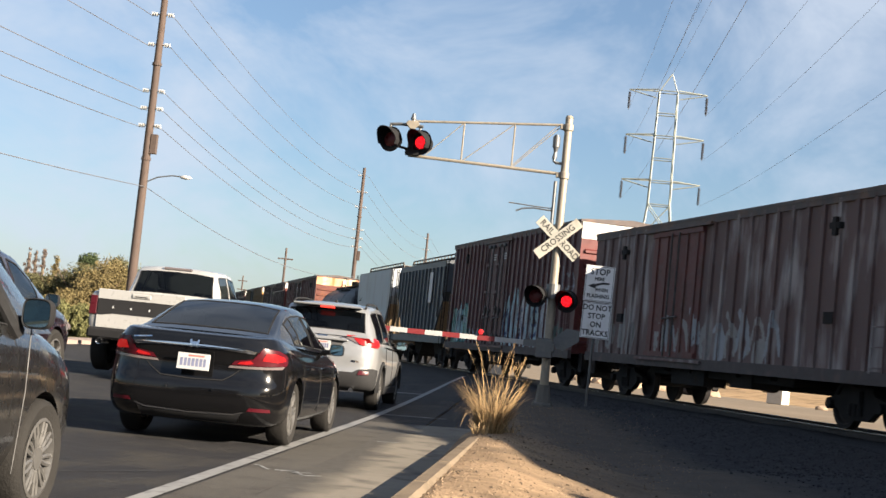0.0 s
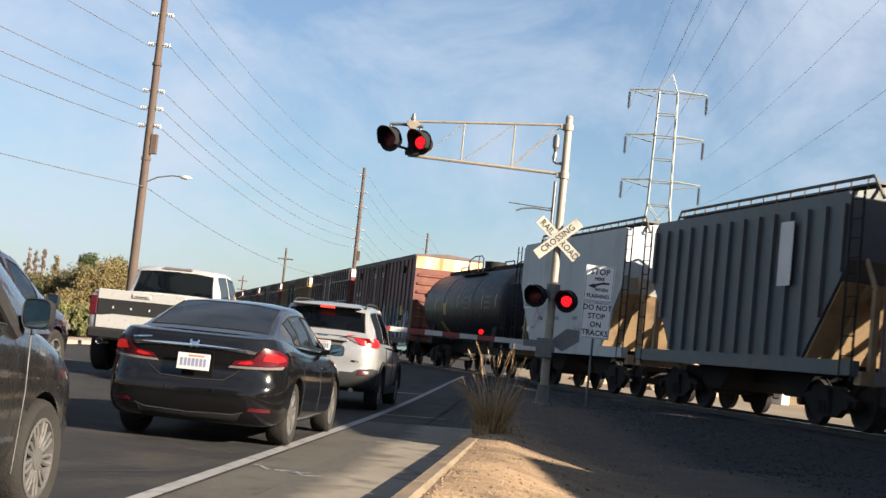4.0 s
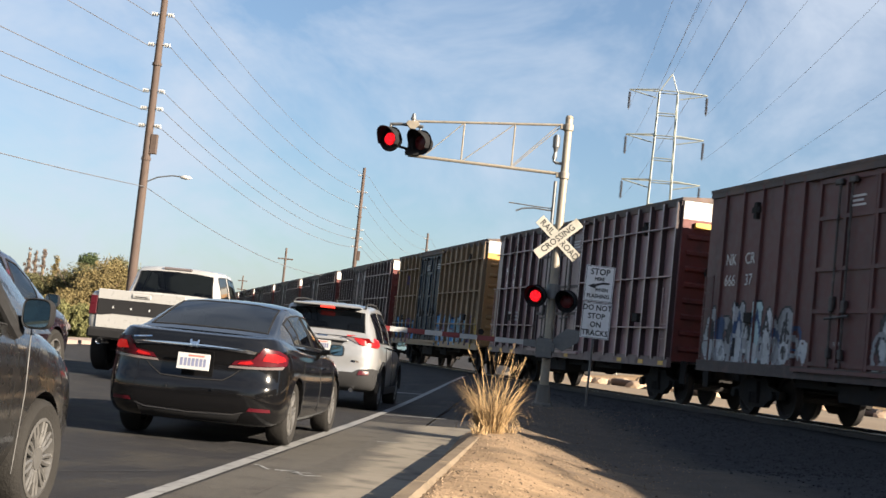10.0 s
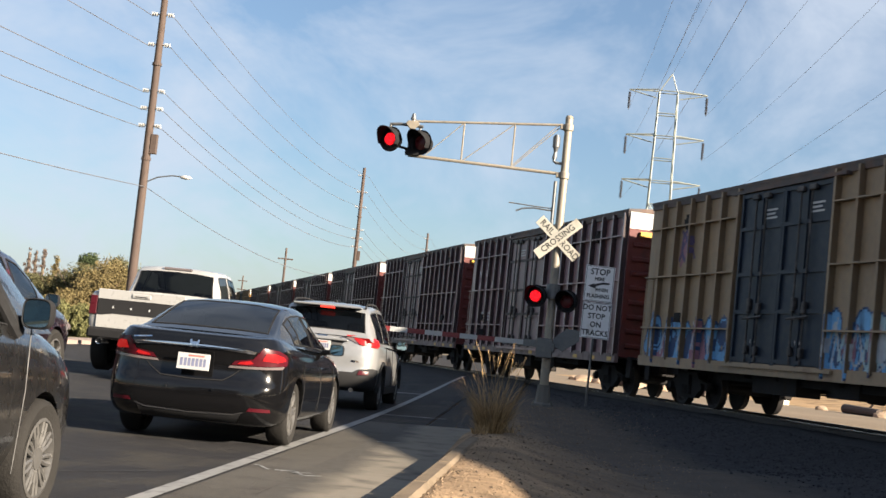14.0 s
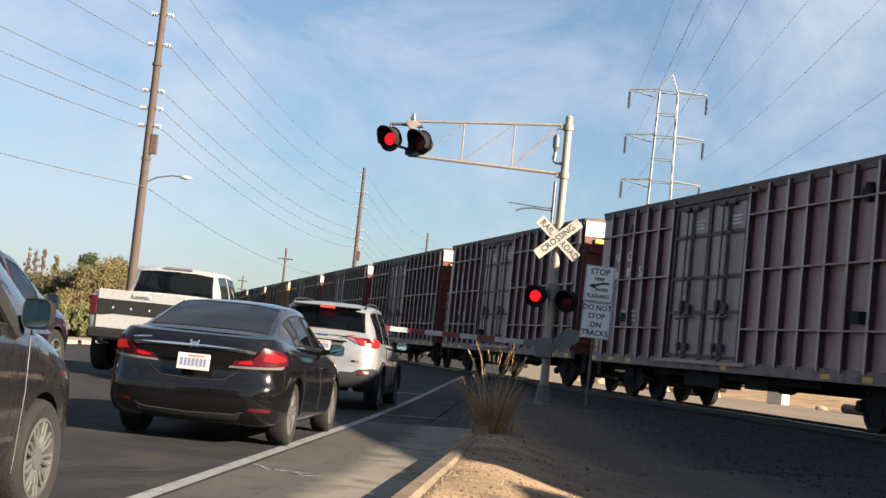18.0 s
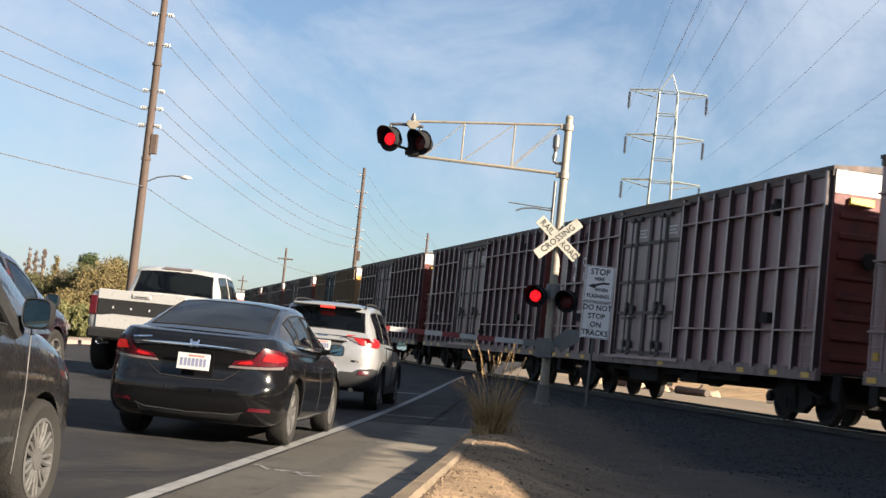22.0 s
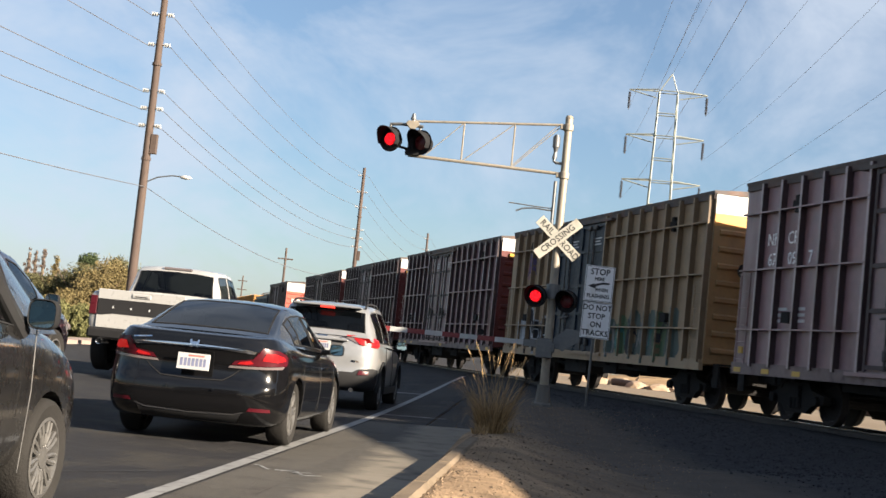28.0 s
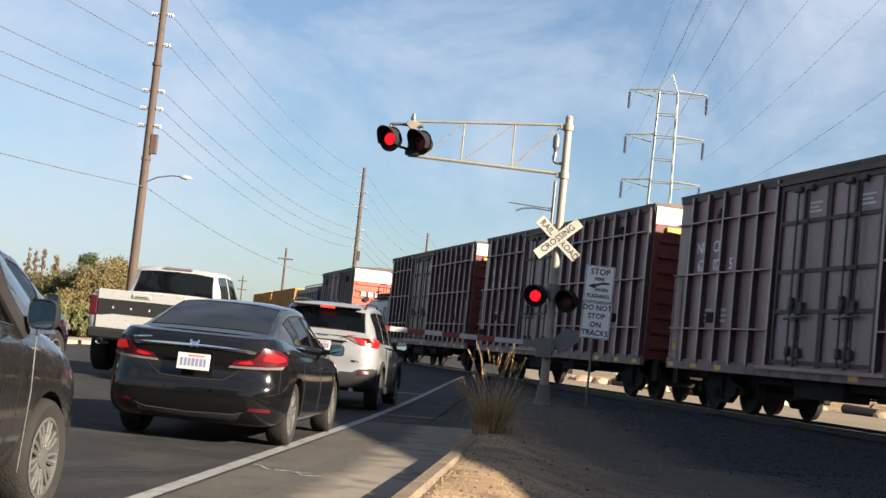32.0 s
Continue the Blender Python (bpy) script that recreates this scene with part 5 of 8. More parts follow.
m_black = material("matt_black", (0.013, 0.013, 0.014), 0.9, vary=0.3, scale=6, gloss=0.15)
m_sign = material("sign_white", (0.72, 0.72, 0.73), 0.45, vary=0.06, scale=3, dirt=(0.5, 0.48, 0.44), dirt_amount=0.15)
m_ink = material("sign_black", (0.015, 0.015, 0.016), 0.5)
m_red_glow = material("lit_red_lens", (0.08, 0.002, 0.003), 0.95, glow=(1.0, 0.008, 0.014), power=0.5)
# the lens is a cluster of small bright diodes
_n, _l = m_red_glow.node_tree.nodes, m_red_glow.node_tree.links
_co, _vo, _mr = _n.new("ShaderNodeTexCoord"), _n.new("ShaderNodeTexVoronoi"), _n.new("ShaderNodeMapRange")
_vo.inputs["Scale"].default_value = 26.0
_mr.inputs["From Min"].default_value, _mr.inputs["From Max"].default_value = 0.1, 0.75
_mr.inputs["To Min"].default_value, _mr.inputs["To Max"].default_value = 0.85, 0.12
_l.new(_co.outputs["Object"], _vo.inputs["Vector"]), _l.new(_vo.outputs["Distance"], _mr.inputs["Value"]), _l.new(_mr.outputs[0], _n["Principled BSDF"].inputs["Emission Strength"])
m_red_dark = material("unlit_red_lens", (0.07, 0.010, 0.013), 0.3, gloss=0.25)
m_gate_red = material("gate_red", (0.15, 0.016, 0.018), 0.5, vary=0.12, scale=5)
m_gate_white = material("gate_white", (0.33, 0.33, 0.33), 0.5, vary=0.12, scale=5)
MX, MY = 0.18, 28.2
MZ = rise(MX, MY)
signal = thing("crossing_signal", pose(MX, MY, MZ), "grey metal crossing signal mast with cantilever arm", "crossing signal")
GLOWS = []      # (part, phase)
bm = bmesh.new()
rod(bm, (0, 0, 0.35), (0, 0, 5.95), 0.09, 0.078, 16)
rod(bm, (0, 0, 5.95), (0, 0, 6.0), 0.09, 0.06, 16)
part("mast", bm, m_alu, signal, smooth=True)
bm = bmesh.new()
lathe(bm, [(0.22, 0.0), (0.22, 0.05), (0.165, 0.08), (0.13, 0.36), (0.135, 0.44), (0.0, 0.44)], 8, "Z")
box(bm, -0.2, 0.2, -0.2, 0.2, -0.1, 0.03)
for k in range(4):
    a = k * math.pi / 2 + 0.785
    rod(bm, (0.25 * math.cos(a), 0.25 * math.sin(a), -0.05), (0.25 * math.cos(a), 0.25 * math.sin(a), 0.1), 0.02, n=6)
part("base", bm, material("cast_base", (0.10, 0.096, 0.088), 0.7, vary=0.25, scale=6, dirt=(0.09, 0.08, 0.07), dirt_amount=0.3), signal)
for z in (4.75, 5.75):
    bm = bmesh.new()
    rod(bm, (0, 0, z - 0.07), (0, 0, z + 0.07), 0.105, n=16)
    box(bm, -0.17, -0.08, -0.05, 0.05, z - 0.05, z + 0.05)
    part("clamp", bm, m_alu, signal, bevel=0.01)
# truss arm over the road
TIP = -3.22


def arm_top(x):
    return 5.80 + 0.20 * x / 3.2


def arm_low(x):
    return 4.78 - 0.1 * x / 3.2


for nm, f in (("top_chord", arm_top), ("bottom_chord", arm_low)):
    bm = bmesh.new()
    rod(bm, (-0.1, 0, f(0)), (TIP, 0, f(TIP)), 0.026 if nm == "top_chord" else 0.034, n=8)
    part(nm, bm, m_alu, signal, smooth=True)
for a, b in ((-1.1, -1.1), (-2.15, -2.15)):
    bm = bmesh.new()
    rod(bm, (a, 0, arm_low(a)), (b, 0, arm_top(b)), 0.018, n=6)
    part("strut", bm, m_alu, signal)
for a, b in ((-1.1, -0.12), (-1.14, -0.2), (-2.15, -1.1), (-2.95, -2.15)):
    bm = bmesh.new()
    rod(bm, (a, 0, arm_low(a)), (b, 0, arm_top(b)), 0.010, n=6)
    part("brace", bm, m_alu, signal)
bm = bmesh.new()
rod(bm, (TIP, 0, arm_low(TIP) - 0.03), (TIP, 0, arm_top(TIP) + 0.04), 0.045, n=10)
rod(bm, (TIP, 0, arm_top(TIP) + 0.04), (TIP, 0, arm_top(TIP) + 0.16), 0.065, 0.03, 10)
part("arm_post", bm, m_galv, signal)


def signal_lamp(at, phase, parent, dia=0.42):
    """A round hooded lamp facing the road users (local -Y), with a lens and the lit disc in it."""
    r = dia / 2
    bm = bmesh.new()
    lathe(bm, [(0.0, 0.24), (r * 0.6, 0.22), (r * 0.92, 0.05), (r * 0.92, 0.0), (r * 1.06, 0.0), (r * 1.06, -0.012), (r * 0.86, -0.012), (r * 0.8, 0.01), (0.0, 0.01)], 28, "Y")
    lamp = part("lamp", bm, m_black, parent, "round black signal lamp", smooth=True, at=at)
    bm = bmesh.new()
    n = 18
    inner, outer = [], []
    for i in range(n + 1):
        a = math.pi * (-0.18 + 1.36 * i / n)
        c, s = math.cos(a), math.sin(a)
        deep = -0.36 * (0.45 + 0.55 * max(0.0, s))
        inner.append(((r * 0.88 * c, 0.0, r * 0.88 * s), (r * 0.86 * c, deep, r * 0.86 * s)))
        outer.append(((r * 0.93 * c, 0.0, r * 0.93 * s), (r * 0.91 * c, deep, r * 0.91 * s)))
    for i in range(n):
        for q in ((outer[i][0], outer[i + 1][0], outer[i + 1][1], outer[i][1]), (inner[i][0], inner[i][1], inner[i + 1][1], inner[i + 1][0]), (inner[i][1], outer[i][1], outer[i + 1][1], inner[i + 1][1])):
            bm.faces.new([bm.verts.new(p) for p in q])
    part("hood", bm, m_black, lamp)
    bm = bmesh.new()
    lathe(bm, [(0.0, -0.035), (r * 0.4, -0.03), (r * 0.62, -0.005), (r * 0.62, 0.004), (0.0, 0.004)], 24, "Y")
    part("lens", bm, m_red_dark, lamp, "dark red lens", smooth=True)
    bm = bmesh.new()
    lathe(bm, [(0.0, -0.012), (r * 0.4, -0.01), (r * 0.52, 0.0), (r * 0.52, 0.008), (0.0, 0.008)], 24, "Y")
    glow = part("light_disc", bm, m_red_glow, lamp, "glowing red light", smooth=True)
    GLOWS.append((glow, phase))
    return lamp


# cantilever pair, mast pair
signal_lamp(pose(-3.64, -0.10, 5.17, 0, 0, -26), 0, signal, 0.50)
signal_lamp(pose(-3.00, -0.10, 5.15, 0, 0, -30), 1, signal, 0.50)
bm = bmesh.new()
path_rod(bm, [(-3.7, 0.02, 5.5), (-3.45, 0.0, 5.52), (-3.0, 0.0, 5.5)], 0.035)
rod(bm, (-3.68, 0.02, 5.24), (-3.68, 0.02, 5.5), 0.03)
rod(bm, (-3.06, 0.02, 5.22), (-3.06, 0.02, 5.5), 0.03)
part("lamp_bracket", bm, m_galv, signal)
bm = bmesh.new()
prism(bm, [(TIP - 0.15, 5.54), (TIP - 0.1, 5.6), (TIP + 0.1, 5.6), (TIP + 0.15, 5.54), (TIP + 0.05, 5.42), (TIP - 0.05, 5.42)], -0.09, -0.05, "Y")
part("bracket_plate", bm, m_alu, signal, bevel=0.012)
bm = bmesh.new()
rod(bm, (-3.5, -0.02, 5.05), (-3.05, -0.02, 4.96), 0.03, n=8)
box(bm, TIP - 0.06, TIP + 0.06, -0.08, 0.06, 4.92, 5.42)
box(bm, TIP - 0.1, TIP + 0.2, -0.1, 0.06, 4.88, 4.98)
part("lamp_bracket", bm, m_black, signal, bevel=0.01)
signal_lamp(pose(-0.34, -0.16, 2.22, 0, 0, -14), 0, signal, 0.44)
signal_lamp(pose(0.30, -0.16, 2.17, 0, 0, -16), 1, signal, 0.44)
bm = bmesh.new()
rod(bm, (-0.36, 0.0, 2.36), (0.34, 0.0, 2.34), 0.04, n=8)
rod(bm, (0, 0, 2.2), (0, 0, 2.5), 0.14, n=14)
part("crossarm", bm, m_galv, signal)
# crossbuck
# crossbuck in the sun: a darkened copy of the signs' white
m_buck = material("dimmed_sign_white", (0.34, 0.325, 0.28), 0.6, vary=0.08, scale=3, dirt=(0.24, 0.22, 0.18), dirt_amount=0.2)
buck = part("crossbuck_bracket", (lambda b: (rod(b, (0, -0.1, 3.28), (0, -0.1, 3.6), 0.02), b)[1])(bmesh.new()), m_galv, signal)
for ang, words in ((-42, (("RAIL", -0.32), ("ROAD", 0.33))), (42, (("CROSSING", 0.0),))):
    bm = bmesh.new()
    box(bm, -0.555, 0.555, -0.008, 0.008, -0.108, 0.108)
    dy = -0.135 if ang > 0 else -0.155
    if ang < 0:
        dy = -0.13
    else:
        dy = -0.15
    blade = part("blade", bm, m_buck, signal, "white crossbuck blade with black letters", at=pose(0, dy, 3.43) @ Matrix.Rotation(radians(-ang), 4, "Y"), bevel=0.003)
    for text, x in words:
        t = lettering(text, 0.185, m_ink, blade, pose(x, -0.0105, 0, 90, 0, 0) @ Matrix.Diagonal((0.93, 1, 1, 1)), depth=0.001, bold=0.002)
# bell, conduit and the small side bracket
bm = bmesh.new()
rod(bm, (-0.22, 0, 5.32), (-0.22, 0, 5.54), 0.075, n=12)
rod(bm, (-0.22, 0, 5.54), (-0.22, 0, 5.58), 0.05, n=10)
rod(bm, (-0.22, 0, 5.22), (-0.22, 0, 5.33), 0.035, 0.06, 10)
rod(bm, (-0.235, 0, 5.08), (-0.22, 0, 5.24), 0.05, 0.035, 10)
path_rod(bm, [(-0.24, 0, 5.12), (-0.24, 0, 5.04), (-0.19, 0, 5.0), (-0.05, 0, 4.99)], 0.032)
part("bell", bm, m_galv, signal, smooth=True)
bm = bmesh.new()
rod(bm, (-0.16, 0, 3.7), (-0.16, 0, 4.62), 0.035, n=8)
part("conduit", bm, m_galv, signal)
bm = bmesh.new()
path_rod(bm, [(-0.15, 0, 4.0), (-0.55, 0, 4.03), (-0.78, 0, 4.0), (-0.92, 0, 3.94)], 0.018)
path_rod(bm, [(-0.15, 0.02, 4.05), (-0.6, 0.02, 4.07), (-1.08, 0.02, 4.1)], 0.013)
part("side_bracket", bm, m_galv, signal)
# gate mechanism and arm
bm = bmesh.new()
box(bm, -0.24, 0.1, -0.32, -0.09, 0.98, 1.38)
box(bm, 0.06, 0.14, -0.36, 0.3, 1.1, 1.3)
part("gate_box", bm, m_galv, signal, bevel=0.02)
bm = bmesh.new()
prism(bm, [(0.1, 1.25), (0.3, 1.15), (0.62, 1.38), (0.62, 1.6), (0.35, 1.62), (0.1, 1.4)], -0.1, -0.04, "Y")
part("counterweight", bm, m_galv, signal)
gate = thing("gate_arm", pose(MX - 0.2, MY - 0.24, MZ + 1.26), "lowered red and white striped gate arm", "gate arm")
x, k = -0.12, 0
while x > -8.2:
    bm = bmesh.new()
    ln = 0.76 if k == 0 else 0.358
    box(bm, x - ln, x - 0.002, -0.02, 0.02, -0.05, 0.05)
    part("stripe", bm, m_gate_white if k % 2 == 0 else m_gate_red, gate)
    x, k = x - ln, k + 1
bm = bmesh.new()
box(bm, -0.3, 0.02, -0.03, 0.03, -0.07, 0.07)
part("arm_clamp", bm, m_galv, gate)
for dx, ph in ((-1.17, 1), (-3.6, 0)):
    bm = bmesh.new()
    lathe(bm, [(0.0, 0.05), (0.06, 0.04), (0.06, -0.03), (0.0, -0.03)], 14, "Y")
    gl = part("gate_lamp", bm, m_black, gate, at=pose(dx, -0.03, 0.12), smooth=True)
    bm = bmesh.new()
    lathe(bm, [(0.0, -0.03), (0.05, -0.015), (0.05, 0.0), (0.0, 0.0)], 14, "Y")
    gd = part("light_disc", bm, m_red_glow, gl, "glowing red light", smooth=True)
    GLOWS.append((gd, ph))

# track sign on its own post
SX, SY = 1.16, 29.6
sign = thing("track_sign", pose(SX, SY, rise(SX, SY)), "white sign reading stop here and do not stop on tracks", "road sign")
bm = bmesh.new()
rod(bm, (-0.05, 0.03, 0), (0.0, 0.03, 2.95), 0.025, n=8)
part("post", bm, m_galv, sign)
for zc, hh, lines in ((2.63, 0.385, (("STOP", 0.25, 0.19), ("HERE", 0.10, 0.10), ("WHEN", -0.13, 0.10), ("FLASHING", -0.27, 0.115))), (1.84, 0.385, (("DO NOT", 0.27, 0.165), ("STOP", 0.09, 0.165), ("ON", -0.09, 0.165), ("TRACKS", -0.27, 0.165)))):
    bm = bmesh.new()
    box(bm, -0.31, 0.31, -0.006, 0.0, -hh, hh)
    pl = part("plate", bm, m_sign, sign, at=pose(0, 0, zc, 0, 1.2, 0), bevel=0.002)
    bm = bmesh.new()
    for x0, x1, z0, z1 in ((-0.295, 0.295, hh - 0.022, hh - 0.012), (-0.295, 0.295, -hh + 0.012, -hh + 0.022), (-0.295, -0.285, -hh + 0.012, hh - 0.012), (0.285, 0.295, -hh + 0.012, hh - 0.012)):
        box(bm, x0, x1, -0.0085, -0.005, z0, z1)
    part("border", bm, m_ink, pl)
    for text, z, size in lines:
        dx = 0.06 if text == "WHEN" else 0.0
        lettering(text, size, m_ink, pl, pose(dx, -0.0075, z, 90, 0, 0) @ Matrix.Diagonal((0.92, 1, 1, 1)), depth=0.001, bold=0.004)
    if zc > 2:
        bm = bmesh.new()
        prism(bm, [(-0.24, -0.06), (-0.10, 0.0), (-0.10, -0.02), (0.05, 0.035), (0.22, 0.04), (0.22, -0.0), (0.06, -0.01), (-0.06, -0.06), (-0.08, -0.11)], -0.0088, -0.005, "Y")
        part("arrow", bm, m_ink, pl)

# ---- dry grass clump at the kerb's end
m_straw = material("dry_straw", (0.30, 0.20, 0.095), 0.8, vary=0.3, scale=6, island=0.5)


def grass_clump(at, blades, spread_r, tall, stems=0):
    """Dry bunch grass: kinked drooping blades and a few tall stalks with feathery heads."""
    vs, fs = [], []

    def ribbon(pts, width, aim):
        side = Vector((-math.sin(aim), math.cos(aim), 0)) * width
        k0 = len(vs)
        for k, p in enumerate(pts):
            w = side * (1 - 0.75 * k / (len(pts) - 1))
            vs.extend((p - w, p + w))
            if k:
                fs.append((k0 + 2 * k - 2, k0 + 2 * k - 1, k0 + 2 * k + 1, k0 + 2 * k))

    for i in range(blades):
        a, r = random.uniform(0, 6.283), spread_r * math.sqrt(random.random())
        p = Vector((r * math.cos(a), r * math.sin(a), 0))
        ln = tall * random.uniform(0.22, 0.72)
        tilt, head = random.uniform(0.03, 0.42), a + random.gauss(0, 0.7)
        bend = random.uniform(0.05, 0.34) * random.choice((1, 1, 1, 2.4))
        pts = [p.copy()]
        for k in range(6):
            d = Vector((math.cos(head) * math.sin(tilt), math.sin(head) * math.sin(tilt), math.cos(tilt)))
            p = p + d * ln / 6
            p.z = max(0.01, p.z)
            pts.append(p.copy())
            tilt += bend * random.uniform(0.3, 1.3) * (0.4 + 0.22 * k)
            head += random.gauss(0, 0.12)
        ribbon(pts, random.uniform(0.0028, 0.0062), random.uniform(0, 6.283))
    for i in range(stems):
        a = random.uniform(0, 6.283)
        p = Vector((0.1 * math.cos(a), 0.1 * math.sin(a), 0))
        ln = tall * random.uniform(0.72, 1.05)
        tilt, head = random.uniform(0.02, 0.30), (0.1 if i % 3 else 2.9) + random.gauss(0, 0.5)
        pts = [p.copy()]
        for k in range(7):
            d = Vector((math.cos(head) * math.sin(tilt), math.sin(head) * math.sin(tilt), math.cos(tilt)))
            p = p + d * ln / 7
            pts.append(p.copy())
            tilt += random.uniform(-0.03, 0.09)
        ribbon(pts, 0.0045, random.uniform(0, 6.283))
        top, nxt = pts[-1], pts[-2]
        for k in range(16):
            q = nxt.lerp(top, random.random() * 1.15)
            e = q + Vector((random.gauss(0, 0.012), random.gauss(0, 0.012), random.uniform(0.02, 0.06)))
            ribbon([q, q.lerp(e, 0.5), e], 0.004, random.uniform(0, 6.283))
    me = bpy.data.meshes.new("dry_grass_clump")
    me.from_pydata(vs, [], fs)
    me.materials.append(m_straw)
    ob = new("dry_grass_clump", me)
    ob.matrix_basis = at
    return ob


tagged(grass_clump(pose(-0.50, 17.3, 0.09), 760, 0.15, 1.16, 18), "tall dry straw-coloured grass clump at the kerb end", "grass clump")
for x, y in ((-0.28, 17.9), (-0.62, 16.7)):
    tagged(grass_clump(pose(x, y, rise(x, y)), 70, 0.10, 0.25), "low tuft of dry grass in the dirt", "grass tuft", "dry tufts")

# ---- wooden poles and wires along the road
m_pole = material("pole_wood", (0.062, 0.043, 0.035), 0.9, vary=0.25, scale=3, dirt=(0.075, 0.052, 0.04), dirt_amount=0.35, streak=0.15, bump=0.4, bump_scale=30)
m_wire = material("wire", (0.10, 0.10, 0.11), 0.7)
m_insul = material("insulator", (0.40, 0.39, 0.37), 0.35, vary=0.1)
PX = -14.62
POLES = (48.0 - 52.3 * 2, 48.0 - 52.3, 48.0, 100.3, 152.6, 205.0, 258.0, 310.0)
LEVELS = (12.07, 10.96, 9.27, 8.63, 8.0)      # conductor heights on the pole
for i, py in enumerate(POLES):
    pole = thing("utility_pole", pose(PX + (py - 48) * 0.0107, py, 0.05), "brown wooden utility pole with side insulators", "utility pole", "utility poles")
    bm = bmesh.new()
    rod(bm, (0, 0, 0), (0, 0, 13.9), 0.175, 0.115, 14)
    part("pole", bm, m_pole, pole, smooth=True)
    for z in LEVELS + (13.3,):
        for sx in (-1, 1):
            bm = bmesh.new()
            rod(bm, (sx * 0.10, 0, z), (sx * 0.40, 0, z + 0.03), 0.03, 0.022, 8)
            for k in range(3):
                rod(bm, (sx * (0.2 + 0.08 * k), 0, z), (sx * (0.23 + 0.08 * k), 0, z), 0.08, n=10)
            if z < 12.5 or sx < 0:
                part("insulator", bm, m_insul, pole, smooth=True)
            else:
                bm.free()
    for z in (10.2, 6.75):
        bm = bmesh.new()
        rod(bm, (0, 0, z), (0, 0, z + 0.1), 0.175, n=14)
        part("band", bm, m_pole, pole)
    bm = bmesh.new()
    box(bm, 0.13, 0.33, -0.12, 0.12, 7.0, 7.7)
    part("box", bm, m_pole, pole)
    if i == 2:
        bm = bmesh.new()
        path_rod(bm, [(0.15, 0, 6.0), (0.5, 0, 6.18), (1.0, 0, 6.28), (1.4, 0, 6.28)], 0.025)
        part("lamp_arm", bm, m_galv, pole)
        bm = bmesh.new()
        lathe(bm, [(0.0, 1.3), (0.05, 1.35), (0.075, 1.5), (0.06, 1.68), (0.0, 1.75)], 12, "X", (0, 0, 6.26))
        part("lamp_head", bm, m_insul, pole, smooth=True)


def wire(name, a, b, sag, r, label, segs=14):
    cu = bmesh.new()
    a, b = Vector(a), Vector(b)
    pts = [a.lerp(b, k / segs) - Vector((0, 0, sag * 4 * (k / segs) * (1 - k / segs))) for k in range(segs + 1)]
    path_rod(cu, pts, r, 4)
    return single(name, cu, m_wire, label, "power line", group="overhead wires")


for a, b in zip(POLES, POLES[1:]):
    if b > 210:
        continue
    for z, sxx in ((12.07, -0.4), (10.96, -0.4), (13.3, 0.4), (12.07, 0.4), (10.96, 0.4), (9.27, 0.4), (8.63, 0.4), (8.0, 0.4), (9.27, -0.4), (8.63, -0.4), (8.0, -0.4), (5.85, 0.1)):
        if sxx < 0 and b > 60:
            continue
        if sxx > 0 and b < 60 and z > 6:
            continue
        wire("power_line", (PX + sxx + (a - 48) * 0.0107, a, z - (1.5 if a < 0 else 0.0)), (PX + sxx + (b - 48) * 0.0107, b, z), 0.5 if b < 60 else 1.0, 0.0135, "thin dark overhead wire between wooden poles")

# far poles with crossarms
for cx, cd, hh in ((508, 199, 13.6), (437, 316, 13.6)):
    vx = (cx - 784) / 2431.7
    p = Vector((vx * math.cos(YAW) + math.sin(YAW), -vx * math.sin(YAW) + math.cos(YAW), 0)) * cd
    pole = thing("distant_pole", pose(p.x, p.y, 0), "distant wooden pole with crossarm", "utility pole", "distant poles")
    bm = bmesh.new()
    rod(bm, (0, 0, 0), (0, 0, hh), 0.22, 0.15, 8)
    part("pole", bm, m_pole, pole)
    for z in ((hh - 1.6,) if cd < 250 else (hh - 1.2, hh - 3.2)):
        bm = bmesh.new()
        box(bm, -1.1, 1.1, -0.1, 0.1, z - 0.1, z + 0.1)
        part("crossarm", bm, m_pole, pole)

# ---- steel transmission towers and conductors
m_tower = material("tower_steel", (0.20, 0.215, 0.19), 0.55, metal=0.3, vary=0.1, scale=0.5)
m_disc = material("insulator_brown", (0.035, 0.028, 0.026), 0.6)
ARMS = (33.1, 27.9, 22.7)


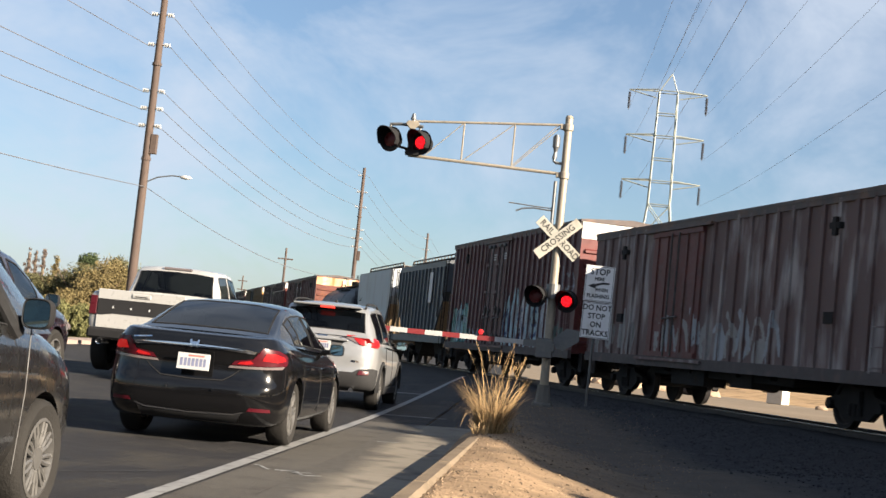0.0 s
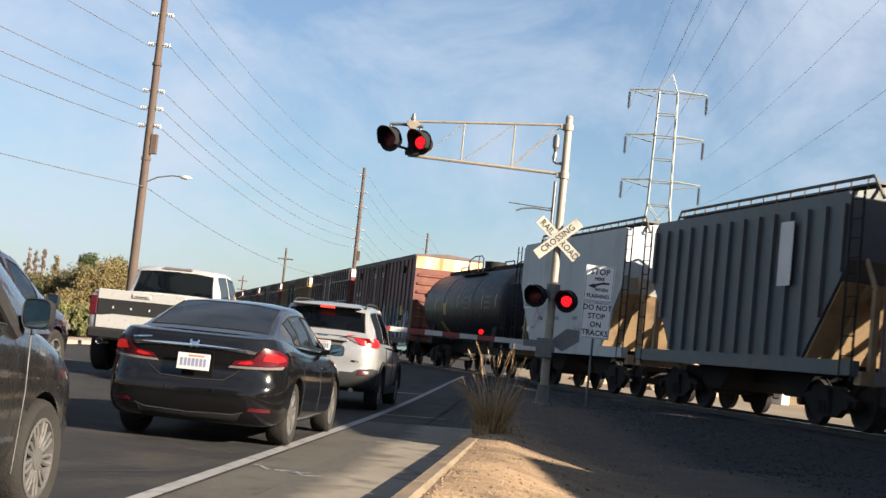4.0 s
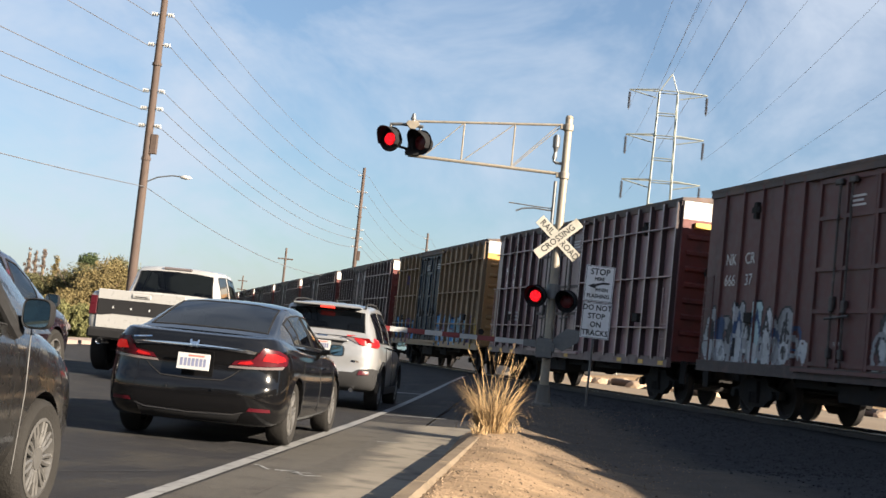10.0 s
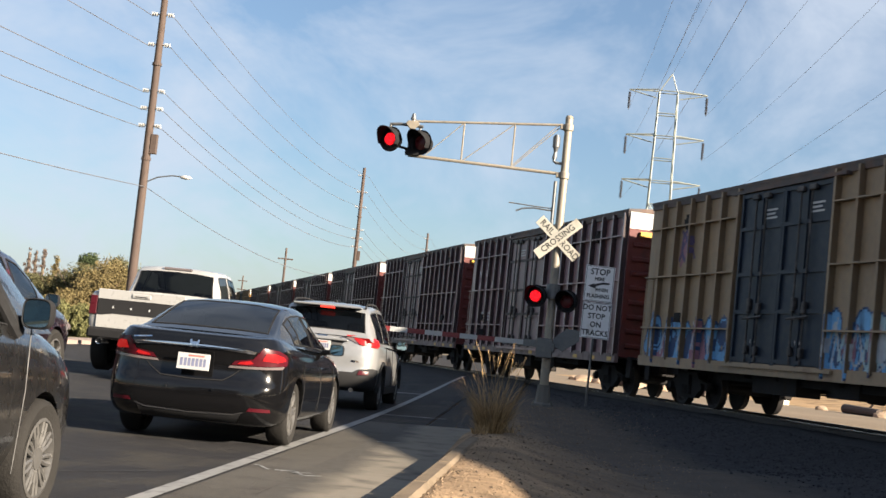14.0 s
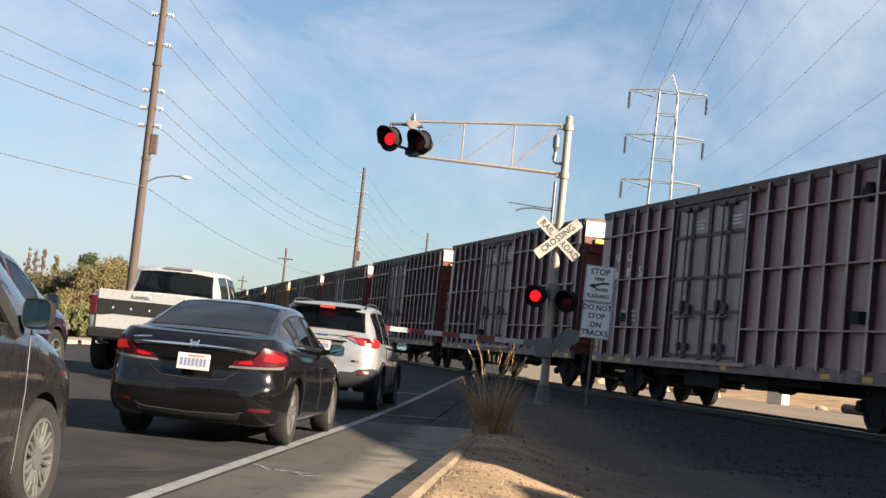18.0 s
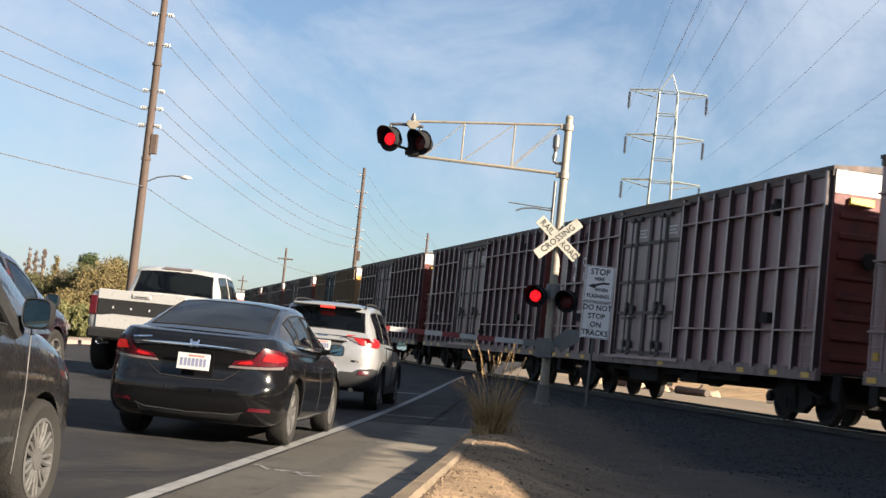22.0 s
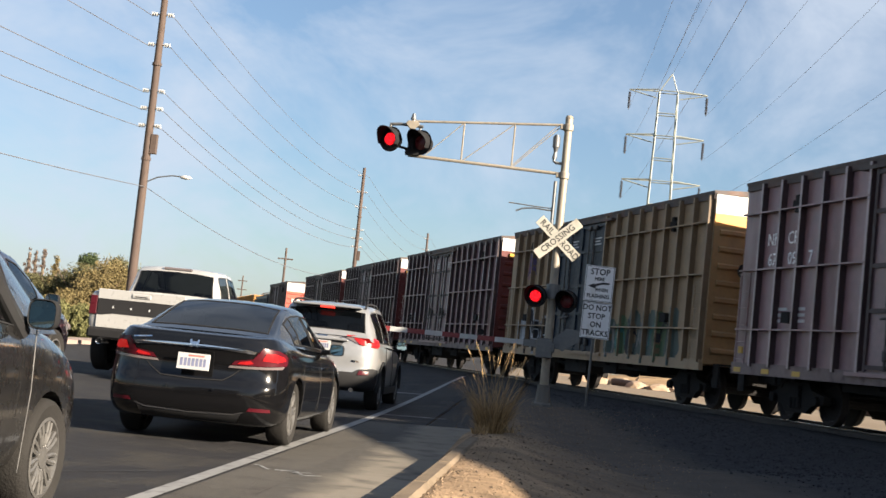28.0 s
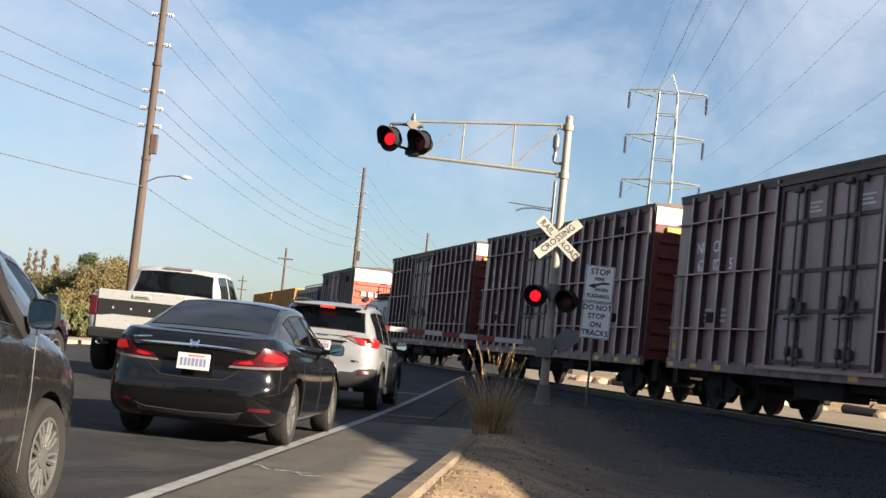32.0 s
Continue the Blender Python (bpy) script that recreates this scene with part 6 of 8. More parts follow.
def tower(at, group="transmission towers"):
    t = thing("transmission_tower", at, "pale steel lattice transmission tower with three arms", "power tower", group)

    def half(z):
        return 1.25 if z > 20 else 1.25 + (20 - z) * 0.10

    for sx in (-1, 1):
        for sy in (-1, 1):
            bm = bmesh.new()
            path_rod(bm, [(sx * half(0), sy * half(0), 0), (sx * half(20), sy * half(20) * 0.6, 20), (sx * 1.05, sy * 0.7, 33.1)], 0.085, 6)
            part("leg", bm, m_tower, t)
    bm = bmesh.new()
    zs = [2, 7, 12, 16.5, 20, 22.7, 25.3, 27.9, 30.5, 33.1]
    for a, b in zip(zs, zs[1:]):
        ha, hb = half(a), half(b)
        if a > 19:
            ha, hb = 1.25 - 0.2 * (a - 20) / 13, 1.25 - 0.2 * (b - 20) / 13
        for sy in (-1, 1):
            ya, yb = sy * ha * 0.75, sy * hb * 0.75
            rod(bm, (-hb, yb, b), (hb, yb, b), 0.06, n=4)
            if a < 20:
                rod(bm, (-ha, ya, a), (hb, yb, b), 0.05, n=4)
                rod(bm, (ha, ya, a), (-hb, yb, b), 0.05, n=4)
        for sx in (-1, 1):
            rod(bm, (sx * ha, -ha * 0.7, a), (sx * hb, hb * 0.7, b), 0.05, n=4)
    part("bracing", bm, m_tower, t)
    bm = bmesh.new()
    for sx in (-1, 1):
        rod(bm, (sx * 1.05, 0, 33.1), (0.25, 0, 35.25), 0.07, n=5)
    part("peak", bm, m_tower, t)
    for z in ARMS:
        for sx in (-1, 1):
            bm = bmesh.new()
            for sy in (-0.6, 0.6):
                rod(bm, (sx * 1.1, sy, z + 0.15), (sx * 4.45, 0, z), 0.08, 0.06, 5)
            rod(bm, (sx * 1.3, 0, z - 0.75), (sx * 4.4, 0, z - 0.05), 0.07, n=5)
            part("arm", bm, m_tower, t)
            bm = bmesh.new()
            for k in range(10):
                rod(bm, (sx * 4.4, 0, z - 0.35 - k * 0.19), (sx * 4.4, 0, z - 0.46 - k * 0.19), 0.19, 0.10, 8)
            rod(bm, (sx * 4.4, 0, z), (sx * 4.4, 0, z - 2.35), 0.03, n=5)
            part("insulator_string", bm, m_disc, t)
    return t


TX, TY = 12.0, 157.0
tower(pose(TX, TY, 0))
tower(pose(TX - 2.5, TY - 270, 0))
tower(pose(58, 395, 0, 0, 0, 4))
for z in ARMS:
    for sx in (-1, 1):
        wire("conductor", (TX + sx * 4.4, TY, z - 2.4), (TX - 2.5 + sx * 4.4, TY - 270, z - 2.4), 5.0, 0.012, "high voltage conductor between steel towers", 40)
for sx in (-0.6, 0.25):
    wire("ground_wire", (TX + sx, TY, 35.2), (TX - 2.5 + sx, TY - 270, 35.2), 4.0, 0.013, "thin wire at the tower's peak", 40)

# ---- trees and shrubs
m_bark = material("bark", (0.13, 0.09, 0.06), 0.95, vary=0.3, scale=8, bump=0.6, bump_scale=30)
LEAF = {}
for nm, c in (("olive", (0.090, 0.086, 0.042)), ("yellow", (0.136, 0.108, 0.050)), ("green", (0.045, 0.060, 0.028)), ("brown", (0.115, 0.092, 0.08)), ("lime", (0.115, 0.113, 0.048))):
    LEAF[nm] = material("leaf_" + nm, c, 0.7, vary=0.3, scale=2, island=0.3, gloss=0.1)


def tree(at, high, wide, colour, label, leaves=1500, kind="round", name="tree", leaf=1.0):
    t = thing(name, at, label, "tree", "trees by the road")
    bm = bmesh.new()
    trunk_h = high * 0.35 if kind == "round" else high * (0.95 if kind == "slim" else 0.88)
    rod(bm, (0, 0, 0), (0, 0, trunk_h), 0.03 * high ** 0.9, 0.015 * high ** 0.9, 8)
    part("trunk", bm, m_bark, t)
    for i in range(11 if high > 1.2 else 4):
        a = i * 2.4 + random.uniform(-0.4, 0.4)
        z0 = trunk_h * random.uniform(0.55, 1.0)
        rr = wide * random.uniform(0.25, 0.5)
        tip = Vector((rr * math.cos(a), rr * math.sin(a), random.uniform(0.35, 0.95) * high))
        if kind == "slim":
            z0 *= 0.9
            tip = Vector((rr * math.cos(a) * 0.4, rr * math.sin(a) * 0.4, z0 + 0.12))
        bm = bmesh.new()
        rod(bm, (0, 0, z0), tip, 0.012 * high, 0.004 * high, 5)
        part("limb", bm, m_bark, t)
    clumps = []
    for i in range(90 if kind == "round" else 60 if kind == "slim" else 26):
        if kind == "slim":
            z = random.uniform(0.15, 1.0)
            c = Vector((random.gauss(0, wide * 0.36 * (1.05 - z)), random.gauss(0, wide * 0.36 * (1.05 - z)), z * high))
            s = wide * 0.05
        elif kind == "palm":
            a = i * 0.7
            c = Vector((0.3 * wide * math.cos(a), 0.3 * wide * math.sin(a), high * 0.88 + random.uniform(-0.25, 0.2)))
            s = wide * 0.16
        else:
            a, v = random.uniform(0, 6.283), random.random() ** 0.8
            rr = wide * 0.5 * math.sqrt(random.uniform(0.15, 1.0)) * (1.0 - 0.75 * v ** 2.2)
            c = Vector((rr * math.cos(a), rr * math.sin(a), high * (0.06 + 0.90 * v)))
            s = min(wide, high) * random.uniform(0.05, 0.10)
        clumps.append((c, s))
    vs, fs = [], []
    for _ in range(leaves):
        c, s = random.choice(clumps)
        p = c + Vector([max(-1.7, min(1.7, random.gauss(0, 1))) * s for _ in range(3)])
        p.z = max(0.1, p.z)
        sz = random.uniform(0.03, 0.075) * leaf
        q = Euler((random.uniform(0, 3.1), random.uniform(0, 3.1), random.uniform(0, 6.2))).to_matrix()
        k = len(vs)
        vs += [p + q @ Vector(v) for v in ((-sz, 0, 0), (0, -sz * 0.5, 0), (sz, 0, 0.03), (0, sz * 0.5, 0))]
        fs.append((k, k + 1, k + 2, k + 3))
    me = bpy.data.meshes.new("crown")
    me.from_pydata(vs, [], fs)
    me.materials.append(LEAF[colour])
    cr = new("crown", me)
    cr.parent = t
    return t


def from_view(px, depth):
    vx = (px - 784) / 2431.7
    p = Vector((vx * math.cos(YAW) + math.sin(YAW), -vx * math.sin(YAW) + math.cos(YAW), 0)) * depth
    return p.x, p.y


for px, d, hh, ww, col, kd, lab in ((-30, 66, 3.2, 4.0, "yellow", "round", "golden autumn tree"), (15, 66, 2.4, 4.0, "olive", "round", "olive-green shrub"), (57, 84, 4.7, 1.0, "brown", "slim", "thin grey-brown tree"), (69, 86, 4.6, 0.9, "brown", "slim", "thin grey-brown tree"), (83, 85, 5.0, 1.1, "brown", "slim", "thin grey-brown tree"), (62, 70, 2.6, 3.4, "olive", "round", "olive autumn shrub"), (92, 72, 2.7, 3.2, "olive", "round", "olive autumn shrub"),
                                    (107, 70, 3.75, 1.5, "yellow", "slim", "narrow yellowing tree"), (123, 70, 3.1, 1.5, "brown", "slim", "narrow thin tree"), (130, 68, 2.8, 3.0, "olive", "round", "olive autumn shrub"), (162, 80, 4.72, 1.0, "green", "palm", "small dark green palm-like tree"), (160, 67, 3.35, 3.0, "olive", "round", "olive autumn tree"), (178, 64, 3.0, 3.0, "yellow", "round", "golden autumn shrub"),
                                    (200, 65, 3.65, 3.0, "yellow", "round", "golden autumn tree"), (222, 67, 3.8, 3.0, "olive", "round", "golden-green autumn tree"), (150, 60, 1.35, 3.4, "lime", "round", "low olive-green bush"), (200, 60, 1.3, 3.6, "lime", "round", "low olive-green bush"), (105, 60, 1.45, 3.4, "lime", "round", "low olive-green bush"),
                                    (130, 63, 2.0, 3.0, "yellow", "round", "golden autumn shrub"), (250, 70, 3.0, 3.2, "olive", "round", "olive autumn shrub"), (285, 80, 3.0, 4.0, "olive", "round", "olive autumn shrub")):
    x, y = from_view(px, d)
    tree(pose(x, y, 0.08, 0, 0, random.uniform(0, 360)), hh, ww, col, lab + " on the grass verge", 12000 if kd == "round" else 2600 if kd == "palm" else 1500, kd, "shrub" if hh < 3.7 and kd == "round" else "tree")

# ---- things beyond the track: blocks, barriers, rocks, bushes
m_rock = material("tan_rock", (0.26, 0.19, 0.13), 0.95, vary=0.3, scale=3, bump=0.8, bump_scale=12)


def rock(at, s):
    bm = bmesh.new()
    bmesh.ops.create_icosphere(bm, subdivisions=2, radius=s)
    for v in bm.verts:
        v.co *= 1 + 0.35 * noise.noise(v.co * (1.3 / s) + Vector((at[0], at[1], 0)))
        v.co.z *= 0.62
    single("rock", bm, m_rock, "rough tan rock on pale ground", "rock", pose(*at), group="rocks beyond the track")


# low sunlit bank with a log and boulders before it, and one pale concrete post
bm = bmesh.new()
cols = []
for i in range(90):
    s_ = 12 + 0.85 * i
    row = []
    for j, (n_, z_) in enumerate(((28.6, 0.0), (30.0, 0.12), (31.5, 0.3), (33.0, 0.48), (35.0, 0.66), (38.0, 0.75), (42.0, 0.2), (43.0, -0.05))):
        q = along(s_, n_ + 0.5 * noise.noise((s_ * 0.3, j, 0.2)), 0.285 + z_ * (0.8 + 0.35 * noise.noise((s_ * 0.22, 4.0, 0))) + (0.12 * noise.noise((s_ * 1.3, n_ * 1.3, 0)) if 0 < j < 6 else 0))
        row.append(bm.verts.new(q))
    cols.append(row)
for p, q in zip(cols, cols[1:]):
    for j in range(len(p) - 1):
        bm.faces.new((p[j], q[j], q[j + 1], p[j + 1]))
single("dirt_bank", bm, material("tan_bank", (0.33, 0.225, 0.125), 0.95, vary=0.3, scale=1.2, dirt=(0.18, 0.125, 0.07), dirt_amount=0.4, bump=0.8, bump_scale=9, gloss=0.12), "low sunlit tan dirt bank beyond the track", "dirt bank", smooth=True, kind="structure")
p = along(53.4, 27.4, 0.285)
bm = bmesh.new()
box(bm, -0.36, 0.36, -0.36, 0.36, 0, 1.2)
single("concrete_post", bm, material("white_concrete", (0.50, 0.47, 0.40), 0.85, vary=0.12, scale=3, dirt=(0.4, 0.35, 0.28), dirt_amount=0.2, bump=0.3, bump_scale=40), "square pale concrete post on the dirt", "concrete post", pose(*p, 0, 0, TURN + 38), bevel=0.03)
m_log = material("grey_log_bark", (0.075, 0.058, 0.048), 0.95, vary=0.35, scale=5, bump=0.8, bump_scale=20)
for s_, n_, ln, turn in ((55.2, 24.3, 2.4, 8), (47.0, 27.6, 3.0, -6), (62.0, 24.0, 2.6, 12)):
    bm = bmesh.new()
    rod(bm, (-ln / 2, 0, 0.17), (ln / 2, 0, 0.15), 0.19, 0.15, 12)
    rod(bm, (ln * 0.2, 0, 0.25), (ln * 0.26, 0.1, 0.5), 0.06, 0.04, 7)
    single("log", bm, m_log, "dark weathered log lying on the dirt", "log", pose(*along(s_, n_, 0.285), 0, 0, TURN + turn), group="logs beyond the track")
for i in range(22):
    p = along(random.uniform(57, 70), random.uniform(23.0, 26.5), 0.3)
    rock((p.x, p.y, p.z), random.uniform(0.22, 0.55))
for i in range(7):
    p = along(random.uniform(30, 50), random.uniform(27.0, 28.6), 0.3)
    rock((p.x, p.y, p.z), random.uniform(0.18, 0.35))
for i in range(14):
    p = along(random.uniform(20, 90), random.uniform(32, 36), 1.05)
    tree(pose(*p), random.uniform(0.5, 1.0), random.uniform(1.2, 2.2), random.choice(("green", "olive", "yellow")), "low scrub bush on the dirt bank", 500, "round", "bush")

# ---- vehicles
m_tyre = material("tyre_rubber", (0.019, 0.018, 0.017), 0.95, vary=0.25, scale=12, bump=0.3, bump_scale=60, gloss=0.15)
m_rim = material("alloy_rim", (0.115, 0.112, 0.108), 0.4, metal=0.5, vary=0.1, scale=8)
m_trim = material("black_plastic", (0.014, 0.014, 0.015), 0.7, vary=0.2, scale=8, gloss=0.2)
m_chrome = material("chrome", (0.75, 0.76, 0.78), 0.12, metal=1.0, vary=0.05)
m_tail = material("tail_lamp_red", (0.05, 0.004, 0.008), 0.3, coat=0.0, gloss=0.3, vary=0.1)
m_tail_lit = material("tail_lamp_lit", (0.16, 0.005, 0.008), 0.3, coat=0.0, gloss=0.3, glow=(1.0, 0.03, 0.02), power=0.09)
m_tail_clear = material("lamp_clear", (0.11, 0.09, 0.09), 0.12, coat=0.6, vary=0.1)
m_glass_dark = glass("smoked_glass", (0.5, 0.55, 0.55), 0.82)
m_glass_mid = glass("tinted_glass", (0.7, 0.78, 0.78), 0.45)
m_mirror = material("mirror_glass", (0.34, 0.46, 0.48), 0.03, metal=1.0, vary=0.02)
m_seat = material("dark_interior", (0.05, 0.05, 0.052), 0.85, vary=0.2, scale=6)
m_plate_w = material("plate_white", (0.36, 0.36, 0.36), 0.4, vary=0.05)
m_plate_r = material("plate_bar_red", (0.5, 0.12, 0.1), 0.5)
m_plate_b = material("plate_bar_dark", (0.12, 0.13, 0.2), 0.5)


def loft(stations, zs_sub=None):
    """Lower body: stations (y, half width, bottom, shoulder, deck) to a closed mesh."""
    bm = bmesh.new()
    rings = []
    for y, w, zb, zs, zd in stations:
        hf = [(0.0, zb), (w * 0.72, zb), (w * 0.95, zb + 0.07), (w, zb + (zs - zb) * 0.42), (w * 0.99, zs - 0.13), (w * 0.94, zs - 0.02), (w * 0.84, zs + (zd - zs) * 0.55), (w * 0.45, zd), (0.0, zd)]
        full = hf + [(-x, z) for x, z in hf[-2:0:-1]]
        rings.append([bm.verts.new((x, y, z)) for x, z in full])
    for a, b in zip(rings, rings[1:]):
        for i in range(len(a)):
            j = (i + 1) % len(a)
            bm.faces.new((a[i], a[j], b[j], b[i]))
    bm.faces.new(rings[0]), bm.faces.new(rings[-1][::-1])
    bmesh.ops.recalc_face_normals(bm, faces=bm.faces[:])
    return bm


def carved(name, bm, mat, parent, cuts, sub=1):
    """Rounds a body and cuts its wheel arches."""
    me = bpy.data.meshes.new(name)
    bm.to_mesh(me), bm.free()
    ob = bpy.data.objects.new(name, me)
    scene.collection.objects.link(ob)
    if sub:
        md = ob.modifiers.new("round", "SUBSURF")
        md.levels = md.render_levels = sub
    tools = []
    for y, r, z, w in cuts:
        for sx in (-1, 1):
            cb = bmesh.new()
            rod(cb, (sx * (w - 0.26), y, z), (sx * (w + 0.3), y, z), r, r, 28)
            cm = bpy.data.meshes.new("cut")
            cb.to_mesh(cm), cb.free()
            co = bpy.data.objects.new("cut", cm)
            scene.collection.objects.link(co)
            tools.append(co)
            md = ob.modifiers.new("arch", "BOOLEAN")
            md.operation, md.object, md.solver = "DIFFERENCE", co, "EXACT"
    bpy.context.view_layer.update()
    res = bpy.data.meshes.new_from_object(ob.evaluated_get(bpy.context.evaluated_depsgraph_get()))
    for o in tools + [ob]:
        bpy.data.objects.remove(o)
    res.materials.clear()
    res.materials.append(mat)
    res.polygons.foreach_set("use_smooth", [True] * len(res.polygons))
    res.set_sharp_from_angle(angle=radians(32))
    o = new(name, res)
    o.parent = parent
    return o


def tyre_meshes(r, width, spokes, twin=True):
    bm = bmesh.new()
    rr = r * 0.68
    lathe(bm, [(rr, -width / 2 + 0.02), (r * 0.9, -width / 2), (r * 0.97, -width / 2 + 0.02), (r, -width / 2 + 0.05), (r, width / 2 - 0.05), (r * 0.97, width / 2 - 0.02), (r * 0.9, width / 2), (rr, width / 2 - 0.02), (rr, -width / 2 + 0.02)], 36, "X", caps=False)
    tyre = mesh_of("tyre", bm, m_tyre, True)
    bm = bmesh.new()
    lathe(bm, [(rr * 1.01, width / 2 - 0.015), (rr * 0.93, width / 2 - 0.01), (rr * 0.88, width / 2 - 0.05), (rr * 0.86, -width / 2 + 0.03)], 36, "X", caps=False)
    lathe(bm, [(0.07, width / 2 - 0.055), (0.065, width / 2 - 0.02), (0.0, width / 2 - 0.015)], 16, "X")
    for k in range(spokes):
        for off in ((-0.13, 0.13) if twin else (0,)):
            a = 2 * math.pi * k / spokes + off
            way = ((0.05, -0.5, 0.045), (rr * 0.35, 0.0, 0.035), (rr * 0.62, 0.25, 0.03), (rr * 0.93, -0.15, 0.03)) if twin else ((0.05, 0.0, 0.045), (rr * 0.92, 0.0, 0.03))
            line = [Vector((width / 2 - d, q * math.cos(a + k_ * off), q * math.sin(a + k_ * off))) for q, k_, d in way]
            for p0, p1 in zip(line, line[1:]):
                rod(bm, p0, p1, 0.0155 if twin else 0.030, 0.0155 if twin else 0.024, 6)
    rim = mesh_of("rim", bm, m_rim, True)
    bm = bmesh.new()
    lathe(bm, [(rr * 0.9, -0.02), (rr * 0.9, -0.03), (0.0, -0.03)], 24, "X", caps=False)
    disc = mesh_of("brake_disc", bm, m_black)
    return tyre, rim, disc


def put_wheels(car, r, width, half_track, ys, spokes, twin=True):
    ty, ri, di = tyre_meshes(r, width, spokes, twin)
    for y in ys:
        for sx in (-1, 1):
            t = share("wheel", ty, car, pose(sx * half_track, y, r, 0, 0, 0 if sx > 0 else 180))
            share("rim", ri, t, pose(0, 0, 0, random.uniform(0, 60), 0, 0))
            share("brake_disc", di, t, pose(0, 0, 0))


def cabin(car, m_paint, stations, spans, crown=0.03):
    """Greenhouse: stations (y, belt half width, belt z, roof half width, roof z); spans name the glass on top and at the
    sides between stations ("" for painted metal)."""
    rings = []
    for y, wb, zb, wr, zr in stations:
        g = min(1.0, max(0.0, (zr - zb) / 0.3))
        p0, p3 = Vector((wb, y, zb)), Vector((wr, y, zr - 0.05 * g))
        hf = [p0, p0.lerp(p3, 0.08), p0.lerp(p3, 0.5) + Vector((0.018 * g, 0, 0)), p0.lerp(p3, 0.93), p3 + Vector((-0.012, 0, 0.022 * g)), Vector((wr - 0.06, y, zr - 0.004)), Vector((wr * 0.5, y, zr + crown * 0.8 * g)), Vector((0, y, zr + crown * g))]
        rings.append(hf + [Vector((-p.x, p.y, p.z)) for p in hf[-2::-1]])
    n = len(rings[0])
    groups = {}
    for i, (top, side) in enumerate(spans):
        for k in range(n - 1):
            band = k if k < n // 2 else n - 2 - k
            sgn = "right" if k < n // 2 else "left"
            key = "roof"
            if band in (1, 2) and side:
                key = side + "|" + sgn
            elif band in (5, 6) and top:
                key = top
            groups.setdefault(key, []).append((i, k))
    for key, cells in groups.items():
        bm = bmesh.new()
        made = {}

        def v(i, k):
            if (i, k) not in made:
                made[i, k] = bm.verts.new(rings[i][k])
            return made[i, k]

        for i, k in cells:
            bm.faces.new((v(i, k), v(i, k + 1), v(i + 1, k + 1), v(i + 1, k)))
        nm = key.split("|")[0].split(":")[0]
        mat = m_paint if nm == "roof" else m_glass_dark if key.split("|")[0].endswith(":dark") else m_glass_mid
        bmesh.ops.recalc_face_normals(bm, faces=bm.faces[:])
        ob = part(nm, bm, mat, car, smooth=True)
        if nm != "roof":
            edge = bmesh.new()
            loop = [e for e in ob.data.edges]
            count = {}
            for p in ob.data.polygons:
                for ek in p.edge_keys:
                    count[ek] = count.get(ek, 0) + 1
            near = {}
            for (a, b), c in count.items():
                if c == 1:
                    near.setdefault(a, []).append(b), near.setdefault(b, []).append(a)
            mid = sum((ob.data.vertices[a].co for a in near), Vector()) / max(1, len(near))
            start = min(near)
            ring_, last, cur = [start], None, start
            while True:
                nxt = [k for k in near[cur] if k != last]
                if not nxt or nxt[0] == start:
                    break
                last, cur = cur, nxt[0]
                ring_.append(cur)
            nm_ = {a: ob.data.vertices[a].normal for a in ring_}
            pts = []
            for a in ring_:
                p, inw = ob.data.vertices[a].co, (mid - ob.data.vertices[a].co).normalized() * 0.02
                pts.append([edge.verts.new(q) for q in (p + nm_[a] * 0.006, p + inw + nm_[a] * 0.006, p + inw - nm_[a] * 0.004, p - nm_[a] * 0.004)])
            for k in range(len(pts)):
                p, q = pts[k], pts[(k + 1) % len(pts)]
                for j in range(4):
                    edge.faces.new((p[j], p[(j + 1) % 4], q[(j + 1) % 4], q[j]))
            bmesh.ops.recalc_face_normals(edge, faces=edge.faces[:])
            part("seal", edge, m_black, ob)


from mathutils.bvhtree import BVHTree


def wrapped(name, car, body, mat, outline, origin, label="", lift=0.008, mirror=True, flat=False, cuts=2):
    """A lamp or strip that hugs a body: outline points are (angle round the origin from straight back, z), or (x, z) if flat."""
    tree_ = BVHTree.FromPolygons([v.co.copy() for v in body.data.vertices], [p.vertices[:] for p in body.data.polygons])
    for sx in ((1, -1) if mirror else (1,)):
        bm = bmesh.new()
        pts = []
        k = len(outline)
        for i in range(k):
            a, b = outline[i], outline[(i + 1) % k]
            for s in range(4):
                pts.append((a[0] + (b[0] - a[0]) * s / 4, a[1] + (b[1] - a[1]) * s / 4))
        bm.faces.new([bm.verts.new((u, 0, z)) for u, z in pts])
        bmesh.ops.triangulate(bm, faces=bm.faces[:])
        bmesh.ops.subdivide_edges(bm, edges=bm.edges[:], cuts=cuts, use_grid_fill=True)
        for v in bm.verts:
            u, z = v.co.x, v.co.z
            if flat:
                o, d = Vector((u, -1.0, z)), Vector((0, 1, 0))
            else:
                a = radians(u)
                d = -Vector((math.sin(a), -math.cos(a), 0))
                o = Vector((origin[0], origin[1], z)) - d * 2.0
            hit, nrm, _, _ = tree_.ray_cast(o, d)
            p = (hit + (nrm if nrm.dot(d) < 0 else -nrm) * lift) if hit else Vector((u if flat else origin[0], 0, z))
            v.co = Vector((sx * p.x, p.y, p.z))
        part(name, bm, mat, car, label, smooth=True)


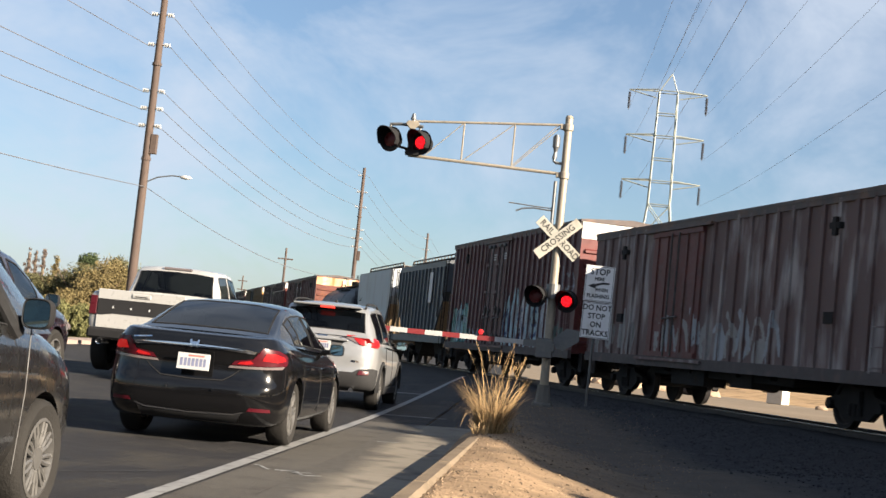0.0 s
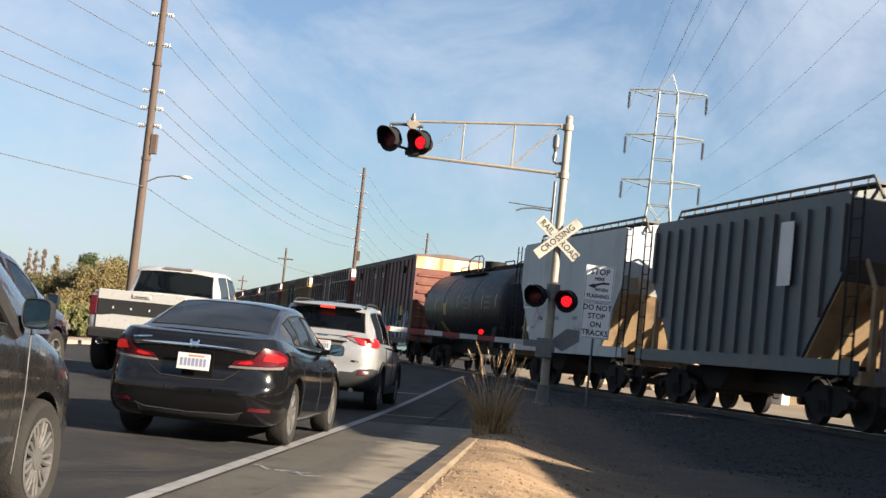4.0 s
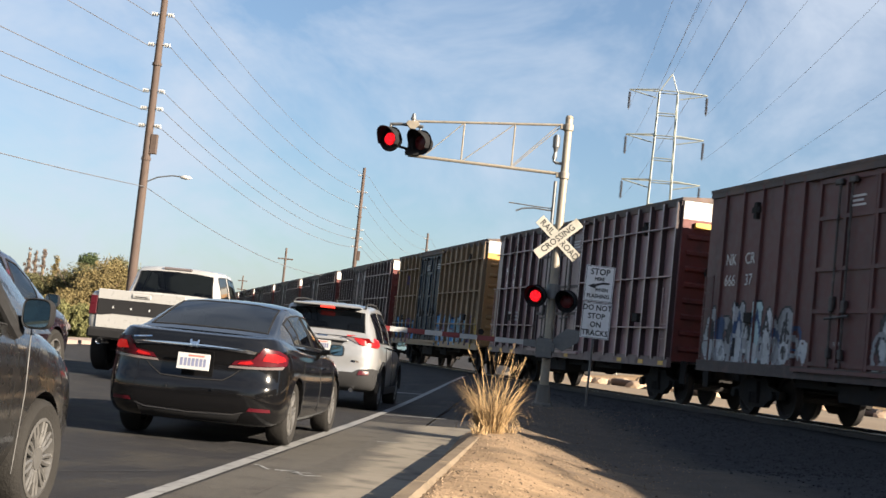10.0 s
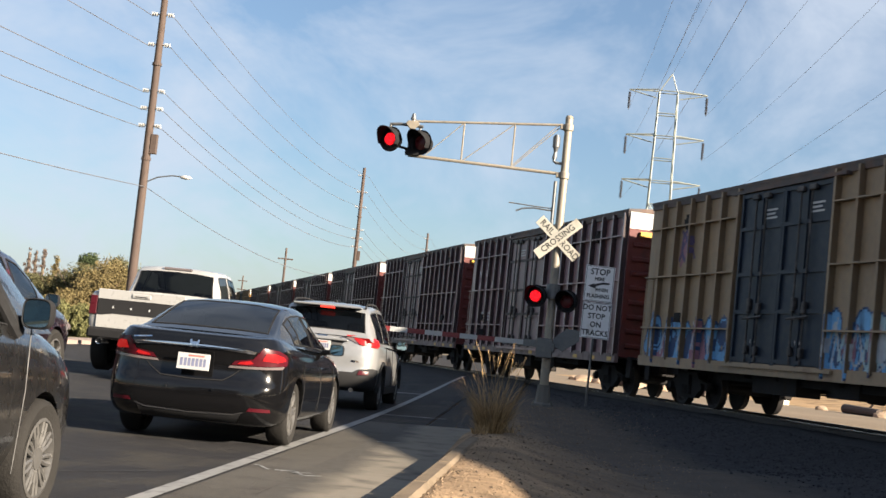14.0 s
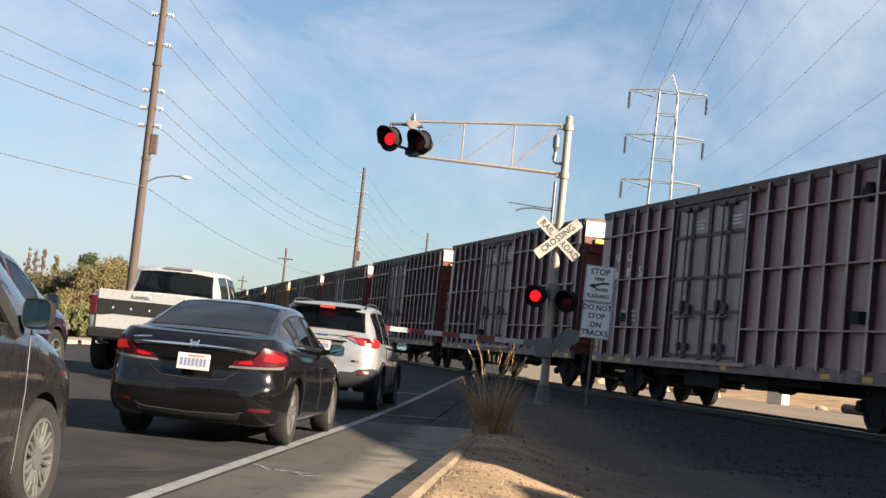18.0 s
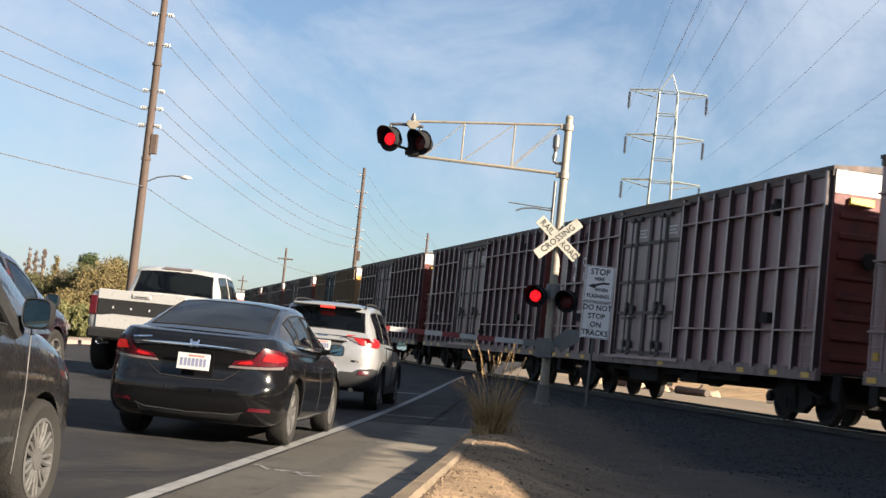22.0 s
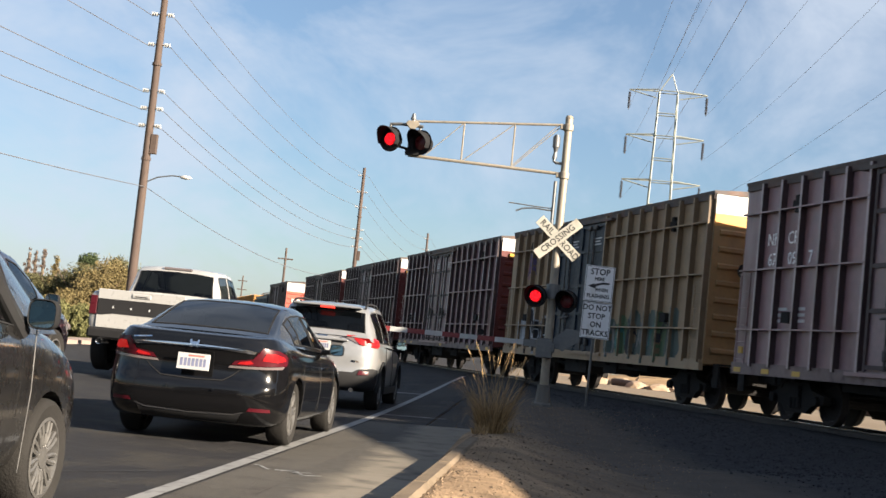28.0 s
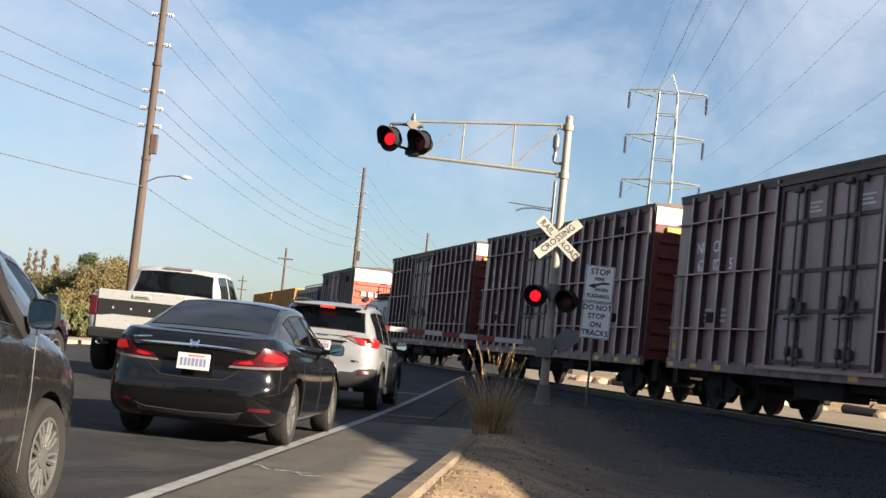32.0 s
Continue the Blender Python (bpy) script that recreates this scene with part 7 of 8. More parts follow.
def plate(car, y, z, tilt=0, x=0.0):
    bm = bmesh.new()
    box(bm, -0.155, 0.155, -0.004, 0.004, -0.077, 0.077)
    p = part("number_plate", bm, m_plate_w, car, "white number plate with bars", at=pose(x, y, z, tilt, 0, 0), bevel=0.003)
    bm = bmesh.new()
    box(bm, -0.05, 0.1, -0.0065, -0.0035, 0.045, 0.062)
    part("plate_bar", bm, m_plate_r, p)
    bm = bmesh.new()
    box(bm, -0.0125, 0.0125, -0.0065, -0.0035, -0.045, 0.03)
    bar = mesh_of("plate_bar", bm, m_plate_b)
    for k in range(7):
        share("plate_bar", bar, p, pose(-0.1125 + 0.037 * k, 0, 0))


def block(name, car, mat, x0, x1, y0, y1, z0, z1, bevel=0.01, label="", mirror=False):
    out = []
    for sx in ((1, -1) if mirror else (1,)):
        bm = bmesh.new()
        a, b = sorted((sx * x0, sx * x1))
        box(bm, a, b, y0, y1, z0, z1)
        out.append(part(name, bm, mat, car, label, bevel=bevel))
    return out


def shape(name, car, mat, outline, a, b, axis="Y", label="", bevel=0.008, mirror=False):
    for sx in ((1, -1) if mirror else (1,)):
        bm = bmesh.new()
        if axis == "Y":
            prism(bm, [(sx * u, v) for u, v in outline], a, b, "Y")
        else:
            lo, hi = sorted((sx * a, sx * b))
            prism(bm, outline, lo, hi, "X")
        part(name, bm, mat, car, label, bevel=bevel)


def side_mirror(car, x, y, z, m_shell, size=(0.24, 0.16), both=True):
    """A rounded door mirror: shell open to the rear with the glass in it."""
    w, h = size
    for sx in ((1, -1) if both else (1,)):
        cx = sx * (x + w / 2)

        def ring(k, grow, dy):
            out = []
            for i in range(24):
                a = 2 * math.pi * i / 24
                c, s = math.cos(a), math.sin(a)
                out.append((cx + grow * w / 2 * math.copysign(abs(c) ** 0.55, c), y + dy, z + grow * h / 2 * math.copysign(abs(s) ** 0.55, s)))
            return [k.verts.new(p) for p in out]

        bm = bmesh.new()
        rs = [ring(bm, g, d) for g, d in ((0.90, 0.012), (0.93, -0.004), (1.0, 0.012), (0.99, 0.05), (0.86, 0.10), (0.5, 0.135))]
        for a, b in zip(rs, rs[1:]):
            for i in range(24):
                bm.faces.new((a[i], a[(i + 1) % 24], b[(i + 1) % 24], b[i]))
        bm.faces.new(rs[0]), bm.faces.new(rs[-1])
        mo = part("mirror", bm, m_trim if m_shell is m_blackcar else m_shell, car, smooth=True)
        bm = bmesh.new()
        bm.faces.new(ring(bm, 0.86, 0.008))
        part("mirror_glass", bm, m_mirror, mo)
        bm = bmesh.new()
        rod(bm, (sx * (x - 0.10), y + 0.08, z - h * 0.3), (sx * (x + 0.05), y + 0.07, z - h * 0.25), 0.028, n=8)
        part("mirror_arm", bm, m_trim, mo)


def seam(car, pts, mat=None):
    bm = bmesh.new()
    path_rod(bm, pts, 0.004, 4)
    part("door_seam", bm, mat or m_black, car)


def seats(car, rows, z=0.55, top=1.15):
    for y in rows:
        for x in (-0.38, 0.38):
            bm = bmesh.new()
            box(bm, x - 0.24, x + 0.24, y, y + 0.14, z, top - 0.14)
            box(bm, x - 0.12, x + 0.12, y, y + 0.1, top - 0.12, top + 0.1)
            part("seat", bm, m_seat, car, bevel=0.04)


# black sedan
m_blackcar = material("black_car_paint", (0.004, 0.004, 0.0045), 0.12, vary=0.15, scale=3, coat=0.35, gloss=0.3)
sedan = thing("sedan", pose(-3.22, 12.77, 0.0), "black four-door sedan stopped in the lane", "car")


def sliced(levels, zb, top, taper, front):
    """A body as a stack of rounded plan outlines: levels (share of height, rear y, half width, corner radius); top and taper
    are (y, value) tables of the upper edge and of the width along the car."""
    def at(table, y):
        for (a, va), (b, vb) in zip(table, table[1:]):
            if y <= b:
                k = max(0.0, (y - a) / (b - a))
                return va + (vb - va) * k
        return table[-1][1]

    bm = bmesh.new()
    rings = []
    for f, y0, w, r in levels:
        y1 = front - 0.25 * abs(f - 0.35) - 0.04
        hf = [(x * (w - r), y0 + 0.05 * (x * (w - r) / w) ** 2) for x in (0.0, 0.34, 0.68, 1.0)]
        rear = hf[-1][1]
        hf += [(w - r + r * math.sin(a), rear + r * (1 - math.cos(a))) for a in (0.35, 0.75, 1.15)]
        side0 = rear + r
        hf += [(w, side0 + (y1 - 0.5 - side0) * k) for k in (0.0, 0.12, 0.28, 0.46, 0.64, 0.82, 1.0)]
        hf += [(w - 0.4 + 0.4 * math.cos(a), y1 - 0.5 + 0.5 * math.sin(a)) for a in (0.45, 0.9, 1.3)]
        hf += [((w - 0.4) * 0.5, y1 + 0.01), (0.0, y1 + 0.02)]
        pts = [(x * at(taper, y), y) for x, y in hf]
        full = pts + [(-x, y) for x, y in pts[-2:0:-1]]
        rings.append([bm.verts.new((x, y, zb + f * (at(top, y) - zb))) for x, y in full])
    for p, q in zip(rings, rings[1:]):
        for i in range(len(p)):
            j = (i + 1) % len(p)
            bm.faces.new((p[i], p[j], q[j], q[i]))
    bm.faces.new(rings[0][::-1]), bm.faces.new(rings[-1])
    bmesh.ops.recalc_face_normals(bm, faces=bm.faces[:])
    return bm


body = carved("body", sliced([((z - 0.19) / 0.85, y, w, r) for z, y, w, r in ((0.19, 0.26, 0.70, 0.22), (0.205, 0.13, 0.79, 0.26), (0.27, 0.05, 0.835, 0.30), (0.34, 0.015, 0.858, 0.32), (0.46, 0.0, 0.872, 0.34), (0.57, 0.005, 0.875, 0.34), (0.60, 0.03, 0.875, 0.34), (0.68, 0.055, 0.872, 0.34), (0.78, 0.06, 0.862, 0.34), (0.87, 0.04, 0.845, 0.33), (0.91, 0.025, 0.828, 0.32), (0.96, 0.04, 0.80, 0.30), (1.005, 0.05, 0.765, 0.28), (1.03, 0.045, 0.735, 0.26), (1.04, 0.08, 0.70, 0.24), (1.043, 0.40, 0.45, 0.15))],
                             0.19, ((0.0, 1.04), (0.12, 1.045), (0.5, 1.075), (0.9, 1.04), (1.5, 0.99), (2.4, 0.955), (3.3, 0.95), (4.0, 0.87), (4.3, 0.78), (4.56, 0.66)), ((0.0, 0.985), (0.9, 1.0), (3.2, 1.0), (4.0, 0.985), (4.56, 0.95)), 4.56), m_blackcar, sedan, [(0.93, 0.36, 0.33, 0.9), (3.6, 0.36, 0.33, 0.88)])
cabin(sedan, m_blackcar, [(0.40, 0.70, 1.02, 0.66, 1.06), (0.55, 0.72, 1.01, 0.645, 1.095), (0.80, 0.75, 1.00, 0.62, 1.18), (1.10, 0.775, 0.98, 0.595, 1.275), (1.40, 0.79, 0.97, 0.575, 1.352), (1.60, 0.795, 0.965, 0.57, 1.378), (2.05, 0.80, 0.95, 0.57, 1.395), (2.14, 0.80, 0.95, 0.57, 1.395), (2.45, 0.80, 0.94, 0.57, 1.38), (2.70, 0.80, 0.935, 0.575, 1.32), (3.10, 0.79, 0.93, 0.63, 1.15), (3.55, 0.77, 0.92, 0.71, 0.95)],
      [("", ""), ("rear_window:dark", ""), ("rear_window:dark", ""), ("rear_window:dark", "quarter_window:dark"), ("", "side_window:1:dark"), ("", "side_window:1:dark"), ("", ""), ("", "side_window:2:dark"), ("", "side_window:2:dark"), ("windscreen", "side_window:2:dark"), ("windscreen", "")])
put_wheels(sedan, 0.325, 0.215, 0.735, (0.93, 3.60), 7)
# tail lamps: red wedge over a clear strip, wrapping the corner
CO = (0.35, 0.55)
wrapped("tail_lamp", sedan, body, m_tail, [(1, 0.772), (5, 0.812), (24, 0.842), (28, 0.90), (33, 0.95), (52, 0.937), (73, 0.88), (66, 0.80), (40, 0.783), (20, 0.774)], CO, "dark red wrap-around tail lamp")
wrapped("tail_lamp_glow", sedan, body, m_tail_lit, [(33, 0.835), (36, 0.905), (46, 0.908), (60, 0.88), (64, 0.85), (50, 0.825)], CO, "lit part of the tail lamp", 0.012)
wrapped("tail_lamp_glow", sedan, body, m_tail_lit, [(8, 0.785), (10, 0.806), (22, 0.825), (25, 0.80), (18, 0.786)], CO, "lit inner part of the tail lamp", 0.012)
wrapped("reversing_lamp", sedan, body, m_tail_clear, [(-2, 0.742), (0, 0.764), (20, 0.768), (42, 0.778), (62, 0.795), (58, 0.765), (40, 0.753), (20, 0.745)], CO, "clear lamp strip", 0.010)
wrapped("chrome_strip", sedan, body, m_chrome, [(-0.59, 0.912), (-0.3, 0.928), (0.0, 0.933), (0.3, 0.928), (0.59, 0.912), (0.57, 0.888), (0.3, 0.902), (0.0, 0.907), (-0.3, 0.902), (-0.57, 0.888)], CO, "chrome strip over the plate", 0.014, False, True)
wrapped("badge", sedan, body, m_chrome, [(-0.047, 0.968), (-0.028, 0.968), (-0.024, 0.948), (0.024, 0.948), (0.028, 0.968), (0.047, 0.968), (0.038, 0.900), (0.020, 0.900), (0.017, 0.926), (-0.017, 0.926), (-0.020, 0.900), (-0.038, 0.900)], CO, "chrome badge shape", 0.024, False, True)
wrapped("model_mark", sedan, body, m_chrome, [(-0.60, 0.955), (-0.42, 0.972), (-0.42, 0.958), (-0.60, 0.941)], CO, "small bright bar of lettering", 0.01, False, True)
wrapped("bumper_reflector", sedan, body, m_tail, [(22, 0.352), (46, 0.352), (44, 0.385), (24, 0.385)], CO, "red bumper reflector", 0.006)
plate(sedan, -0.035, 0.767, -8, 0.02)
wrapped("bumper_trim", sedan, body, m_chrome, [(-0.52, 0.335), (-0.42, 0.305), (0.0, 0.292), (0.42, 0.305), (0.52, 0.335), (0.52, 0.345), (0.42, 0.318), (0.0, 0.305), (-0.42, 0.318), (-0.52, 0.345)], CO, "thin bright bumper line", 0.008, False, True)
wrapped("valance", sedan, body, m_trim, [(-0.50, 0.325), (-0.42, 0.300), (0.0, 0.288), (0.42, 0.300), (0.50, 0.325), (0.46, 0.225), (-0.46, 0.225)], CO, "black plastic bumper insert", 0.005, False, True)
wrapped("boot_seam", sedan, body, m_black, [(-0.46, 0.735), (-0.39, 0.67), (-0.30, 0.612), (0.0, 0.60), (0.30, 0.612), (0.39, 0.67), (0.46, 0.735), (0.45, 0.737), (0.382, 0.678), (0.298, 0.622), (0.0, 0.610), (-0.298, 0.622), (-0.382, 0.678), (-0.45, 0.737)], CO, "", 0.006, False, True)
for x in (-0.22, 0.22):
    bm = bmesh.new()
    rod(bm, (x, -0.008, 0.52), (x, 0.03, 0.52), 0.012, n=8)
    part("sensor", bm, m_chrome, sedan)
for sx in (-1, 1):
    for y in (1.25, 2.3, 3.25):
        seam(sedan, [(sx * 0.860, y, 0.30), (sx * 0.876, y + 0.02, 0.55), (sx * 0.855, y - 0.02, 0.85)])
    for y in (1.45, 2.48):
        bm = bmesh.new()
        rod(bm, (sx * 0.882, y, 0.77), (sx * 0.882, y + 0.19, 0.77), 0.014, n=6)
        part("door_handle", bm, m_blackcar, sedan)
side_mirror(sedan, 0.87, 2.72, 0.985, m_blackcar, (0.165, 0.13))
seats(sedan, (1.25, 2.2))
bm = bmesh.new()
box(bm, 0.30, 0.46, 0.70, 0.705, 1.085, 1.10)
part("sticker", bm, m_plate_w, sedan)
block("floor", sedan, m_seat, -0.7, 0.7, 0.7, 3.6, 0.5, 0.55)

# silver compact SUV ahead
m_silver = material("silver_car_paint", (0.25, 0.253, 0.257), 0.35, metal=0.4, vary=0.07, scale=3, coat=0.8)
suv = thing("suv", pose(-3.46, 21.85, road_height(-3.56, 24.0)), "silver compact suv with roof rails stopped at the gate", "car")
sbody = carved("body", sliced([((z - 0.30) / 0.94, y, w, r) for z, y, w, r in ((0.30, 0.30, 0.76, 0.25), (0.33, 0.12, 0.86, 0.28), (0.42, 0.04, 0.895, 0.30), (0.54, 0.01, 0.91, 0.32), (0.61, 0.005, 0.915, 0.32), (0.65, 0.03, 0.915, 0.32), (0.84, 0.02, 0.92, 0.32), (0.97, 0.03, 0.915, 0.32), (1.04, 0.05, 0.905, 0.32), (1.15, 0.06, 0.885, 0.30), (1.22, 0.09, 0.85, 0.28), (1.24, 0.40, 0.60, 0.20))],
                               0.30, ((0.0, 1.24), (0.6, 1.17), (1.6, 1.07), (2.6, 1.04), (3.4, 1.03), (4.1, 0.97), (4.45, 0.84), (4.57, 0.72)), ((0.0, 0.98), (0.9, 1.0), (3.3, 1.0), (4.1, 0.98), (4.57, 0.94)), 4.57), m_silver, suv, [(0.92, 0.40, 0.36, 0.93), (3.58, 0.40, 0.36, 0.92)])
cabin(suv, m_silver, [(0.06, 0.80, 1.12, 0.76, 1.17), (0.15, 0.82, 1.11, 0.735, 1.25), (0.26, 0.84, 1.09, 0.70, 1.43), (0.36, 0.85, 1.06, 0.675, 1.57), (0.48, 0.86, 1.06, 0.66, 1.645), (0.75, 0.87, 1.055, 0.65, 1.68), (1.25, 0.875, 1.05, 0.65, 1.70), (1.36, 0.875, 1.05, 0.65, 1.703), (2.22, 0.87, 1.04, 0.64, 1.70), (2.34, 0.87, 1.035, 0.64, 1.69), (2.65, 0.86, 1.03, 0.635, 1.63), (3.1, 0.85, 1.02, 0.67, 1.40), (3.62, 0.83, 1.0, 0.75, 1.05)],
      [("", ""), ("rear_window:dark", ""), ("rear_window:dark", ""), ("", ""), ("", "quarter_window:dark"), ("", "quarter_window:dark"), ("", ""), ("", "side_window:1:dark"), ("", ""), ("", "side_window:2:dark"), ("windscreen", "side_window:2:dark"), ("windscreen", "")])
put_wheels(suv, 0.355, 0.225, 0.80, (0.92, 3.58), 5, False)
CS = (0.40, 0.60)
wrapped("tail_lamp", suv, sbody, m_tail_lit, [(8, 1.185), (30, 1.197), (58, 1.19), (72, 1.16), (70, 1.06), (56, 1.02), (36, 1.03), (22, 1.06)], CS, "red tail lamp, lit", 0.02, cuts=8)
wrapped("lamp_clear", suv, sbody, m_tail_clear, [(-13, 1.18), (7, 1.187), (20, 1.065), (8, 1.11)], CS, "clear inner lamp", 0.016, cuts=6)
wrapped("bumper_reflector", suv, sbody, m_tail, [(22, 0.575), (38, 0.585), (38, 0.635), (24, 0.645)], CS, "red reflector", 0.03)
wrapped("plate_recess", suv, sbody, m_seat, [(-0.36, 1.10), (0.36, 1.10), (0.28, 0.90), (-0.28, 0.90)], CS, "", 0.004, False, True)
wrapped("badge", suv, sbody, m_chrome, [(-0.07, 1.185), (0.07, 1.185), (0.09, 1.165), (0.07, 1.145), (-0.07, 1.145), (-0.09, 1.165)], CS, "chrome badge shape", 0.008, False, True)
wrapped("model_mark", suv, sbody, m_chrome, [(0.50, 0.80), (0.62, 0.80), (0.62, 0.77), (0.50, 0.77)], CS, "small bright lettering bar", 0.006, False, True)
block("stop_lamp", suv, material("stop_lamp_lit", (0.5, 0.03, 0.02), 0.3, glow=(1.0, 0.04, 0.02), power=0.35), -0.12, 0.12, 0.215, 0.30, 1.600, 1.628, label="lit high stop lamp")
block("roof_spoiler", suv, m_silver, -0.56, 0.56, 0.22, 0.6, 1.63, 1.66)
m_clad = material("grey_cladding", (0.021, 0.021, 0.022), 0.8, vary=0.15, scale=8, gloss=0.2)
wrapped("bumper", suv, sbody, m_clad, [(-38, 0.315), (-38, 0.605), (14, 0.605), (22, 0.66), (44, 0.69), (64, 0.67), (64, 0.315)], CS, "dark grey plastic bumper", 0.016, cuts=8)
for sx in (-1, 1):
    for y in (0.92, 3.58):
        bm = bmesh.new()
        ring = []
        for k in range(19):
            a = math.pi * (-0.04 + 1.08 * k / 18)
            ring.append([bm.verts.new((sx * x, y + r * math.cos(a), 0.36 + r * math.sin(a))) for r, x in ((0.395, 0.88), (0.395, 0.942), (0.455, 0.938), (0.455, 0.88))])
        for p, q in zip(ring, ring[1:]):
            for i in range(4):
                bm.faces.new((p[i], p[(i + 1) % 4], q[(i + 1) % 4], q[i]))
        part("arch_trim", bm, m_clad, suv)
plate(suv, -0.012, 1.0, 0)
block("handle_strip", suv, m_silver, -0.42, 0.42, 0.0, 0.08, 1.09, 1.125)
for sx in (-1, 1):
    bm = bmesh.new()
    path_rod(bm, [(sx * 0.60, 0.45, 1.65), (sx * 0.59, 0.62, 1.715), (sx * 0.57, 1.3, 1.75), (sx * 0.56, 2.1, 1.75), (sx * 0.57, 2.4, 1.69)], 0.017)
    part("roof_rail", bm, m_trim, suv)
    seam(suv, [(sx * 0.93, 1.32, 0.35), (sx * 0.932, 1.36, 0.7), (sx * 0.91, 1.3, 1.05)])
    seam(suv, [(sx * 0.93, 2.3, 0.35), (sx * 0.935, 2.32, 0.7), (sx * 0.91, 2.28, 1.03)])
    shape("sill_trim", suv, m_trim, [(1.3, 0.26), (3.2, 0.26), (3.2, 0.38), (1.3, 0.38)], sx * 0.90, sx * 0.935, "X")
side_mirror(suv, 0.90, 2.95, 1.10, m_trim, (0.20, 0.16))
bm = bmesh.new()
rod(bm, (0.55, -0.02, 0.33), (0.55, 0.3, 0.35), 0.035, n=10)
part("exhaust", bm, m_chrome, suv)
bm = bmesh.new()
box(bm, -0.02, 0.02, 1.1, 1.2, 1.72, 1.77)
part("antenna", bm, m_trim, suv, bevel=0.008)
bm = bmesh.new()
path_rod(bm, [(-0.35, 0.10, 1.12), (0.15, 0.11, 1.10)], 0.012)
part("wiper", bm, m_trim, suv)
seats(suv, (0.9, 2.1), 0.6, 1.3)

# white pickup in the next lane
m_white = material("white_car_paint", (0.29, 0.288, 0.28), 0.3, vary=0.05, scale=3, coat=0.8)
truck = thing("pickup_truck", pose(-7.18, 24.3, 0.10), "white crew-cab pickup with a black tailgate panel", "pickup truck")
carved("body", loft([(0.02, 0.90, 0.72, 1.40, 1.42), (0.06, 0.96, 0.62, 1.47, 1.48), (0.2, 1.0, 0.58, 1.48, 1.48), (1.0, 1.03, 0.55, 1.47, 1.47), (2.0, 1.02, 0.52, 1.45, 1.45), (2.8, 1.02, 0.5, 1.38, 1.38), (4.2, 1.03, 0.5, 1.32, 1.36), (5.2, 1.03, 0.55, 1.25, 1.32), (5.75, 0.96, 0.6, 1.1, 1.15), (5.9, 0.85, 0.65, 0.95, 1.0)]), m_white, truck, [(1.15, 0.50, 0.46, 1.05), (4.85, 0.50, 0.46, 1.05)])
cabin(truck, m_white, [(a, b, c, d + 0.025, 1.42 + (e - 1.42) * 1.09) for a, b, c, d, e in [(2.0, 0.93, 1.42, 0.86, 1.45), (2.05, 0.93, 1.42, 0.83, 1.54), (2.15, 0.93, 1.41, 0.785, 1.75), (2.22, 0.93, 1.41, 0.765, 1.93), (2.34, 0.93, 1.40, 0.745, 2.01), (2.55, 0.93, 1.40, 0.74, 2.03), (3.0, 0.93, 1.38, 0.74, 2.045), (3.12, 0.93, 1.38, 0.74, 2.045), (3.65, 0.92, 1.36, 0.735, 2.02), (4.1, 0.92, 1.35, 0.77, 1.70), (4.6, 0.90, 1.33, 0.83, 1.37)]],
      [("", ""), ("rear_window:dark", ""), ("rear_window:dark", ""), ("", ""), ("", "side_window:1"), ("", "side_window:1"), ("", ""), ("", "side_window:2"), ("windscreen", "side_window:2"), ("windscreen", "")])
put_wheels(truck, 0.44, 0.30, 0.93, (1.15, 4.85), 6, False)
shape("tailgate_panel", truck, m_trim, [(-0.79, 1.325), (0.79, 1.325), (0.79, 1.03), (0.68, 1.035), (0.50, 1.075), (-0.50, 1.075), (-0.68, 1.035), (-0.79, 1.03)], 0.0, 0.06, "Y", "black tailgate panel")
shape("tailgate", truck, m_white, [(-0.80, 1.50), (0.80, 1.50), (0.80, 0.80), (-0.80, 0.80)], 0.012, 0.09, "Y", "white tailgate")
block("tailgate_handle", truck, m_white, -0.17, 0.17, -0.008, 0.03, 1.375, 1.455)
block("handle_slot", truck, m_trim, -0.12, 0.12, -0.012, 0.03, 1.395, 1.415, 0.004)
shape("tail_lamp", truck, m_tail, [(0.805, 1.37), (0.925, 1.37), (0.94, 1.03), (0.805, 1.03)], 0.004, 0.22, "Y", "red tail lamp", mirror=True)
block("bumper", truck, m_black, -0.915, 0.915, -0.10, 0.2, 0.60, 0.80, 0.04, "black step bumper")
for x in (-0.66, 0.66):
    bm = bmesh.new()
    lathe(bm, [(0.05, -0.09), (0.06, -0.1), (0.06, 0.3)], 16, "Y", (x, 0, 0.56), caps=False)
    pipe = part("exhaust", bm, m_chrome, truck, smooth=True)
    bm = bmesh.new()
    rod(bm, (x, -0.06, 0.56), (x, 0.3, 0.56), 0.052, n=12)
    part("pipe_bore", bm, m_black, pipe)
bm = bmesh.new()
for x in (-0.5, -0.17, 0.17, 0.5):
    box(bm, x - 0.012, x + 0.012, -0.006, 0.01, 1.16, 1.20)
part("panel_mark", bm, m_plate_w, truck)
block("stop_lamp", truck, m_tail_clear, -0.28, 0.28, 2.24, 2.34, 2.045, 2.09)
plate(truck, -0.15, 0.70, 0)
seats(truck, (2.6, 3.3), 0.8, 1.55)
side_mirror(truck, 1.0, 4.0, 1.45, m_trim, (0.26, 0.26))
bm = bmesh.new()
rod(bm, (0.0, 0.3, 0.5), (0.0, 5.3, 0.5), 0.12, n=8)
box(bm, -0.9, 0.9, 1.05, 1.25, 0.38, 0.52)
part("chassis", bm, m_under, truck)

# dark minivan, its nose in view
m_grey = material("dark_grey_car_paint", (0.014, 0.0135, 0.0135), 0.28, metal=0.4, vary=0.12, scale=3, coat=1.0)
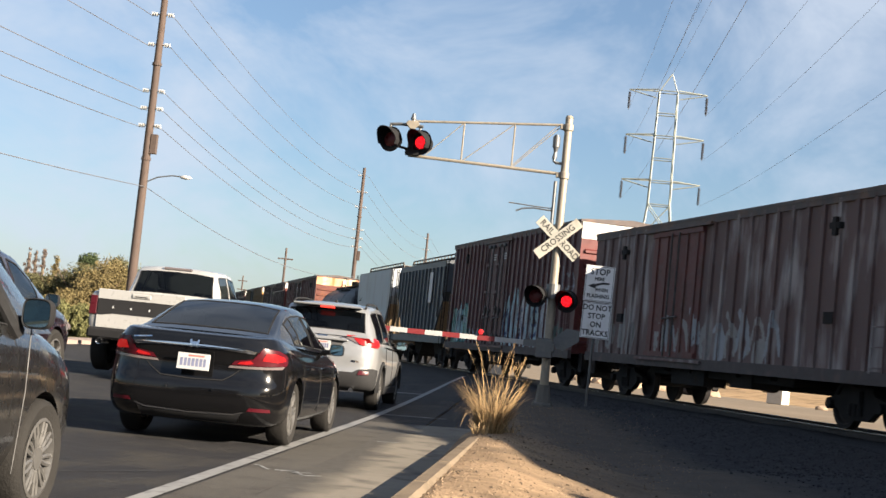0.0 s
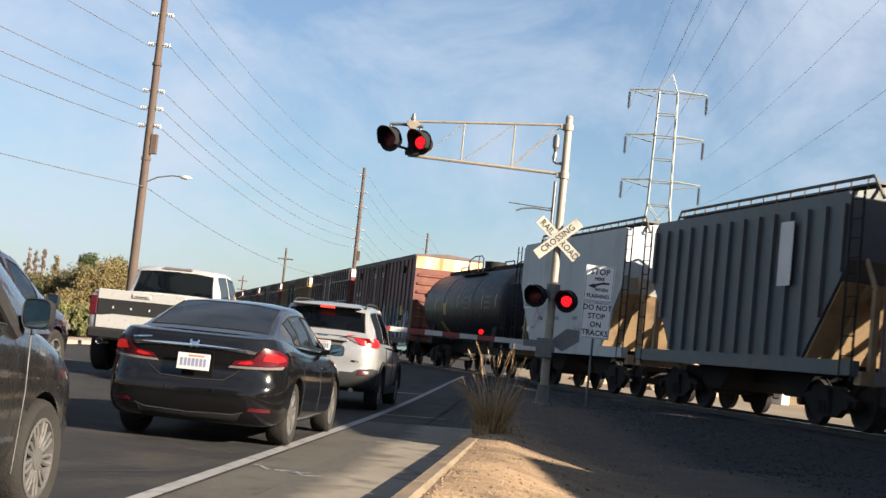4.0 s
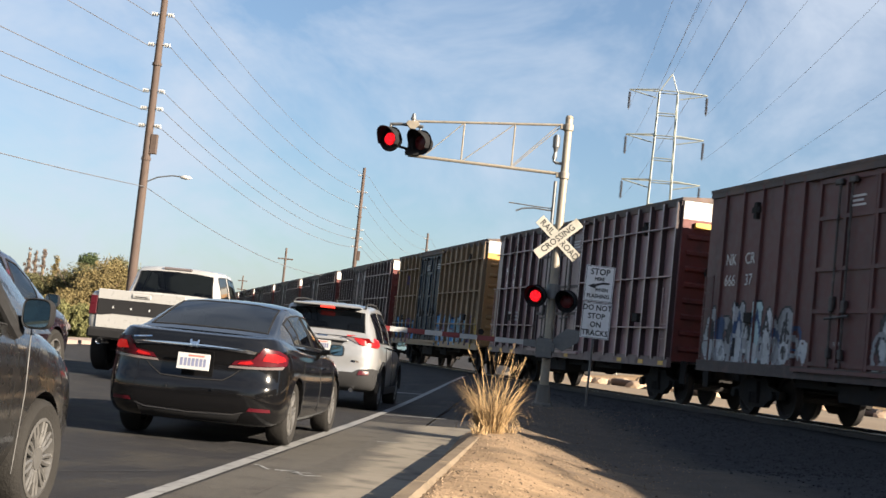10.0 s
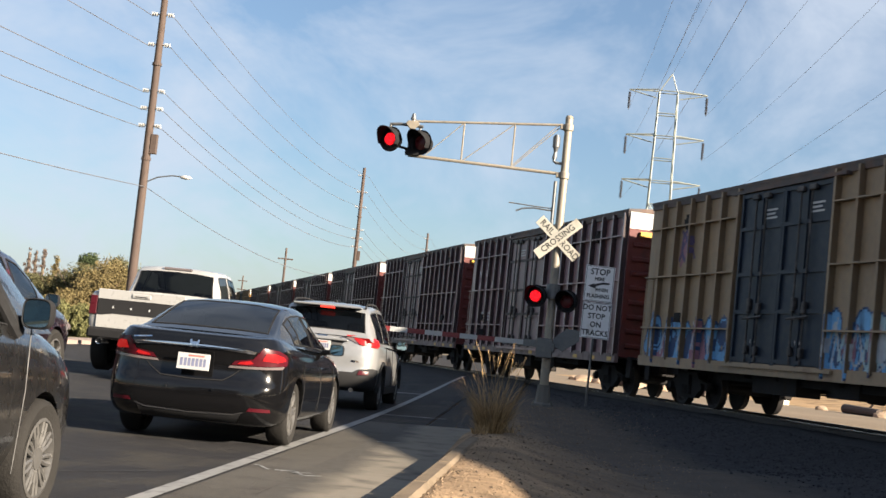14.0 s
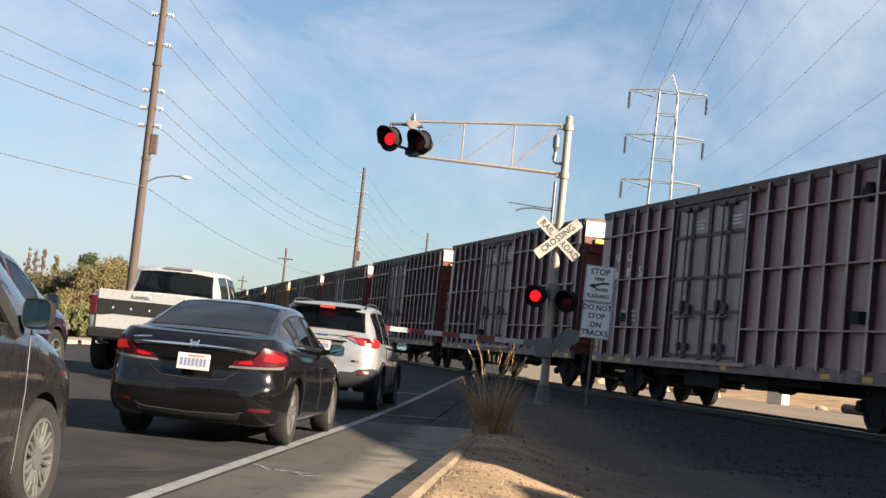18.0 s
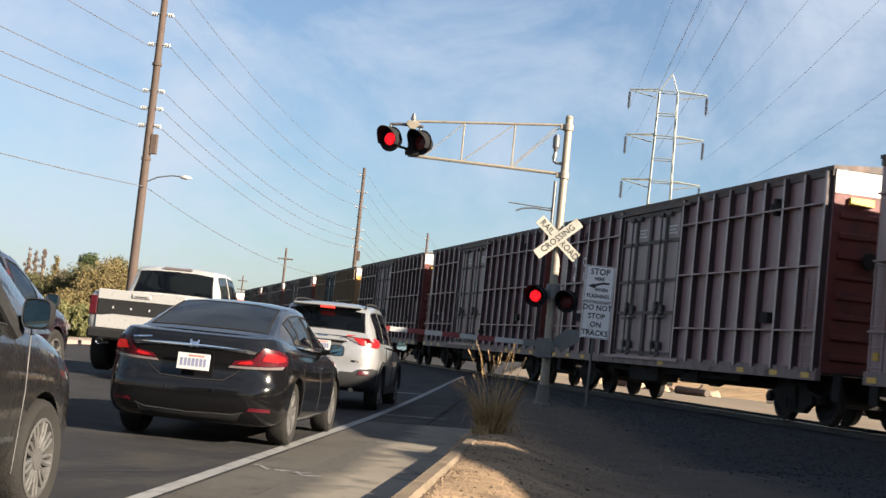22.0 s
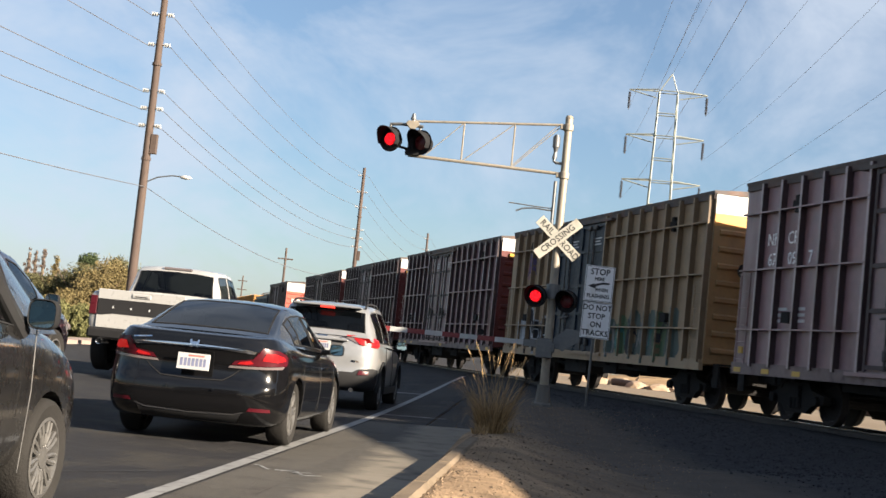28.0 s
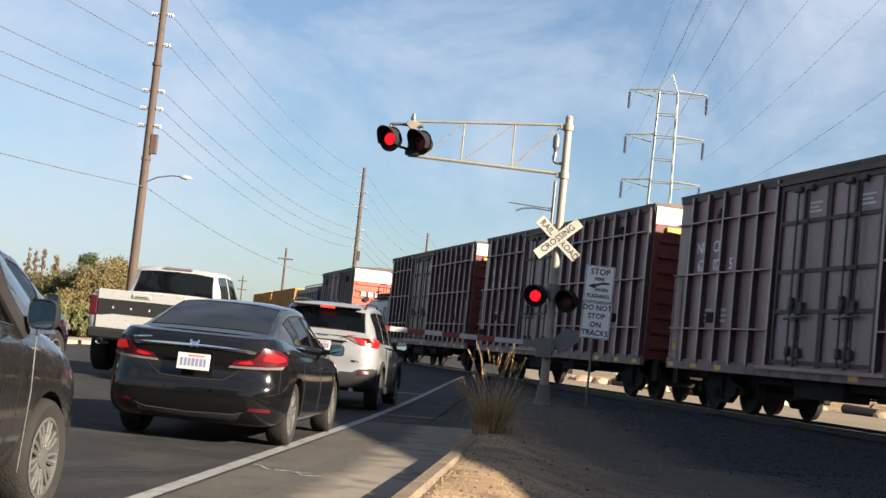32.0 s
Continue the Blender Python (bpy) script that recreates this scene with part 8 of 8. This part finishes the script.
VAN0 = (-3.78, 3.76, -0.10)


def up(z):
    return z if z < 0.4 else 0.4 + (z - 0.4) * 1.17


van = thing("minivan", pose(*VAN0), "dark grey minivan waiting behind the sedan", "car")
carved("body", loft([(a, b, c, up(d), up(e)) for a, b, c, d, e in [(0.0, 0.75, 0.4, 1.0, 1.0), (0.1, 0.92, 0.28, 1.1, 1.12), (0.8, 0.985, 0.24, 1.1, 1.1), (2.0, 0.99, 0.22, 1.06, 1.06), (3.3, 0.985, 0.22, 1.02, 1.05), (4.0, 0.97, 0.22, 0.99, 1.05), (4.5, 0.95, 0.22, 0.90, 0.97), (4.78, 0.90, 0.22, 0.80, 0.85), (4.98, 0.76, 0.26, 0.71, 0.74), (5.1, 0.5, 0.32, 0.6, 0.62)]]), m_grey, van, [(1.05, 0.38, 0.35, 0.98), (4.1, 0.385, 0.35, 0.98)])
cabin(van, m_grey, [(a, b, up(c), d, up(e)) for a, b, c, d, e in [(0.12, 0.90, 1.06, 0.84, 1.1), (0.3, 0.92, 1.05, 0.78, 1.45), (0.55, 0.93, 1.04, 0.73, 1.67), (1.35, 0.945, 1.02, 0.72, 1.73), (1.45, 0.945, 1.02, 0.72, 1.735), (2.3, 0.945, 1.0, 0.72, 1.74), (2.42, 0.945, 0.99, 0.72, 1.735), (2.8, 0.94, 0.98, 0.715, 1.70), (3.3, 0.93, 0.97, 0.73, 1.51), (3.52, 0.925, 0.965, 0.745, 1.41), (3.66, 0.92, 0.965, 0.755, 1.34), (4.3, 0.88, 0.97, 0.80, 1.04)]],
      [("rear_window:dark", ""), ("", ""), ("", "side_window:1:dark"), ("", ""), ("", "side_window:2:dark"), ("", ""), ("", "side_window:3"), ("windscreen", "side_window:3"), ("windscreen", "side_window:3"), ("windscreen", ""), ("windscreen", "")])
for sx in (-1, 1):
    seam(van, [(sx * 0.997, 3.60, 0.3), (sx * 1.0, 3.66, 0.75), (sx * 0.97, 3.72, 1.12)], material("door_edge", (0.012, 0.012, 0.013), 0.6))
    seam(van, [(sx * 0.999, 2.3, 0.3), (sx * 0.999, 2.34, 0.7), (sx * 0.97, 2.3, 1.04)])
put_wheels(van, 0.345, 0.23, 0.865, (1.05, 4.1), 9)
side_mirror(van, 0.965, 3.55, 1.18, m_black, (0.17, 0.17))
for sx in (-1, 1):
    bm = bmesh.new()
    path_rod(bm, [(sx * 0.925, 3.62, up(0.965)), (sx * 0.86, 3.38, up(1.16)), (sx * 0.79, 3.12, up(1.40)), (sx * 0.735, 2.75, up(1.71))], 0.05, 8)
    part("windscreen_pillar", bm, m_trim, van, "black windscreen pillar", smooth=True)
shape("headlamp", van, m_tail_clear, [(4.42, 0.80), (4.60, 0.74), (4.72, 0.76), (4.66, 0.86), (4.42, 0.92)], 0.60, 0.872, "X", "clear headlamp", mirror=True)
shape("side_marker", van, m_tail, [(4.36, 0.70), (4.46, 0.68), (4.46, 0.74), (4.36, 0.75)], 0.80, 0.935, "X", "red side marker", mirror=True)
seats(van, (1.4, 2.6), 0.6, 1.3)

# maroon SUV beyond the minivan
m_maroon = material("maroon_car_paint", (0.009, 0.0045, 0.007), 0.25, vary=0.12, scale=3, coat=1.0)
mar = thing("maroon_suv", pose(-6.95, 13.6, 0.14), "dark maroon suv waiting in the next lane", "car")
carved("body", loft([(0.0, 0.7, 0.45, 1.0, 1.0), (0.1, 0.88, 0.34, 1.12, 1.14), (0.8, 0.93, 0.28, 1.1, 1.1), (2.0, 0.94, 0.27, 1.06, 1.06), (2.9, 0.935, 0.27, 1.03, 1.06), (3.55, 0.92, 0.28, 1.0, 1.06), (4.05, 0.86, 0.3, 0.9, 0.96), (4.3, 0.68, 0.36, 0.76, 0.8)]), m_maroon, mar, [(1.0, 0.41, 0.37, 0.94), (3.35, 0.41, 0.37, 0.94)])
cabin(mar, m_maroon, [(a - (0.3 if a > 0.35 else 0.0), b, c, d, 1.0 + (e - 1.0) * 0.86) for a, b, c, d, e in [(0.06, 0.82, 1.08, 0.78, 1.12), (0.3, 0.85, 1.07, 0.70, 1.5), (0.5, 0.86, 1.07, 0.67, 1.64), (1.25, 0.88, 1.05, 0.66, 1.70), (1.36, 0.88, 1.05, 0.66, 1.70), (2.2, 0.88, 1.04, 0.65, 1.71), (2.32, 0.88, 1.04, 0.65, 1.705), (2.65, 0.87, 1.03, 0.65, 1.65), (3.1, 0.86, 1.02, 0.68, 1.43), (3.35, 0.85, 1.01, 0.71, 1.27), (3.7, 0.84, 1.0, 0.76, 1.06)]],
      [("rear_window:dark", ""), ("", ""), ("", "quarter_window:dark"), ("", ""), ("", "side_window:1:dark"), ("", ""), ("", "side_window:2"), ("windscreen", "side_window:2"), ("windscreen", ""), ("windscreen", "")])
for sx in (-1, 1):
    bm = bmesh.new()
    path_rod(bm, [(sx * 0.6, 0.4, 1.58), (sx * 0.58, 0.7, 1.66), (sx * 0.58, 1.7, 1.66), (sx * 0.6, 2.0, 1.58)], 0.022)
    part("roof_rail", bm, m_trim, mar)
put_wheels(mar, 0.37, 0.235, 0.81, (1.0, 3.35), 5, False)
side_mirror(mar, 0.83, 3.0, 1.09, m_trim, (0.18, 0.17))
shape("headlamp", mar, m_tail_clear, [(3.95, 0.78), (4.15, 0.74), (4.17, 0.80), (3.95, 0.88)], 0.6, 0.80, "X", "clear headlamp", mirror=True)


# ---- what moves
HALF, PHASE = 0.6787, 0.22      # the lamps' beat: change-overs at PHASE + k * HALF


def motions():
    for car, u in CARS:
        walk(car, [(t, train_pose(u, t)) for t in (0.0, 8.0, 16.0, 24.0, 32.0)])
    for disc, phase in GLOWS:
        lit, dark = pose(0, -0.03, 0), pose(0, 0.03, 0)
        rows = [(0.0, lit if phase == 1 else dark)]
        for k in range(47):
            t = PHASE + k * HALF
            on = (k % 2 == 0) == (phase == 0)
            rows.append((t - 0.02, dark if on else lit))
            rows.append((t + 0.02, lit if on else dark))
        rows.append((32.0, rows[-1][1]))
        walk(disc, rows)
    x, y, z = VAN0
    walk(van, [(0.0, pose(x, y, z)), (25.6, pose(x, y, z)), (26.8, pose(x, y + 0.085, z)), (32.0, pose(x, y + 0.085, z))])


motions()
